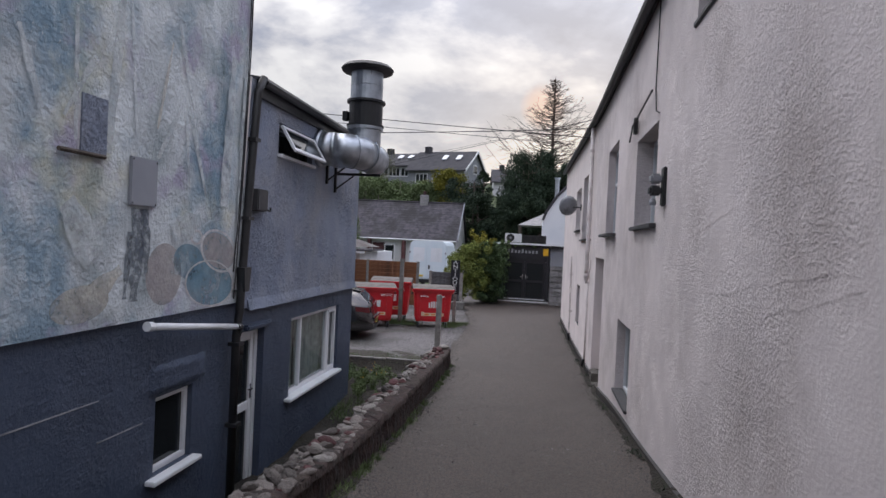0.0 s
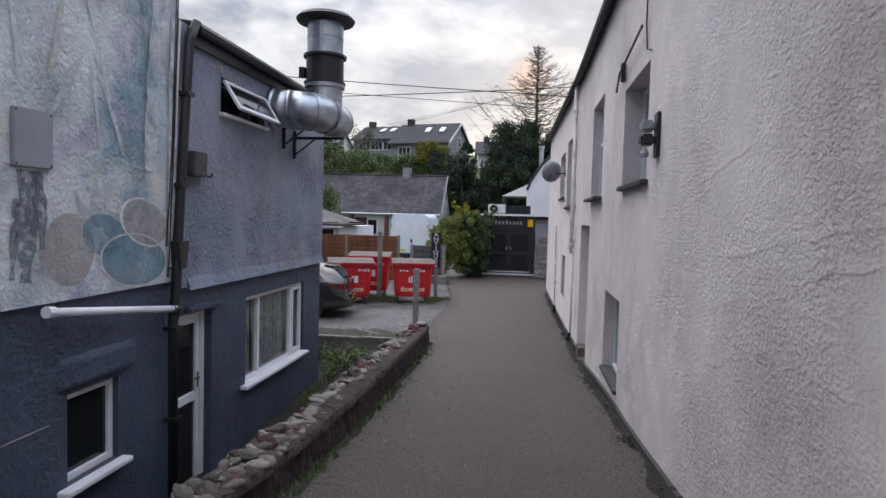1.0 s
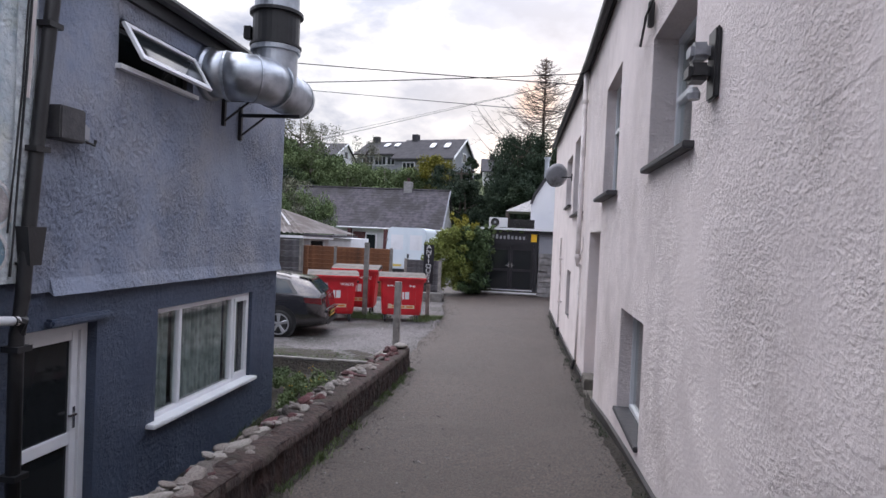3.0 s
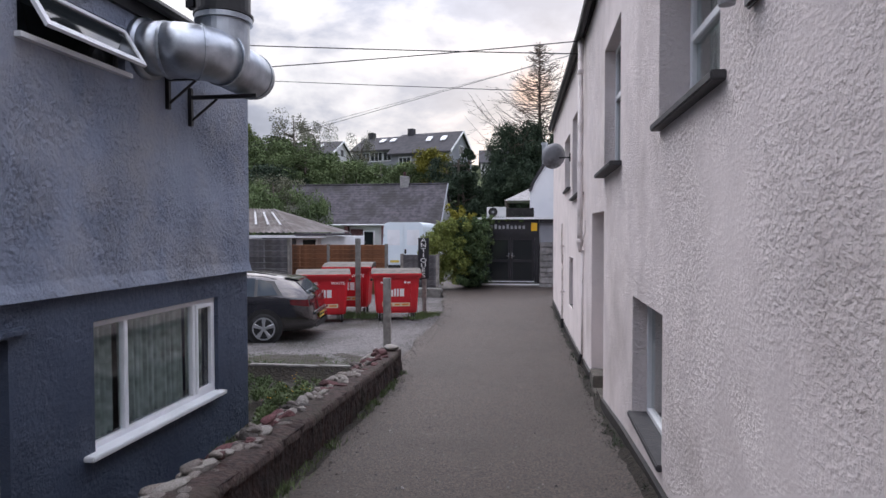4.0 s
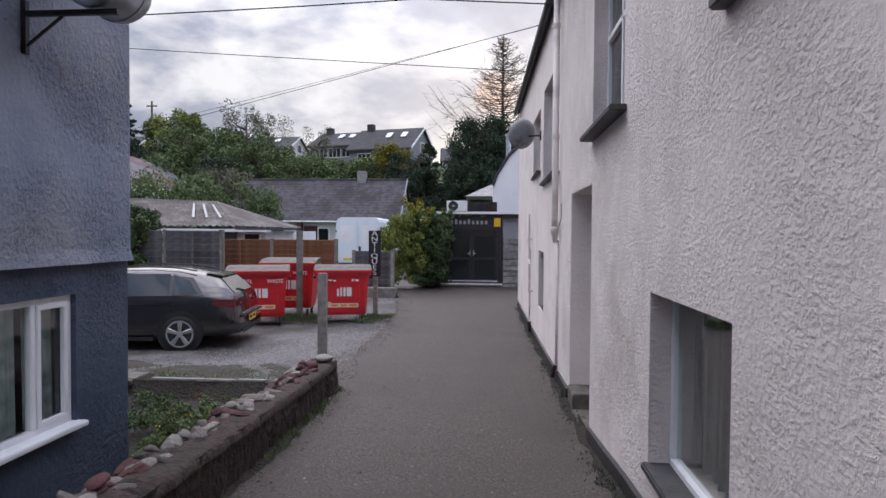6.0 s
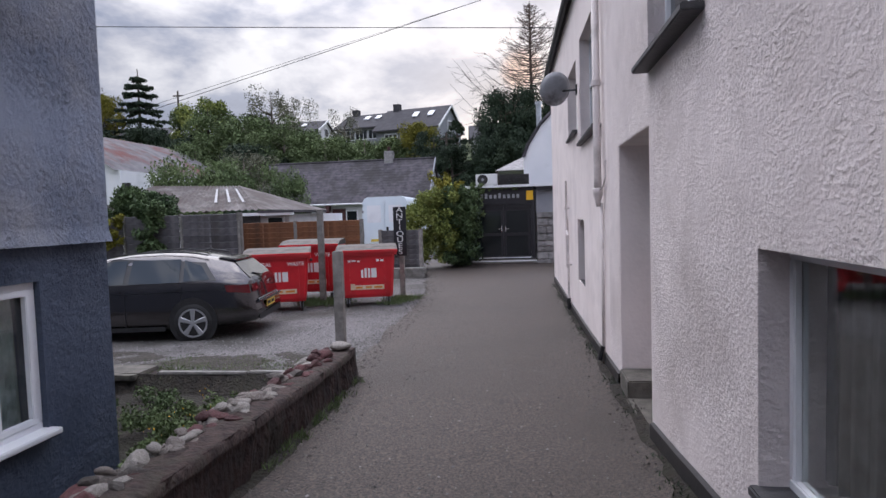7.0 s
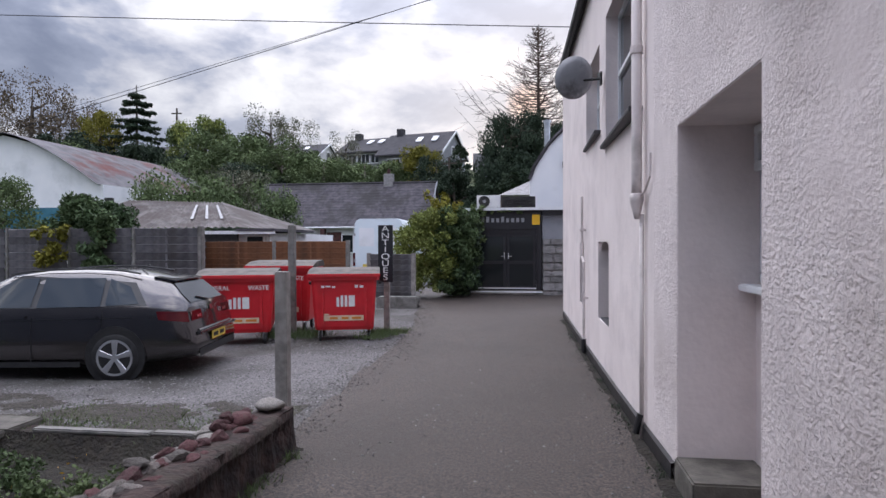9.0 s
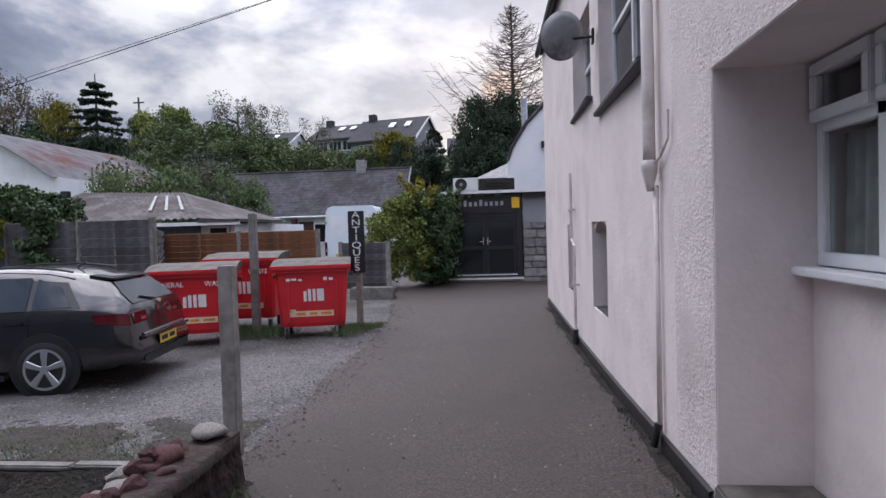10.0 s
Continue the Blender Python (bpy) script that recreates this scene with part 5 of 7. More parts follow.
# ---- wheeled bins ----
def wheelie(label, m, words):
    t = thing("waste_bin", label, "bin", m, group="red bins in the yard")
    W, D = 0.63, 0.52
    bm = bmesh.new()
    rings = []
    for z, w, d in ((0.20, 0.53, 0.42), (0.26, 0.55, 0.44), (0.95, W - 0.03, D - 0.02), (1.05, W - 0.02, D - 0.01), (1.05, W + 0.03, D + 0.03), (1.12, W + 0.03, D + 0.03)):
        c = 0.05
        rings.append([bm.verts.new(p) for p in ((-w + c, -d, z), (w - c, -d, z), (w, -d + c, z), (w, d - c, z), (w - c, d, z), (-w + c, d, z), (-w, d - c, z), (-w, -d + c, z))])
    for a, b in zip(rings, rings[1:]):
        for k in range(8):
            bm.faces.new((a[k], a[(k + 1) % 8], b[(k + 1) % 8], b[k]))
    bm.faces.new(rings[0])
    bm.faces.new(rings[-1])
    body = part("body", bm, M["bin_red"], t)
    for x in (-0.40, 0.40):
        part("rib", boxes((x - 0.02, x + 0.02, -0.525, -0.46, 0.3, 0.92), bevel=0.006), M["bin_red"], body)
    part("lid", prism([(-0.57, 1.13), (-0.57, 1.155), (-0.2, 1.225), (0.45, 1.24), (0.57, 1.18), (0.57, 1.13)], "x", -0.67, 0.67), M["bin_lid"], t, "scuffed brown plastic lid")
    part("lid_edge", boxes((-0.675, 0.675, -0.59, -0.55, 1.10, 1.16), bevel=0.01), M["bin_red"], t)
    for x in (-0.67, 0.67):
        part("lifting_pin", tube([(x - 0.03, 0, 0.98), (x + 0.03, 0, 0.98)], 0.03, 10), M["dark_metal"], t)
    for x in (-0.45, 0.45):
        for y in (-0.34, 0.34):
            w = part("caster", tube([(x - 0.022, y, 0.085), (x + 0.022, y, 0.085)], 0.085, 14), M["rubber"], t)
            part("fork", boxes((x - 0.035, x - 0.026, y - 0.03, y + 0.03, 0.07, 0.21), (x + 0.026, x + 0.035, y - 0.03, y + 0.03, 0.07, 0.21)), M["steel"], w)
    # plain white shapes where the maker's mark stands

    def front(name, rows, mat):
        bm = bmesh.new()
        for x0, x1, z0, z1 in rows:
            y0, y1 = (-0.44 - (z - 0.26) * 0.0869 - 0.006 for z in (z0, z1))
            vs = [bm.verts.new(c) for c in ((x0, y0, z0), (x1, y0, z0), (x1, y1, z1), (x0, y1, z1))]
            bm.faces.new(vs)
        return part(name, bm, M[mat], t)

    for r in ((-0.14, -0.09, 0.60, 0.76), (-0.065, -0.015, 0.60, 0.79), (0.01, 0.06, 0.60, 0.79), (0.085, 0.20, 0.60, 0.79)):
        front("logo_bar", (r,), "white_print")
    front("sticker", ((-0.40, 0.36, 0.36, 0.45),), "label_cream")
    front("sticker_bar", ((-0.38, -0.28, 0.452, 0.48), ), "label_cream")
    front("sticker_print", ((-0.27, -0.12, 0.385, 0.425), (-0.05, 0.08, 0.385, 0.425), (0.14, 0.32, 0.385, 0.425)), "orange_print").location.y = -0.003
    for word, x in words:
        lettering(word, 0.105, M["white_print"], t, pose(x, -0.53, 0.945, 90 - 5, 0, 0))
    if not words:
        for r in ((-0.42, -0.36, 0.92, 0.96), (-0.34, -0.25, 0.93, 0.96), (-0.22, -0.16, 0.92, 0.95), (0.20, 0.26, 0.92, 0.97), (0.29, 0.36, 0.92, 0.96)):
            front("faded_print", (r,), "white_print")
    return t


BZ = -0.345
wheelie("red wheeled waste bin with a scuffed brown lid", pose(-2.93, 18.35, BZ, 0, 0, 14) @ Matrix.Diagonal((0.95, 0.95, 1.05, 1)), ())
wheelie("red wheeled bin lettered GENERAL WASTE beside the car", pose(-4.69, 17.75, BZ, 0, 0, 19) @ Matrix.Diagonal((1, 1, 1.05, 1)), (("GENERAL", -0.34), ("WASTE", 0.36)))
wheelie("red wheeled bin standing behind the others", pose(-4.46, 19.28, BZ, 0, 0, 8) @ Matrix.Diagonal((1, 1, 1.14, 1)), (("WASTE", 0.3),))


# ---- parked estate car ----
def estate_car(m):
    """Tail at x = 0, nose at x = -4.5, wheels on z = 0; the near side is y < 0."""
    t = thing("estate_car", "dark grey estate car parked on the gravel", "car", m)
    st = [(-4.50, 0.28, 0.52, 0.60, 0.55), (-4.42, 0.20, 0.66, 0.74, 0.62), (-4.15, 0.18, 0.80, 0.84, 0.60), (-3.7, 0.18, 0.87, 0.93, 0.62), (-3.25, 0.18, 0.90, 1.00, 0.62), (-2.85, 0.18, 0.91, 1.22, 0.62), (-2.45, 0.18, 0.92, 1.385, 0.61),
          (-2.0, 0.18, 0.925, 1.44, 0.60), (-1.5, 0.18, 0.935, 1.45, 0.59), (-1.0, 0.20, 0.945, 1.425, 0.575), (-0.6, 0.22, 0.955, 1.385, 0.555), (-0.3, 0.25, 0.96, 1.35, 0.54), (0.0, 0.30, 0.96, 1.315, 0.525), (0.06, 0.33, 0.955, 1.30, 0.515)]

    def half(x):
        return interp(x, [-4.5, -4.3, -3.9, -1.0, -0.35, 0.0, 0.06], [0.62, 0.80, 0.89, 0.905, 0.89, 0.81, 0.76])

    def lean(x, z):
        f = min(max((x + 1.14) / 1.2, 0), 1)
        return -f * interp(z, [0.3, 0.62, 0.66, 0.95, 1.0, 1.36], [0.0, 0.0, 0.06, 0.12, 0.16, 0.52])

    def side_y(x, z):
        """Half width of the skin at a height."""
        zb = interp(x, [s[0] for s in st], [s[2] for s in st])
        zr = interp(x, [s[0] for s in st], [s[3] for s in st]) - 0.07
        wr = interp(x, [s[0] for s in st], [s[4] for s in st])
        if z <= zb:
            return half(x) * (1.0 if z < 0.7 else 1 - 0.03 * (z - 0.7) / 0.25)
        return half(x) * 0.97 + (wr - half(x) * 0.97) * min((z - zb) / max(zr - zb, 0.01), 1)

    bm = bmesh.new()
    rings = []
    for x, zb, zbelt, zr, wr in st:
        w = half(x)
        prof = [(0.0, zb), (w * 0.86, zb), (w * 0.97, zb + 0.06), (w, min(0.45, zbelt - 0.1)), (w, min(0.68, zbelt - 0.05)), (w * 0.97, zbelt), (wr, zr - 0.07), (wr * 0.86, zr - 0.018), (wr * 0.45, zr), (0.0, zr + 0.005)]
        pts = [(-y, z) for y, z in prof] + [(y, z) for y, z in prof[-2:0:-1]]
        rings.append([bm.verts.new((x + lean(x, z), y, z)) for y, z in pts])
    n = len(rings[0])
    for a, b in zip(rings, rings[1:]):
        for k in range(n):
            bm.faces.new((a[k], a[(k + 1) % n], b[(k + 1) % n], b[k]))
    for ring in (rings[0], rings[-1]):
        for k in range(0, n // 2):
            q = [ring[k], ring[k + 1], ring[(n - k - 1) % n], ring[(n - k) % n]]
            q = list(dict.fromkeys(q))
            if len(q) > 2:
                bm.faces.new(q)
    bmesh.ops.subdivide_edges(bm, edges=bm.edges[:], cuts=1, smooth=0.0, use_grid_fill=True)
    body = part("body", bm, M["car_paint"], t, smooth=True)

    def skin(name, poly, mat, side, off=0.006, parent=t, label=""):
        """A panel on the flank: corner rows of (x, z), four at a time."""
        bm = bmesh.new()
        for quad in poly:
            grid = []
            for i in range(7):
                row = []
                for j in range(5):
                    u, v = i / 6, j / 4
                    (x0, z0), (x1, z1), (x2, z2), (x3, z3) = quad
                    x = (x0 * (1 - u) + x1 * u) * (1 - v) + (x3 * (1 - u) + x2 * u) * v
                    z = (z0 * (1 - u) + z1 * u) * (1 - v) + (z3 * (1 - u) + z2 * u) * v
                    row.append(bm.verts.new((x + lean(x, z), side * (side_y(x, z) + off), z)))
                grid.append(row)
            for a, b in zip(grid, grid[1:]):
                for j in range(4):
                    bm.faces.new((a[j], a[j + 1], b[j + 1], b[j]))
        return part(name, bm, M[mat], parent, label, smooth=True)

    for side in (-1, 1):
        skin("window_surround", [[(-3.15, 0.935), (-0.48, 0.985), (-0.62, 1.27), (-2.30, 1.37)]], "black_paint", side, 0.004)
        skin("door_window", [[(-3.0, 0.955), (-2.06, 0.965), (-2.06, 1.335), (-2.36, 1.325)]], "car_glass", side, 0.010, label="dark front door glass")
        skin("door_window", [[(-1.98, 0.965), (-1.16, 0.975), (-1.20, 1.335), (-1.98, 1.335)]], "car_glass", side, 0.010, label="dark rear door glass")
        skin("quarter_window", [[(-1.09, 0.985), (-0.60, 1.005), (-0.72, 1.22), (-1.13, 1.325)]], "car_glass", side, 0.010)
        skin("door_gap", [[(-2.03, 0.25), (-2.02, 0.25), (-2.02, 0.95), (-2.03, 0.95)], [(-1.14, 0.62), (-1.13, 0.62), (-1.11, 0.96), (-1.12, 0.96)], [(-3.06, 0.25), (-3.05, 0.25), (-3.02, 0.93), (-3.03, 0.93)]], "black_paint", side, 0.003)
        skin("sill_trim", [[(-3.3, 0.20), (-1.40, 0.20), (-1.40, 0.27), (-3.3, 0.27)]], "rubber", side, 0.004)
        # thin black strip paints a fold's shade on the smooth flank
        skin("crease", [[(-3.6, 0.765), (-0.30, 0.835), (-0.30, 0.845), (-3.6, 0.772)]], "black_paint", side, 0.002)
        skin("tail_lamp", [[(-0.34, 0.80), (0.04, 0.76), (0.04, 0.90), (-0.36, 0.91)]], "lamp_red", side, 0.008, label="red tail lamp")
        for x in (-2.2, -1.28):
            skin("door_handle", [[(x - 0.10, 0.825), (x + 0.10, 0.83), (x + 0.10, 0.865), (x - 0.10, 0.86)]], "car_paint", side, 0.022)
        part("roof_rail", tube([(x + lean(x, 1.4), side * 0.545, interp(x, [s[0] for s in st], [s[3] for s in st]) + 0.012) for x in (-2.5, -2.2, -1.7, -1.2, -0.8, -0.5)], 0.014, 6), M["black_paint"], t)
        part("wing_mirror", prism([(-2.98, 0.94), (-2.84, 0.96), (-2.84, 1.08), (-2.96, 1.06)], "y", side * 0.89, side * 1.03), M["car_paint"], t)

    def tail(name, rows, mat, off=0.006, parent=t, label=""):
        """Panels on the tail: rows of half-width and height limits (y0, y1, z0, z1)."""
        bm = bmesh.new()
        for y0, y1, z0, z1 in rows:
            grid = []
            for i in range(9):
                row = []
                for j in range(5):
                    z = z0 + (z1 - z0) * j / 4
                    lim = side_y(0.06, z)
                    y = max(-lim, min(lim, y0 + (y1 - y0) * i / 8))
                    row.append(bm.verts.new((0.06 + lean(0.06, z) + off, y, z)))
                grid.append(row)
            for a, b in zip(grid, grid[1:]):
                for j in range(4):
                    bm.faces.new((a[j], a[j + 1], b[j + 1], b[j]))
        return part(name, bm, M[mat], parent, label, smooth=True)

    hatch = tail("rear_window", [(-0.60, 0.60, 1.0, 1.255)], "car_glass", 0.012, label="sloping dark rear window")
    part("wiper", tube([(lean(0.06, 1.0) + 0.09, 0.0, 1.0), (lean(0.06, 1.06) + 0.09, -0.32, 1.06)], 0.012, 5), M["black_paint"], hatch)
    for a, b in ((-0.80, -0.38), (0.38, 0.80)):
        tail("tail_lamp", [(a, b, 0.775, 0.90)], "lamp_red", 0.010, label="red tail lamp")
    for a, b in ((-0.56, -0.42), (0.42, 0.56)):
        tail("reverse_lamp", [(a, b, 0.80, 0.84)], "chrome", 0.014)
    tail("tailgate_gap", [(-0.62, 0.62, 0.635, 0.65)], "black_paint", 0.008)
    tail("lower_valance", [(-0.70, 0.70, 0.30, 0.40)], "rubber", 0.008)
    pl = tail("number_plate", [(-0.27, 0.27, 0.46, 0.575)], "plate", 0.014, label="yellow rear number plate")
    tail("plate_bars", [(-0.22, -0.03, 0.49, 0.545), (0.03, 0.2, 0.49, 0.545)], "rubber", 0.018, pl)
    tail("badge", [(-0.05, 0.05, 0.86, 0.93)], "chrome", 0.012)
    part("spoiler", prism([(-0.62, 1.34), (-0.33, 1.295), (-0.34, 1.275), (-0.62, 1.31)], "y", -0.50, 0.50), M["car_paint"], t)
    part("bumper_lip", boxes((-0.05, 0.095, -0.72, 0.72, 0.585, 0.625), bevel=0.015), M["car_paint"], t)
    part("aerial", tube([(-1.0, 0, 1.43), (-0.9, 0, 1.49)], 0.012, 6), M["black_paint"], t)
    for x in (-0.95, -3.58):
        for side in (-1, 1):
            # flush dark disc paints the shade of the hollow round the wheel
            part("wheel_arch", tube([(x, side * (half(x) - 0.03), 0.34), (x, side * (half(x) + 0.004), 0.34)], 0.385, 30), M["rubber"], t)
            wmat = pose(x, side * (half(x) - 0.085), 0.318, 90, 0, 0)
            wh = part("wheel", lathe([(0.22, -0.1), (0.30, -0.1), (0.318, -0.06), (0.318, 0.06), (0.30, 0.1), (0.225, 0.1)], 32, wmat), M["rubber"], t, "black tyre on an alloy wheel", smooth=True)
            y = side * (half(x) + 0.006)
            part("rim_back", tube([(x, y - side * 0.03, 0.318), (x, y, 0.318)], 0.215, 28), M["dark_metal"], wh)
            bm = bmesh.new()
            for r0, r1 in ((0.205, 0.235),):
                for k in range(32):
                    a, b = k * math.tau / 32, (k + 1) * math.tau / 32
                    q = [(x + r * math.cos(c), y + side * 0.012, 0.318 + r * math.sin(c)) for r, c in ((r0, a), (r1, a), (r1, b), (r0, b))]
                    bm.faces.new([bm.verts.new(v) for v in q])
            part("rim", bm, M["alloy"], wh)
            for k in range(5):
                a = k * math.tau / 5 + 0.3
                c, s = math.cos(a), math.sin(a)
                bm = bmesh.new()
                pts = [(0.03, -0.03), (0.21, -0.052), (0.21, 0.052), (0.03, 0.03)]
                lo = [bm.verts.new((x + u * c - v * s, y + side * 0.002, 0.318 + u * s + v * c)) for u, v in pts]
                hi = [bm.verts.new((x + u * c - 0.6 * v * s, y + side * 0.018, 0.318 + u * s + 0.6 * v * c)) for u, v in pts]
                for j in range(4):
                    bm.faces.new((lo[j], lo[(j + 1) % 4], hi[(j + 1) % 4], hi[j]))
                bm.faces.new(hi)
                part("spoke", bm, M["alloy"], wh)
            part("hub_cap", tube([(x, y, 0.318), (x, y + side * 0.022, 0.318)], 0.045, 14), M["alloy"], wh)
    return t


estate_car(pose(-4.05, 15.60, -0.375, 0, 0, 9))


# ---- white van ----
def van(m):
    t = thing("panel_van", "white high-roof panel van parked with its rear doors towards the lane", "van", m)
    w = 0.98
    bm = bmesh.new()
    rings = []
    for y in (0.0, 4.2, 4.8, 5.6):
        zt = 2.55 if y < 4.5 else (2.3 if y < 5 else 1.2)
        prof = [(-w * 0.95, 0.45), (w * 0.95, 0.45), (w, 0.6), (w, 1.3), (w * 0.93, zt - 0.2), (w * 0.86, zt - 0.06), (w * 0.72, zt), (-w * 0.72, zt), (-w * 0.86, zt - 0.06), (-w * 0.93, zt - 0.2), (-w, 1.3), (-w, 0.6)]
        rings.append([bm.verts.new((a, y, b)) for a, b in prof])
    for a, b in zip(rings, rings[1:]):
        for k in range(12):
            bm.faces.new((a[k], a[(k + 1) % 12], b[(k + 1) % 12], b[k]))
    bm.faces.new(rings[0])
    bm.faces.new(rings[-1])
    part("body", bm, M["van_white"], t)
    for s in (-1, 1):
        dr = part("rear_door", boxes(sorted((s * 0.01, s * 0.88)) + [-0.03, 0.0, 0.62, 2.38], bevel=0.02), M["van_white"], t)
        for zz in (0.9, 1.9):
            part("hinge", boxes(sorted((s * 0.88, s * 0.95)) + [-0.04, 0.0, zz, zz + 0.1]), M["dish_grey"], dr)
        part("door_seam", boxes(sorted((s * 0.16, s * 0.74)) + [-0.034, -0.028, 1.5, 2.2], bevel=0.002), M["render_far"], dr, "pressed blank panel")
        part("tail_lamp", boxes(sorted((s * 0.90, s * 0.985)) + [-0.02, 0.04, 0.75, 1.25], bevel=0.01), M["lamp_red"], t)
        for y in (1.0, 4.6):
            part("wheel", tube([(s * 0.75, y, 0.33), (s * 0.97, y, 0.33)], 0.33, 20), M["rubber"], t)
    part("door_handle", boxes((0.05, 0.14, -0.05, -0.03, 1.12, 1.32), bevel=0.01), M["rubber"], t)
    part("bumper", boxes((-0.98, 0.98, -0.08, 0.05, 0.42, 0.6), bevel=0.02), M["rubber"], t)
    part("plate_bar", boxes((-0.6, -0.2, -0.04, -0.03, 0.72, 0.82)), M["plate"], t)
    return t


van(pose(-5.25, 30.2, -0.2, 0, 0, 2))


# ---- the dark shop front at the end of the lane ----
def shop():
    t = thing("shop", "black single-storey shop front with glazed double doors", "shop")
    Y = 25.75
    part("side_wall", boxes((-1.45, -1.3, Y, 31, -0.4, 2.38), (1.2, 7, Y + 0.12, Y + 0.4, -0.4, 2.38), (6.8, 7, Y + 0.4, 31, -0.4, 2.38), (-1.3, 6.8, 30.8, 31, -0.4, 2.38)), M["stonework"], t)
    part("fascia", boxes((-1.30, 0.80, Y - 0.03, Y + 0.2, 1.80, 2.34), bevel=0.01), M["sign_black"], t, "black sign fascia")
    for k, h in enumerate((0.17, 0.17, 0.12, 0.12, 0.17, 0.12, 0.12, 0.12, 0.12)):
        part("sign_bar", boxes((-0.98 + k * 0.148, -0.98 + k * 0.148 + 0.085, Y - 0.04, Y - 0.03, 2.02, 2.02 + h)), M["dish_grey"], t)
    part("yellow_panel", boxes((0.52, 0.74, Y - 0.045, Y - 0.03, 1.94, 2.24)), M["yellow"], t, "small yellow sign panel")
    part("flat_roof", boxes((-1.6, 7.1, Y - 0.12, 31.2, 2.36, 2.44)), M["slate"], t)
    part("flashing", boxes((-1.65, 1.62, Y - 0.16, Y - 0.12, 2.37, 2.45)), M["upvc"], t, "white roof edge flashing")
    for r in ((-1.28, -1.12), (0.64, 0.80)):
        part("pilaster", boxes((*r, Y - 0.02, Y + 0.16, -0.1, 1.8), bevel=0.01), M["sign_black"], t)
    part("head_rail", boxes((-1.12, 0.64, Y, Y + 0.12, 1.70, 1.80)), M["sign_black"], t)
    part("threshold", boxes((-1.30, 0.82, Y - 0.10, Y + 0.16, -0.12, 0.0), bevel=0.008), M["concrete"], t)
    part("white_strip", boxes((-1.30, 0.82, Y - 0.115, Y - 0.10, -0.06, -0.02), (-1.1, 0.64, Y - 0.04, Y - 0.02, 0.05, 0.08)), M["upvc"], t, "white metal strip on the threshold")
    for x0, x1 in ((-1.12, -0.24), (-0.24, 0.64)):
        d = part("door_leaf", boxes((x0 + 0.005, x0 + 0.09, Y + 0.02, Y + 0.07, 0, 1.7), (x1 - 0.09, x1 - 0.005, Y + 0.02, Y + 0.07, 0, 1.7), (x0 + 0.09, x1 - 0.09, Y + 0.02, Y + 0.07, 1.6, 1.7), (x0 + 0.09, x1 - 0.09, Y + 0.02, Y + 0.07, 0.78, 0.88), (x0 + 0.09, x1 - 0.09, Y + 0.02, Y + 0.07, 0, 0.12)), M["sign_black"], t, "black glazed door leaf")
        part("pane", boxes((x0 + 0.09, x1 - 0.09, Y + 0.04, Y + 0.05, 0.88, 1.6)), M["pane"], d)
        part("pane", boxes((x0 + 0.09, x1 - 0.09, Y + 0.04, Y + 0.05, 0.12, 0.78)), M["pane"], d)
        hx = -0.30 if x0 < -0.5 else -0.18
        part("door_handle", boxes((hx - 0.012, hx + 0.012, Y - 0.02, Y + 0.02, 0.92, 1.12), sorted((hx, hx + (-0.1 if x0 < -0.5 else 0.1))) + [Y - 0.03, Y - 0.015, 1.0, 1.025]), M["chrome"], d, "steel lever handle")
    part("lintel_panel", boxes((0.82, 1.5, Y + 0.02, Y + 0.14, 1.52, 2.36)), M["house_grey"], t)
    part("flashing_board", boxes((0.82, 1.62, Y - 0.10, Y + 0.02, 2.24, 2.36)), M["sign_black"], t)
    rg = random.Random(4)
    z = -0.2
    part("pier_core", boxes((0.83, 1.52, Y + 0.06, Y + 0.12, -0.2, 1.52)), M["mortar"], t)
    while z < 1.45:
        h = rg.uniform(0.16, 0.27)
        x = 0.82
        while x < 1.45:
            wd = min(rg.uniform(0.2, 0.42), 1.53 - x)
            part("stone", boxes((x + 0.008, x + wd - 0.008, Y - 0.02 + rg.uniform(-0.02, 0.02), Y + 0.10, z + 0.008, min(z + h, 1.52) - 0.008), bevel=0.018), M["stonework"], t)
            x += wd
        z += h
    return t


shop()
a = thing("air_conditioner", "white outdoor air conditioning unit on the flat roof", "air conditioner")
part("casing", boxes((-1.13, -0.42, 25.85, 26.15, 2.47, 2.84), bevel=0.012), M["ac_white"], a)
part("fan_ring", lathe([(0.15, 0), (0.17, 0.0), (0.17, 0.015), (0.15, 0.015)], 24, pose(-0.90, 25.848, 2.655, 90, 0, 0)), M["dark_metal"], a)
part("fan", lathe([(0.02, 0.0), (0.145, 0.004), (0.145, 0.008), (0.02, 0.02)], 24, pose(-0.90, 25.85, 2.655, 90, 0, 0)), M["dish_grey"], a)
for x in (-1.05, -0.5):
    part("foot", boxes((x - 0.03, x + 0.03, 25.85, 26.15, 2.44, 2.47)), M["dark_metal"], a)
r = thing("roof_plant_box", "low dark louvred plant box on the flat roof", "plant box")
part("casing", boxes((-0.38, 0.62, 25.95, 27.4, 2.44, 2.80), bevel=0.01), M["dark_metal"], r)
for z in (2.52, 2.60, 2.68):
    part("louvre", boxes((-0.2, 0.5, 25.92, 25.95, z, z + 0.04)), M["black_paint"], r)
g = thing("canopy_roof", "small grey pyramid canopy behind the shop", "canopy")
bm = bmesh.new()
apex = bm.verts.new((0.7, 36.0, 4.35))
base = [bm.verts.new(c) for c in ((-0.9, 34.4, 3.5), (2.3, 34.4, 3.5), (2.3, 37.6, 3.5), (-0.9, 37.6, 3.5))]
for k in range(4):
    bm.faces.new((base[k], base[(k + 1) % 4], apex))
bm.faces.new(base)
part("roof", bm, M["stonework"], g)
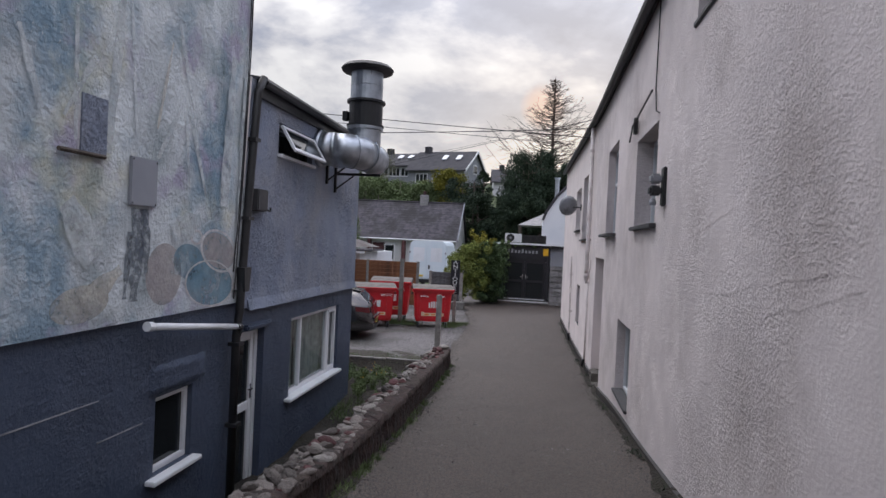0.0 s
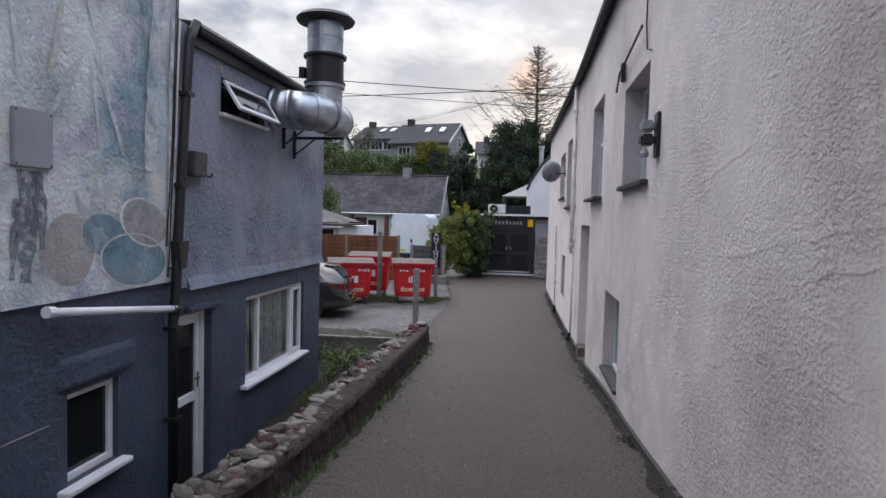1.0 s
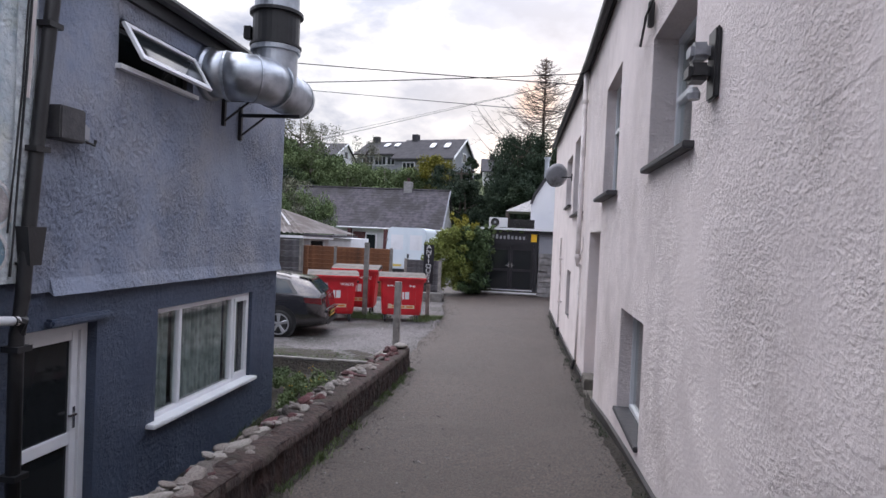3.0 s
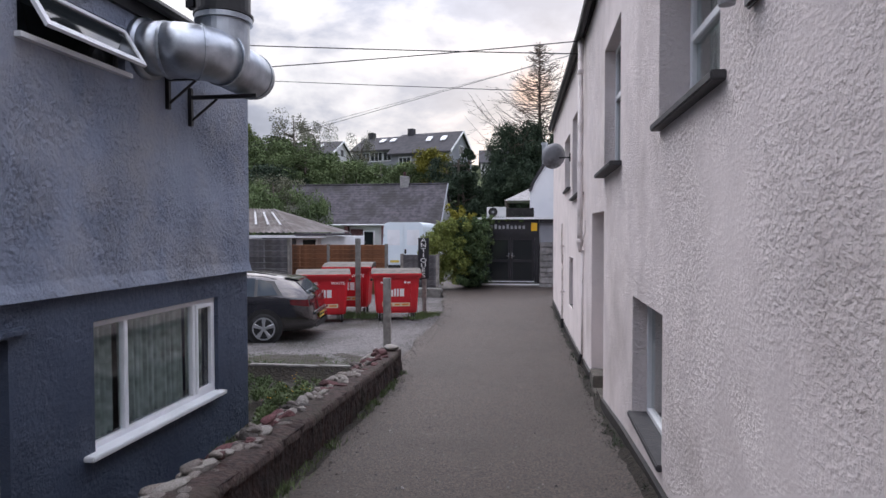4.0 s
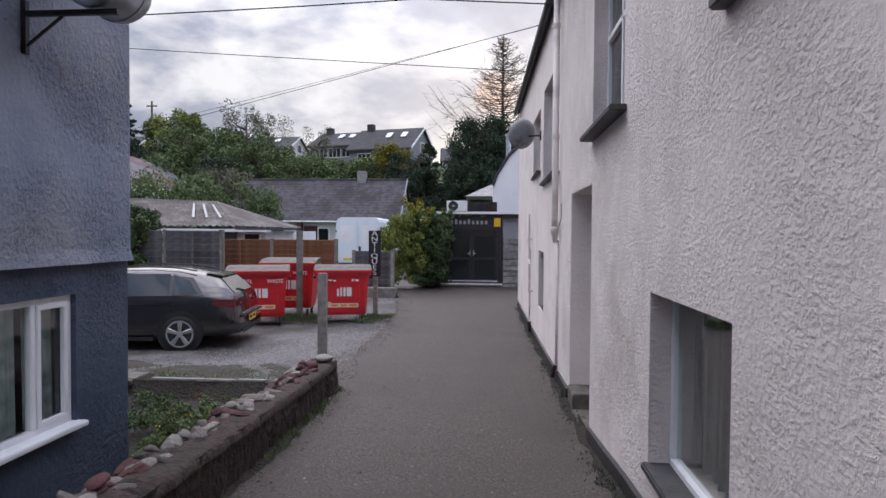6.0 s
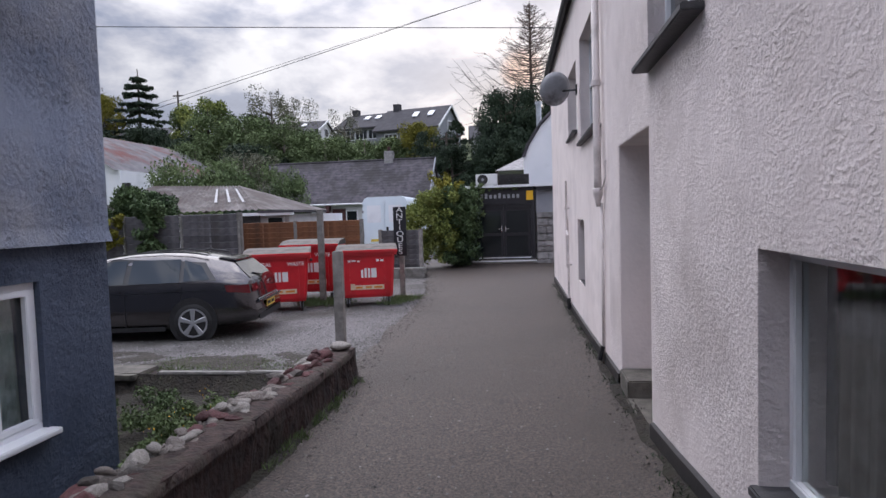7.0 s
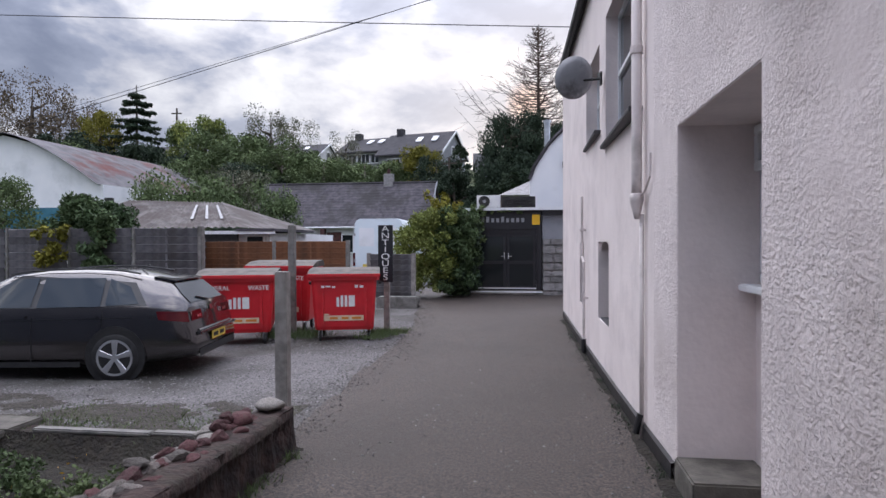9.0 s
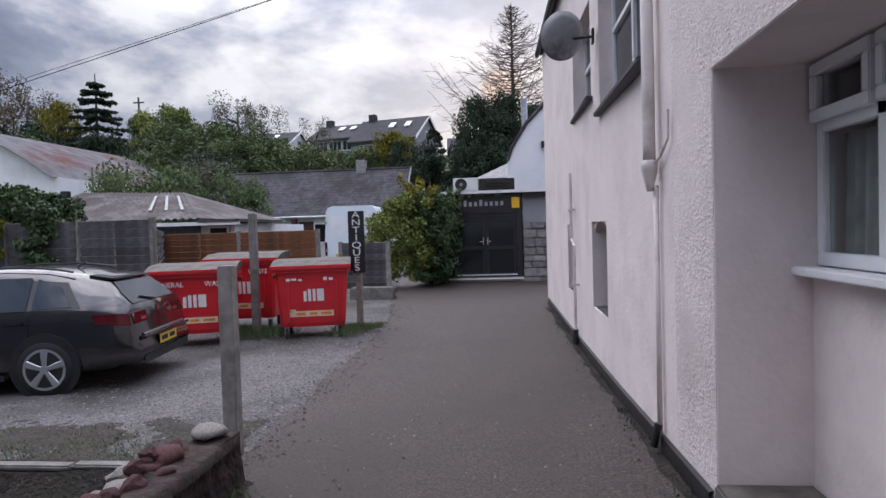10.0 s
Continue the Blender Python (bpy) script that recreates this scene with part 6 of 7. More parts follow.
for x, y in ((-0.8, 34.5), (2.2, 34.5), (2.2, 37.5), (-0.8, 37.5)):
    part("canopy_post", boxes((x - 0.06, x + 0.06, y - 0.06, y + 0.06, 0, 3.5)), M["bark"], g)

gb = thing("white_gable_house", "white rendered gable with a steel flue behind the shop", "house")
out = [(0.45, -0.2), (0.45, 3.55), (0.62, 4.0), (1.1, 4.75), (1.75, 5.4), (3.6, 7.2), (7.5, 4.0), (7.5, -0.2)]
part("wall", prism(out, "y", 28.6, 34.0), M["render_far"], gb)
part("roof_verge", tube([(x, 28.58, z + 0.03) for x, z in out[1:6]], 0.07, 6), M["slate"], gb, "dark roof verge")
part("flue", tube([(1.05, 28.9, 4.5), (1.05, 28.9, 5.55)], 0.10, 12), M["steel"], gb, "steel flue pipe")
part("flue_cap", tube([(1.05, 28.9, 5.55), (1.05, 28.9, 5.62)], 0.14, 12), M["steel"], gb)
part("wall_lamp", boxes((1.55, 1.68, 28.45, 28.6, 3.95, 4.15)), M["black_paint"], gb)


# ---- cottage, sheds, barn ----
def cottage():
    t = thing("cottage", "low white cottage with a long slate roof", "cottage")
    part("wall", prism([(44, -0.2), (44, 2.5), (47, 5.2), (50, 2.5), (50, -0.2)], "x", -17.0, -5.7), M["house_white"], t)
    roof = part("roof", prism([(47, 5.25), (47, 5.36), (50.3, 2.4), (50.3, 2.34)], "x", -17.3, -5.55), M["slate"], t, "weathered slate roof")
    for k in range(16):
        a, b = k / 16, (k + 1) / 16
        y0, z0, y1, z1 = 43.7 + 3.3 * a, 2.35 + 3.0 * a, 43.7 + 3.3 * b + 0.03, 2.35 + 3.0 * b + 0.03
        part("slate_course", prism([(y0, z0), (y0, z0 + 0.03), (y1, z1 + 0.015), (y1, z1 - 0.02)], "x", -17.3 + 0.01 * (k % 3), -5.55), M["slate"], roof)
    part("ridge", tube([(-17.3, 47, 5.37), (-5.5, 47, 5.37)], 0.09, 6), M["slate"], t)
    ch = part("chimney", boxes((-9.0, -8.4, 46.7, 47.3, 5.0, 5.95), bevel=0.02), M["stonework"], t)
    part("chimney_pot", lathe([(0.11, 5.95), (0.12, 6.25), (0.10, 6.25)], 12, pose(-8.7, 47, 0)), M["stone_b"], ch)
    part("bargeboard", prism([(43.7, 2.35), (43.7, 2.5), (47, 5.45), (47, 5.3)], "x", -5.56, -5.48), M["house_grey"], t)
    part("gutter", tube([(-17.2, 43.66, 2.38), (-5.6, 43.66, 2.38)], 0.06, 6), M["upvc"], t)
    part("door", boxes((-11.9, -11.0, 43.93, 44.0, 0.0, 2.1)), M["stone_b"], t, "dark red door")
    for x0, x1 in ((-11.0, -10.2), (-14.2, -13.2), (-9.0, -8.0)):
        w = part("window", boxes((x0, x1, 43.94, 44.0, 0.8, 2.0)), M["upvc"], t)
        part("pane", boxes((x0 + 0.08, x1 - 0.08, 43.925, 43.94, 0.88, 1.92)), M["pane"], w)
    for x in (-12.2, -9.6):
        part("porch_post", boxes((x, x + 0.22, 43.5, 44, 0, 2.3)), M["stone_b"], t)
    return t


cottage()


def shed():
    t = thing("old_shed", "low white shed with a worn corrugated roof", "shed")
    part("wall", boxes((-14.2, -7.3, 25.0, 31.0, -0.4, 1.74)), M["house_white"], t)
    bm = bmesh.new()
    n = 110
    lo, hi = [], []
    for k in range(n + 1):
        u = k / n
        z = 0.025 * math.sin(k * 1.57)
        lo.append(bm.verts.new((-14.4 + 6.3 * u, 24.6, 1.90 + z)))
        hi.append(bm.verts.new((-14.4 + 3.7 * u, 28.6, 3.05 - 0.12 * u + z)))
    for k in range(n):
        bm.faces.new((lo[k], lo[k + 1], hi[k + 1], hi[k]))
    hip = bm.verts.new((-8.1, 31.5, 1.9))
    bm.faces.new((lo[-1], hip, hi[-1]))
    part("roof", bm, M["shed_roof"], t, "worn grey corrugated roof")
    for u in (0.74, 0.83, 0.92):
        bm = bmesh.new()
        q = []
        for a, v in ((u, 0.25), (u + 0.018, 0.25), (u + 0.018, 0.8), (u, 0.8)):
            p = Vector((-14.4 + 6.3 * a, 24.6, 1.90)).lerp(Vector((-14.4 + 3.7 * a, 28.6, 3.05 - 0.12 * a)), v)
            q.append(bm.verts.new(p + Vector((0, -0.01, 0.05))))
        bm.faces.new(q)
        part("roof_light", bm, M["dish_grey"], t, "pale plastic roof light")
    part("lean_to_roof", boxes((-8.2, -7.0, 24.6, 28.0, 1.78, 1.86)), M["slate"], t)
    part("eave_board", boxes((-13.5, -7.0, 24.62, 24.68, 1.70, 1.80)), M["upvc"], t)
    w = part("window", boxes((-8.05, -7.45, 24.94, 25.0, 1.25, 1.66)), M["upvc"], t)
    part("pane", boxes((-8.0, -7.5, 24.93, 24.94, 1.3, 1.62)), M["pane"], w)
    part("fascia", boxes((-9.6, -8.3, 24.9, 25.0, 1.35, 1.75)), M["slate_sill"], t)
    return t


shed()


def barn():
    t = thing("barn", "white barn with a curved rusty corrugated roof and teal doors", "barn")
    pts = []
    for k in range(11):
        a = math.pi * k / 10
        pts.append((-26.7 - 5.4 * math.cos(a), 4.5 + 2.6 * (1 - abs(math.cos(a)) ** 1.5)))
    part("wall", prism([(-32.1, -0.2)] + pts + [(-21.3, -0.2)], "y", 36.0, 36.3), M["render_far"], t)
    bm = bmesh.new()
    rows = []
    n = 90
    for j in range(2):
        row = []
        for k in range(n + 1):
            a = math.pi * k / n
            r = 1 + 0.006 * math.sin(k * 1.9)
            row.append(bm.verts.new((-26.7 - 5.6 * math.cos(a), 35.6 + j * 13, 4.46 + 2.76 * r * (1 - abs(math.cos(a)) ** 1.5))))
        rows.append(row)
    for k in range(n):
        bm.faces.new((rows[0][k], rows[0][k + 1], rows[1][k + 1], rows[1][k]))
    part("roof", bm, M["slate_red"], t, "curved red and grey corrugated roof")
    part("side_wall", boxes((-21.3, -21.0, 36, 48.4, -0.2, 4.45)), M["render_far"], t)
    part("side_wall", boxes((-32.3, -32.0, 36, 48.4, -0.2, 4.45)), M["render_far"], t)
    part("door", boxes((-28.3, -21.9, 35.93, 36.0, -0.2, 3.3)), M["teal"], t, "teal boarded door")
    part("vent_pipe", tube([(-20.6, 35.9, 2.9), (-20.6, 35.9, 3.75)], 0.22, 10), M["dark_metal"], t)
    return t


barn()


def hill_house(label, x, y, z, w, d, h, ridge, wall, turn, name="hill_house"):
    """Two storeys, gable ends at both sides, roof lights and a chimney."""
    t = thing(name, label, "house", pose(x, y, z, 0, 0, turn), group="houses on the hill")
    part("wall", prism([(0, 0), (0, h), (d / 2, h + ridge), (d, h), (d, 0)], "x", 0, w), M[wall], t)
    bm = prism([(-0.4, h - 0.25), (-0.4, h - 0.1), (d / 2, h + ridge + 0.15), (d / 2, h + ridge)], "x", -0.3, w + 0.3)
    prism([(d + 0.4, h - 0.25), (d + 0.4, h - 0.1), (d / 2, h + ridge + 0.15), (d / 2, h + ridge)], "x", -0.3, w + 0.3, bm)
    roof = part("roof", bm, M["hill_slate"], t, "dark slate roof")
    ch = part("chimney", boxes((w * 0.08, w * 0.08 + 0.7, d / 2 - 0.35, d / 2 + 0.35, h + ridge - 0.4, h + ridge + 0.75)), M["hill_slate"], roof)
    for k in (0.5, 0.75):
        yy, zz = d * 0.28, h - 0.1 + (ridge + 0.25) * (0.28 * d + 0.4) / (d / 2 + 0.4)
        part("roof_light", prism([(yy - 0.4, zz - 0.4 * ridge / (d / 2) + 0.1), (yy - 0.4, zz - 0.4 * ridge / (d / 2) + 0.2), (yy + 0.4, zz + 0.4 * ridge / (d / 2) + 0.2), (yy + 0.4, zz + 0.4 * ridge / (d / 2) + 0.1)], "x", w * k, w * k + 0.6), M["upvc"], roof)
    for k in range(3):
        for fl in (0.35, 0.72):
            x0 = w * (0.14 + 0.3 * k)
            wi = part("window", boxes((x0, x0 + 1.5, -0.06, 0.0, h * fl, h * fl + 1.1)), M["upvc"], t)
            for q in range(3):
                part("pane", boxes((x0 + 0.08 + q * 0.48, x0 + 0.48 + q * 0.48, -0.08, -0.06, h * fl + 0.1, h * fl + 1.0)), M["pane"], wi)
    part("bargeboard", prism([(-0.4, h - 0.3), (-0.4, h - 0.05), (d / 2, h + ridge + 0.2), (d + 0.4, h - 0.05), (d + 0.4, h - 0.3), (d / 2, h + ridge - 0.05)], "x", w + 0.3, w + 0.36), M["upvc"], t)
    wi = part("window", boxes((w, w + 0.06, d / 2 - 0.6, d / 2 + 0.6, h - 0.2, h + 0.9)), M["upvc"], t)
    part("pane", boxes((w + 0.06, w + 0.08, d / 2 - 0.5, d / 2 + 0.5, h - 0.1, h + 0.8)), M["pane"], wi)
    return t


hill_house("grey rendered two-storey house with a slate roof and roof lights", -15.1, 70.0, 5.0, 7.0, 7.0, 5.6, 2.4, "house_grey", -14)
hill_house("grey rendered house with a cross gable", -20.2, 72.5, 6.3, 5.4, 6.5, 5.0, 1.7, "house_grey", -14)
hill_house("pale house half hidden among the trees", -35.0, 80.0, 7.0, 10.0, 7.0, 5.0, 1.8, "house_white", -5)
hill_house("white house far behind the conifers", -6.0, 82.0, 6.2, 10.0, 7.0, 4.6, 1.8, "house_white", 6)
hill_house("white house at the edge of the wood", -54.0, 78.0, 7.0, 9.0, 7.0, 5.0, 2.0, "house_white", 10)


# ---- trees ----
def leaf_cloud(clumps, per, leaf, seed, flat=1.0):
    """Small leaf faces strewn through clumps (x, y, z, radius); one mesh."""
    rg = np.random.RandomState(seed)
    cs = np.array(clumps)
    n = len(cs) * per
    idx = np.repeat(np.arange(len(cs)), per)
    d = rg.normal(size=(n, 3))
    d /= np.linalg.norm(d, axis=1)[:, None]
    rad = cs[idx, 3] * rg.uniform(0.25, 1.0, n) ** 0.5 * (0.8 + 0.35 * rg.rand(n))
    p = cs[idx, :3] + d * rad[:, None] * np.array([1, 1, flat])
    a = rg.normal(size=(n, 3))
    a /= np.linalg.norm(a, axis=1)[:, None]
    b = np.cross(a, d + 0.6 * rg.normal(size=(n, 3)))
    b /= np.maximum(np.linalg.norm(b, axis=1), 1e-6)[:, None]
    s = (leaf * rg.uniform(0.6, 1.4, n))[:, None]
    v = np.stack([p - a * s, p + b * s * 0.55, p + a * s, p - b * s * 0.55], 1).reshape(-1, 3)
    me = bpy.data.meshes.new("crown")
    f = np.arange(4 * n).reshape(-1, 4)
    me.from_pydata(v.tolist(), [], f.tolist())
    return me


def limbs(height, spread, seed, count=9, r=0.2, start=0.25, droop=0.5):
    rg = random.Random(seed)
    bm = tube([(0, 0, -0.3), (0.05 * spread, 0, height * 0.3), (-0.04 * spread, 0.05, height * 0.6), (0, 0, height * 0.92)], [r, r * 0.8, r * 0.5, r * 0.1], 7)
    for k in range(count):
        a = k * 2.4 + rg.uniform(-0.4, 0.4)
        z = height * (start + (0.85 - start) * k / count)
        ln = spread * rg.uniform(0.6, 1.0) * (1 - 0.5 * k / count)
        e = Vector((math.cos(a) * ln, math.sin(a) * ln, z + ln * droop))
        m = Vector((math.cos(a) * ln * 0.5, math.sin(a) * ln * 0.5, z + ln * droop * 0.35))
        tube([(0, 0, z), m, e], [r * 0.4, r * 0.22, r * 0.05], 5, bm)
    return bm


def tree_kind(key, seed, leaf_mat, clumps, per, leaf, height, spread, flat=0.8, bark="bark"):
    trunk = mesh_of("trunk", limbs(height, spread, seed), M[bark], True)
    crown = leaf_cloud(clumps, per, leaf, seed, flat)
    crown.materials.append(M[leaf_mat])
    return trunk, crown


def round_clumps(seed, n, height, spread, low=0.25):
    rg = random.Random(seed)
    out = []
    for _ in range(n):
        z = height * rg.uniform(low, 0.95)
        f = math.sin(math.pi * min(max((z / height - low * 0.5) / (1.05 - low * 0.5), 0), 1)) ** 0.6
        a, r = rg.uniform(0, math.tau), spread * f * rg.random() ** 0.5
        out.append((r * math.cos(a), r * math.sin(a), z, spread * rg.uniform(0.18, 0.34)))
    return out


def cone_clumps(seed, height, spread, tiers=12):
    rg = random.Random(seed)
    out = []
    for k in range(tiers):
        z = height * (0.08 + 0.9 * k / tiers)
        r = spread * (1 - k / tiers) ** 0.85
        for j in range(max(3, int(8 * (1 - k / tiers)) + 1)):
            a = rg.uniform(0, math.tau)
            out.append((r * 0.7 * math.cos(a), r * 0.7 * math.sin(a), z + rg.uniform(-0.2, 0.2), max(r * 0.42, 0.16)))
    return out


KINDS = {}
for i, (key, mat) in enumerate((("mid", "leaf_mid"), ("light", "leaf_light"), ("grey", "leaf_grey"), ("yellow", "leaf_yellow"), ("dark", "leaf_dark"), ("brown", "leaf_brown"))):
    sparse = key in ("grey", "brown")
    KINDS[key] = [tree_kind(key, 31 * i + k, mat, round_clumps(31 * i + k, 46 if not sparse else 40, 6.0, 2.3), 360 if not sparse else 170, 0.068 if not sparse else 0.052, 6.0, 2.0) for k in range(2)]
KINDS["bush"] = [tree_kind("bush", 90 + k, "leaf_mid", round_clumps(90 + k, 34, 3.0, 2.0, 0.1), 300, 0.055, 2.4, 1.5) for k in range(2)]
KINDS["darkbush"] = [tree_kind("darkbush", 95 + k, "leaf_dark", round_clumps(95 + k, 34, 3.0, 2.0, 0.1), 130, 0.10, 2.4, 1.5) for k in range(2)]
KINDS["conifer"] = [tree_kind("conifer", 70 + k, "leaf_dark", cone_clumps(70 + k, 6.0, 1.5), 80, 0.11, 6.0, 1.0, 0.6) for k in range(2)]
NATURAL = {"bush": 3.0, "darkbush": 3.0}
LABELS = {"mid": "leafy green tree on the wooded hillside", "light": "fresh light green tree in spring leaf", "grey": "thin grey-green tree just coming into leaf", "yellow": "yellow-green shrub on the hillside", "dark": "dark evergreen tree on the hillside",
          "brown": "brown bare-twigged tree on the hillside", "bush": "rounded green bush below the wood", "darkbush": "dark green bush beside the sheds", "conifer": "dark pointed conifer tree"}
trng = random.Random(77)


def plant(key, x, y, top, width, base=None):
    """A tree of a kind with its top at a height and a crown of a width."""
    trunk, crown = KINDS[key][trng.randrange(2)]
    z = ground_z(x, y) if base is None else base
    s = (top - z) / NATURAL.get(key, 6.0)
    w = width / (4.6 if key not in ("conifer",) else 3.0)
    t = thing("conifer" if key == "conifer" else ("bush" if "bush" in key else "tree"), LABELS[key], "bush" if "bush" in key else "tree", pose(x, y, z, 0, 0, trng.uniform(0, 360)) @ Matrix.Diagonal((w, w, s, 1)), group="hillside trees and bushes")
    for nm, me in (("trunk", trunk), ("crown", crown)):
        ob = new(nm, me)
        ob.parent = t
    return t


for row in (
    # skyline trees, west to east
    ("brown", -47, 62, 16.5, 9), ("brown", -43.5, 57, 16.6, 8), ("brown", -40.5, 60, 14.8, 6), ("yellow", -38.5, 59, 13.6, 5), ("dark", -40, 55, 9.5, 8), ("conifer", -33.5, 56, 10.5, 3), ("mid", -28.5, 58, 12.6, 6.5), ("dark", -31.5, 54, 9.6, 7), ("dark", -28, 53, 9.0, 6),
    ("light", -27.0, 57, 12.3, 5.5), ("grey", -21.2, 57, 12.9, 6.5), ("grey", -19.6, 58, 12.4, 5.0), ("mid", -24.5, 56, 11.0, 7.5), ("mid", -19.8, 55, 10.0, 7), ("mid", -16.6, 56, 9.0, 5.5), ("mid", -12.0, 57, 8.2, 5), ("mid", -22.5, 54, 9.6, 7), ("mid", -18.5, 53, 8.9, 6.5), ("grey", -16.2, 62, 11.6, 4.5), ("mid", -15.5, 54, 8.3, 7), ("mid", -12.5, 55, 8.2, 7), ("mid", -10.5, 56, 7.9, 5.5),
    ("mid", -24.5, 50, 7.6, 7), ("dark", -20.0, 50, 7.2, 6.5), ("mid", -13.5, 51, 6.6, 6), ("yellow", -8.8, 56, 9.0, 5.2), ("dark", -6.6, 54, 8.2, 4.5), ("conifer", -4.6, 53, 9.3, 4.6), ("dark", -4.8, 50, 6.5, 5), ("dark", -2.4, 50, 5.4, 4.5), ("dark", 0.6, 50, 6.2, 5),
    ("dark", 3.6, 51, 7.6, 5), ("dark", 6.5, 50, 8.0, 6),
    # tall evergreen in front of the bare larch
    ("dark", -1.0, 45.2, 9.2, 3.6), ("dark", -0.6, 44.5, 8.3, 3.8), ("dark", 1.5, 45.5, 8.8, 4.0), ("dark", 0.3, 43.6, 6.6, 4.6), ("dark", 0.5, 45.0, 9.3, 4.0), ("dark", 3.4, 46, 9.0, 4.2), ("dark", 5.6, 47, 8.4, 4.6),
    # nearer shrubs behind the sheds
    ("bush", -14.8, 33.5, 4.3, 6.0), ("bush", -17.2, 35, 4.3, 4.6), ("grey", -14.0, 36, 5.2, 4.4), ("darkbush", -12.0, 33, 2.8, 3.6), ("bush", -12.2, 36, 4.2, 4.4), ("bush", -18.2, 42, 5.2, 4.0),
    ("mid", -13.9, 22.0, 3.3, 2.4), ("mid", -34, 50, 9.0, 8), ("dark", -37, 52, 10.5, 8), ("mid", -52, 56, 12.5, 10), ("dark", -46, 50, 9.5, 9), ("brown", -56, 60, 14, 10), ("dark", -62, 58, 13, 12),
):
    plant(*row)


def monkey_conifer(x, y, top):
    """A layered cedar-like conifer with spread, drooping tiers."""
    base = ground_z(x, y)
    h = top - base
    t = thing("cedar", "dark layered conifer standing above the wood", "tree", pose(x, y, base))
    rg = random.Random(3)
    part("trunk", tube([(0, 0, -0.3), (0, 0, h)], [0.28, 0.04], 7), M["bark"], t)
    cl = []
    for k in range(10):
        z = h * (0.40 + 0.58 * k / 10) + rg.uniform(-0.2, 0.2)
        r = 3.6 * (1 - k / 10.4) ** 0.85 * rg.uniform(0.75, 1.1)
        for j in range(5):
            a = k * 1.3 + j * math.tau / 5 + rg.uniform(-0.3, 0.3)
            for q in (0.2, 0.4, 0.6, 0.8, 1.0):
                cl.append((r * q * math.cos(a), r * q * math.sin(a), z - 0.25 * q * r * 0.4, 0.32 * (1.2 - 0.5 * q)))
    me = leaf_cloud(cl, 34, 0.17, 5, 0.45)
    me.materials.append(M["leaf_dark"])
    ob = new("crown", me)
    ob.parent = t


monkey_conifer(-34.8, 59, 15.8)


def larch(x, y, top):
    """Tall, nearly bare conifer: a straight stem and many thin upswept branches with twigs."""
    base = ground_z(x, y)
    h = top - base
    t = thing("larch", "tall nearly bare larch with brown twigs", "tree", pose(x, y, base))
    rg = random.Random(8)
    part("trunk", tube([(0, 0, -0.3), (0.08, 0, h * 0.4), (0, 0.05, h * 0.75), (0.03, 0, h)], [0.24, 0.17, 0.08, 0.015], 8), M["bark_larch"], t)
    bm = bmesh.new()
    for k in range(215):
        u0 = k / 215
        z = h * (0.40 + 0.585 * u0)
        a = k * 2.399 + rg.uniform(-0.7, 0.7)
        ln = 6.2 * (1 - u0) ** 0.95 * rg.uniform(0.3, 1.1) ** 1.2 + 0.15
        up, dip = rg.uniform(0.10, 0.75), rg.uniform(-0.12, 0.12)
        pts = [Vector((0, 0, z))]
        for j in range(1, 5):
            v = j / 4
            b = a + 0.25 * v * noise.noise(Vector((k * 0.7, v * 2, 0)))
            pts.append(Vector((math.cos(b) * ln * v, math.sin(b) * ln * v, z + ln * (dip * v + up * v * v) + 0.12 * noise.noise(Vector((k, v * 3, 5))))))
        tube(pts, [0.038, 0.028, 0.021, 0.014, 0.006], 4, bm, caps=False)
        for j in range(12):
            u = rg.uniform(0.25, 0.99) * 4
            i0 = min(int(u), 3)
            p = pts[i0].lerp(pts[i0 + 1], u - i0)
            aa = a + rg.choice((-1, 1)) * rg.uniform(0.3, 1.2)
            w = ln * rg.uniform(0.10, 0.26) + 0.12
            q = p + Vector((math.cos(aa), math.sin(aa), rg.uniform(-0.5, 0.8))) * w
            tube([p, p.lerp(q, 0.55) + Vector((0, 0, -0.06 * w)), q], [0.014, 0.011, 0.006], 3, bm, caps=False)
    part("crown", bm, M["bark_larch"], t, "fine brown branches and twigs")


larch(1.0, 47.5, 15.4)


# ---- hedge, ivy and weeds ----
def foliage(name, label, category, clumps, per, leaf, mat, seed, flat=1.0):
    me = leaf_cloud(clumps, per, leaf, seed, flat)
    me.materials.append(M[mat])
    return tagged(new(name, me), label, category, kind="stuff")


rg = random.Random(21)
cl = []
for _ in range(150):
    x, z = rg.uniform(-2.1, -1.05), rg.uniform(0.0, 2.35)
    cl.append((x, 25.0 + rg.uniform(-0.5, 0.55), z, rg.uniform(0.12, 0.24)))
foliage("ivy_hedge", "dense dark green ivy mass beside the shop", "hedge", cl, 170, 0.036, "leaf_ivy", 3)
# some of the ivy clumps again, set back, in the dark leaf
foliage("hedge_core", "darker leaves filling the inside of the hedge", "hedge", [(x * 0.98, y + 0.25, z * 0.92, r * 1.1) for x, y, z, r in cl[:90]], 60, 0.09, "leaf_dark", 4)
cl = []
for _ in range(150):
    x = rg.uniform(-3.35, -1.7)
    z = rg.uniform(0.1, 1.75 + 0.55 * (x + 3.3))
    cl.append((x, 24.75 + rg.uniform(-0.4, 0.5), min(z, 2.6), rg.uniform(0.16, 0.30)))
foliage("bamboo_hedge", "light yellow-green shrub leaning over the fence", "hedge", cl, 150, 0.04, "leaf_light", 5)
cl = [(rg.uniform(-2.5, -1.5), 24.9 + rg.uniform(-0.3, 0.3), rg.uniform(2.2, 2.75), 0.12) for _ in range(18)]
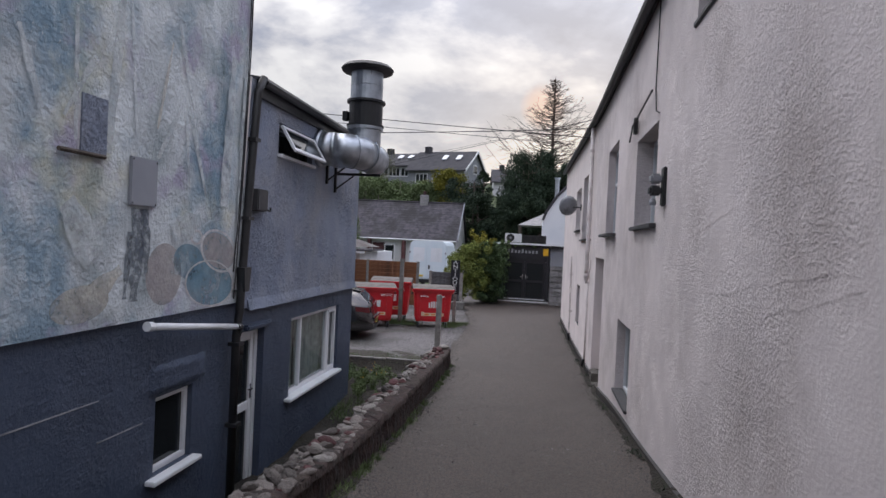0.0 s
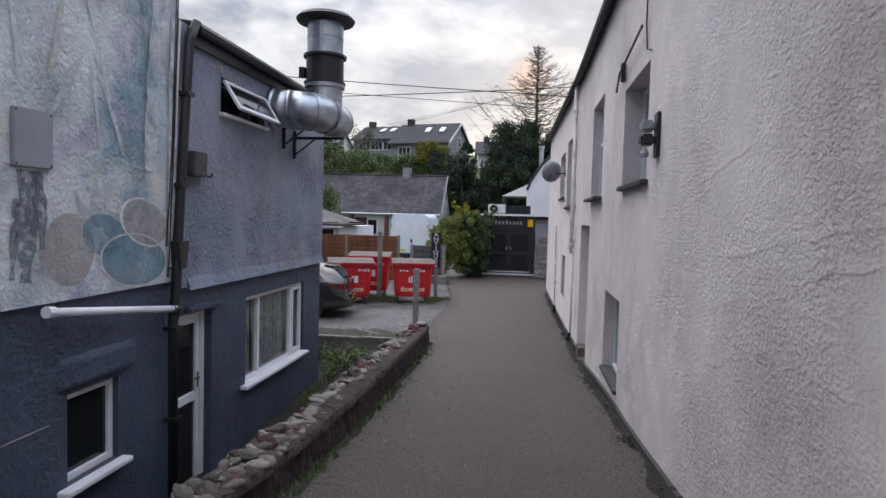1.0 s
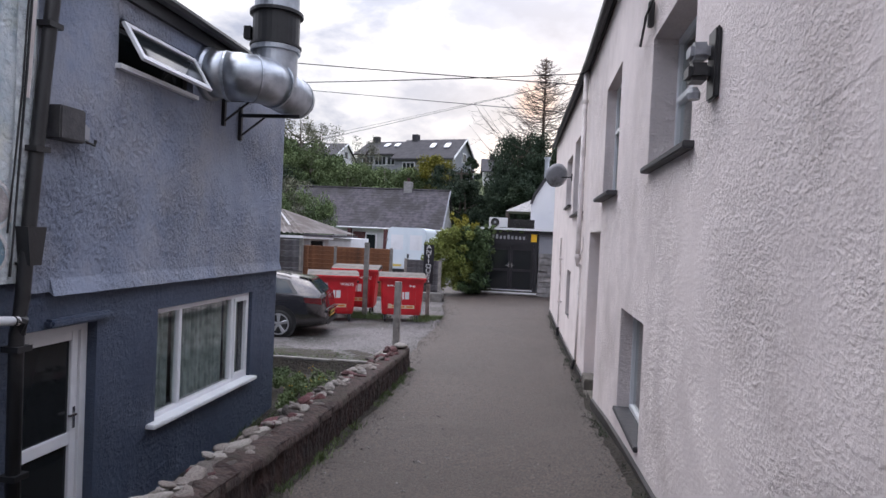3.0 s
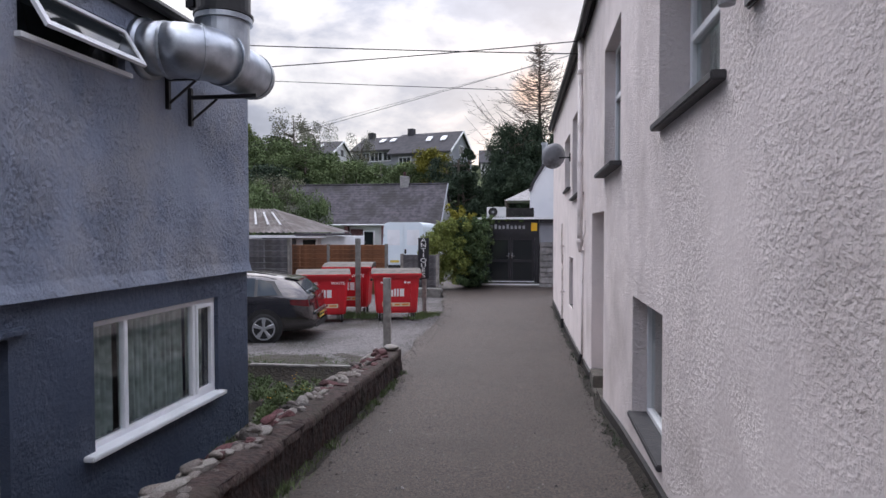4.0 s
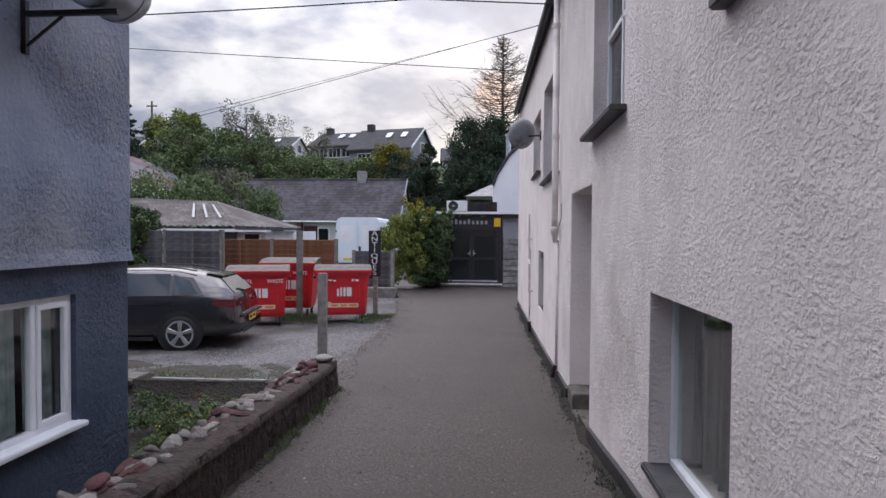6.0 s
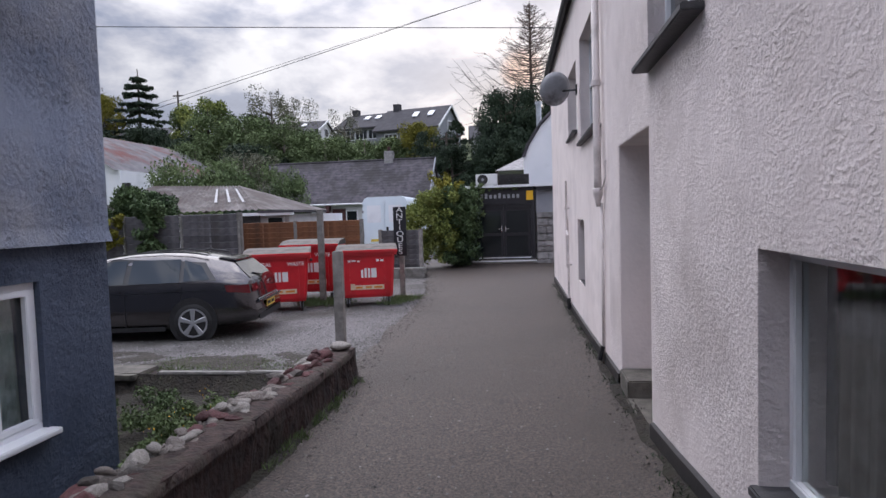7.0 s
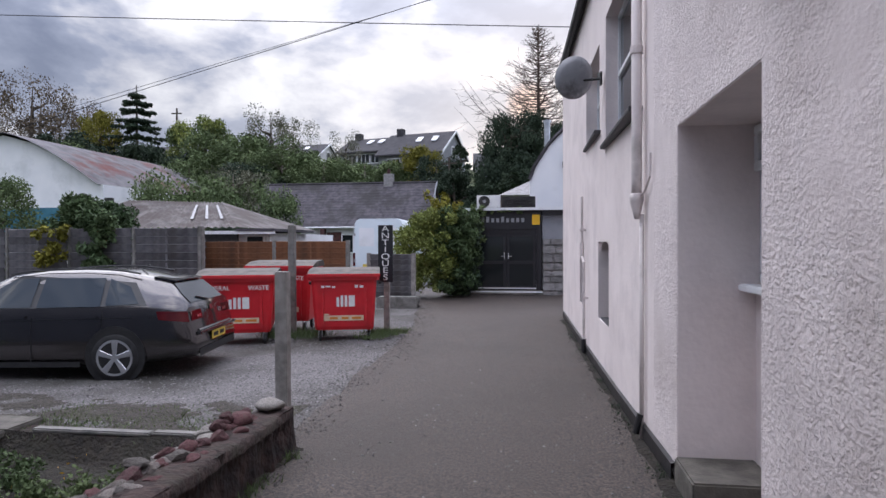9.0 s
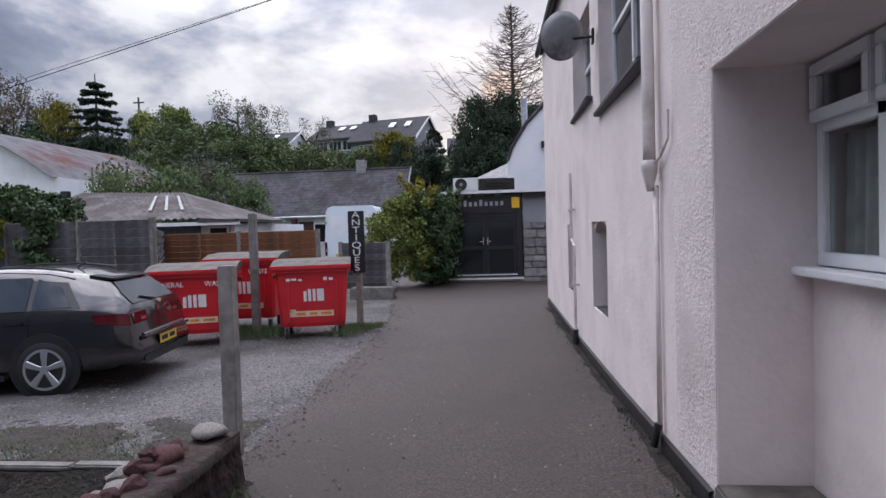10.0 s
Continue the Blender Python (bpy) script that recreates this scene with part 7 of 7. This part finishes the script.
foliage("yellow_shoots", "yellow tips standing above the hedge", "hedge", cl, 40, 0.06, "leaf_yellow", 6, 1.6)
cl = [(rg.uniform(-1.25, -0.9), 25.62 + rg.uniform(-0.05, 0.05), rg.uniform(1.5, 2.5), 0.10) for _ in range(26)] + [(rg.uniform(-0.9, 0.2), 25.65, rg.uniform(2.32, 2.45), 0.05) for _ in range(12)]
foliage("ivy_trail", "ivy creeping over the corner of the shop front", "ivy", cl, 40, 0.045, "leaf_mid", 7)
cl = [(rg.uniform(-8.4, -7.85), 18.58 + rg.uniform(-0.12, 0.1), rg.uniform(0.1, 2.0), 0.15) for _ in range(46)] + [(-9.0 + rg.uniform(-1, 1) * w, 19.5 + rg.uniform(-0.6, 0.8), 2.36 - 0.75 * w * w - 0.3 * rg.random(), 0.17) for w in [rg.random() * 1.15 for _ in range(120)]]
foliage("fence_ivy", "green ivy tumbling over the grey fence", "ivy", cl, 130, 0.042, "leaf_ivy", 8)
cl = [(rg.uniform(-9.4, -8.75), 18.45 + rg.uniform(-0.1, 0.1), rg.uniform(1.0, 1.75), 0.10) for _ in range(20)]
foliage("fence_creeper", "light green creeper on the grey fence", "ivy", cl, 40, 0.05, "leaf_yellow", 9)


def tuft(clumps, mat, seed, label):
    """Blades of grass: thin upright faces."""
    r = np.random.RandomState(seed)
    v, f = [], []
    for x, y, z, n, h, s in clumps:
        for _ in range(n):
            px, py = x + r.normal() * s, y + r.normal() * s
            a = r.uniform(0, math.tau)
            lean = r.normal(size=2) * 0.45 * h
            hh = h * r.uniform(0.5, 1.2)
            w = 0.006 + 0.05 * h * 0.1
            i = len(v)
            v += [(px - w * math.cos(a), py - w * math.sin(a), z), (px + w * math.cos(a), py + w * math.sin(a), z), (px + lean[0], py + lean[1], z + hh)]
            f.append((i, i + 1, i + 2))
    me = bpy.data.meshes.new("grass")
    me.from_pydata(v, [], f)
    me.materials.append(M[mat])
    return tagged(new("grass", me), label, "grass", kind="stuff")


rg = random.Random(33)
tuft([(rg.uniform(-4.4, -2.2), rg.uniform(12.5, 13.3), -0.345, 45, 0.04, 0.15) for _ in range(40)], "leaf_mid", 1, "rough grass along the concrete kerb")
tuft([(rg.uniform(-2.7, -1.9), rg.uniform(18.0, 18.9), -0.29, 90, 0.10, 0.10) for _ in range(16)] + [(rg.uniform(-4.2, -3.4), rg.uniform(17.9, 18.4), -0.29, 90, 0.13, 0.12) for _ in range(14)], "leaf_mid", 2, "grass tufts under the bins")
tuft([(rg.uniform(-3.0, -1.9), rg.uniform(8.8, 12.1), ground_z(-3, 11) + 0.03, 60, 0.13, 0.12) for _ in range(34)], "leaf_mid", 3, "weeds in the sunken bed")
tuft([(low_wall_x(yy) + rg.uniform(0.0, 0.06), yy, lane_z(-1.2, yy), 26, 0.07, 0.04) for yy in [rg.uniform(1.5, 11.8) for _ in range(70)]], "leaf_mid", 4, "weeds at the foot of the low wall")
tuft([(right_x(yy) - rg.uniform(0.02, 0.10), yy, lane_z(1.35, yy) + 0.02, 14, 0.03, 0.05) for yy in [rg.uniform(1.5, 20) for _ in range(60)]], "leaf_dark", 5, "moss and weeds at the foot of the white wall")
cl = [(-2.95 + rg.gauss(0, 0.32), 10.9 + rg.gauss(0, 0.45), ground_z(-3, 11) + rg.uniform(0.16, 0.36), rg.uniform(0.06, 0.13)) for _ in range(46)]
cl += [(rg.uniform(-5.2, -3.4), rg.uniform(10.5, 12.0), ground_z(-3, 11) + rg.uniform(0.15, 0.30), rg.uniform(0.06, 0.13)) for _ in range(34)]
foliage("garden_weeds", "leafy green weeds in the sunken bed", "weeds", cl, 120, 0.019, "leaf_mid", 10)
foliage("yellow_flowers", "small yellow flowers among the weeds", "flowers", [(x, y, z + 0.12, 0.12) for x, y, z, _ in cl[:7]], 6, 0.011, "yellow", 12)


# ---- loose gravel, grit and litter ----
def grit(name, label, places, mat):
    """Little pebbles as one mesh: x, y, z, size."""
    r = np.random.RandomState(9)
    v, f = [], []
    base = np.array([(1, 0, 0), (0, 1, 0), (-1, 0, 0), (0, -1, 0), (0, 0, 0.7), (0, 0, -0.4)], float)
    for x, y, z, s in places:
        i = len(v)
        q = base * s * r.uniform(0.6, 1.4, (6, 3))
        a = r.uniform(0, math.tau)
        c, sn = math.cos(a), math.sin(a)
        v += [(x + p[0] * c - p[1] * sn, y + p[0] * sn + p[1] * c, z + p[2]) for p in q]
        f += [(i + a0, i + b0, i + c0) for a0, b0, c0 in ((0, 1, 4), (1, 2, 4), (2, 3, 4), (3, 0, 4), (1, 0, 5), (2, 1, 5), (3, 2, 5), (0, 3, 5))]
    me = bpy.data.meshes.new(name)
    me.from_pydata(v, [], f)
    me.materials.append(M[mat])
    return tagged(new(name, me), label, "gravel", kind="stuff")


M["pebble"] = surf("pale_pebbles", (0.11, 0.105, 0.105), (0.22, 0.21, 0.21), 20, 0.9, 0, island=0.6)
M["pebble_dark"] = surf("dark_grit", (0.07, 0.065, 0.06), (0.14, 0.13, 0.12), 20, 0.9, 0, island=0.5)
rg = random.Random(44)
pl = []
while len(pl) < 9000:
    x, y = -1.5 - 4.5 * rg.random() ** 1.3, 12.6 + 8.5 * rg.random() ** 1.2
    if noise.noise(Vector((x * 0.7, y * 0.7, 4))) > -0.25:
        pl.append((x, y, yard_z(x, y), rg.uniform(0.006, 0.018)))
grit("loose_gravel", "loose pale gravel scattered over the yard", pl, "pebble")
pl = [(lane_edge(yy) + rg.gauss(0.05, 0.16), yy, lane_z(-1.5, yy) + 0.003, rg.uniform(0.006, 0.02)) for yy in [rg.uniform(12.0, 24) for _ in range(900)]]
pl += [(low_wall_x(yy) + abs(rg.gauss(0, 0.12)) + 0.02, yy, lane_z(-1.1, yy), rg.uniform(0.005, 0.02)) for yy in [rg.uniform(1.0, 12) for _ in range(900)]]
pl += [(right_x(yy) - abs(rg.gauss(0, 0.10)) - 0.02, yy, lane_z(right_x(yy) - 0.1, yy), rg.uniform(0.005, 0.016)) for yy in [rg.uniform(1.0, 20) for _ in range(1100)]]
grit("lane_grit", "dark grit and crumbs along the lane edges", pl, "pebble_dark")
pl = [(rg.uniform(-1.15, 1.2), yy, 0, 0.002 + 0.012 * rg.random() ** 5) for yy in [rg.uniform(1.5, 18) for _ in range(5200)]]
pl += [(-0.55 + rg.gauss(0, 0.45), yy, 0, rg.uniform(0.010, 0.022)) for yy in [rg.uniform(5.0, 14) for _ in range(26)]]
grit("lane_crumbs", "pale crumbs of stone strewn on the tarmac", [(x, y, lane_z(x, y) + 0.004, s) for x, y, _, s in pl], "pebble")


# ---- overhead wires and poles ----
def wire(points, sag, r=0.012, n=18):
    a, b = Vector(points[0]), Vector(points[1])
    w = thing("overhead_wire", "thin black overhead cable crossing the lane", "cable", group="overhead cables")
    part("cable", tube([a.lerp(b, k / n) - Vector((0, 0, 4 * sag * (k / n) * (1 - k / n))) for k in range(n + 1)], r, 5), M["wire"], w)


wire(((3.2, 20.0, 5.62), (-26.0, 20.0, 7.85)), 0.05, 0.010)
wire(((1.32, 12.5, 4.68), (-16.0, 12.7, 6.2)), 0.10, 0.009)
wire(((1.32, 12.5, 4.88), (-18.0, 12.6, 4.9)), 0.25, 0.009)
wire(((3.4, 17.0, 6.40), (-13.0, 17.2, 2.40)), 0.0, 0.006)
wire(((3.4, 17.2, 6.42), (-13.0, 17.4, 2.64)), 0.0, 0.004)


def pole(x, y, z0, z1, label):
    t = thing("utility_pole", label, "pole")
    part("shaft", tube([(x, y, z0), (x, y, z1)], [0.12, 0.08], 8), M["bark"], t)
    part("crossarm", boxes((x - 0.5, x + 0.5, y - 0.05, y + 0.05, z1 - 0.5, z1 - 0.4)), M["bark"], t)
    return t


pole(-5.3, 51.5, 0.0, 7.6, "thin telegraph pole beside the cottage")
pole(-31.5, 60.0, 2.5, 13.8, "telegraph pole above the wooded hill")
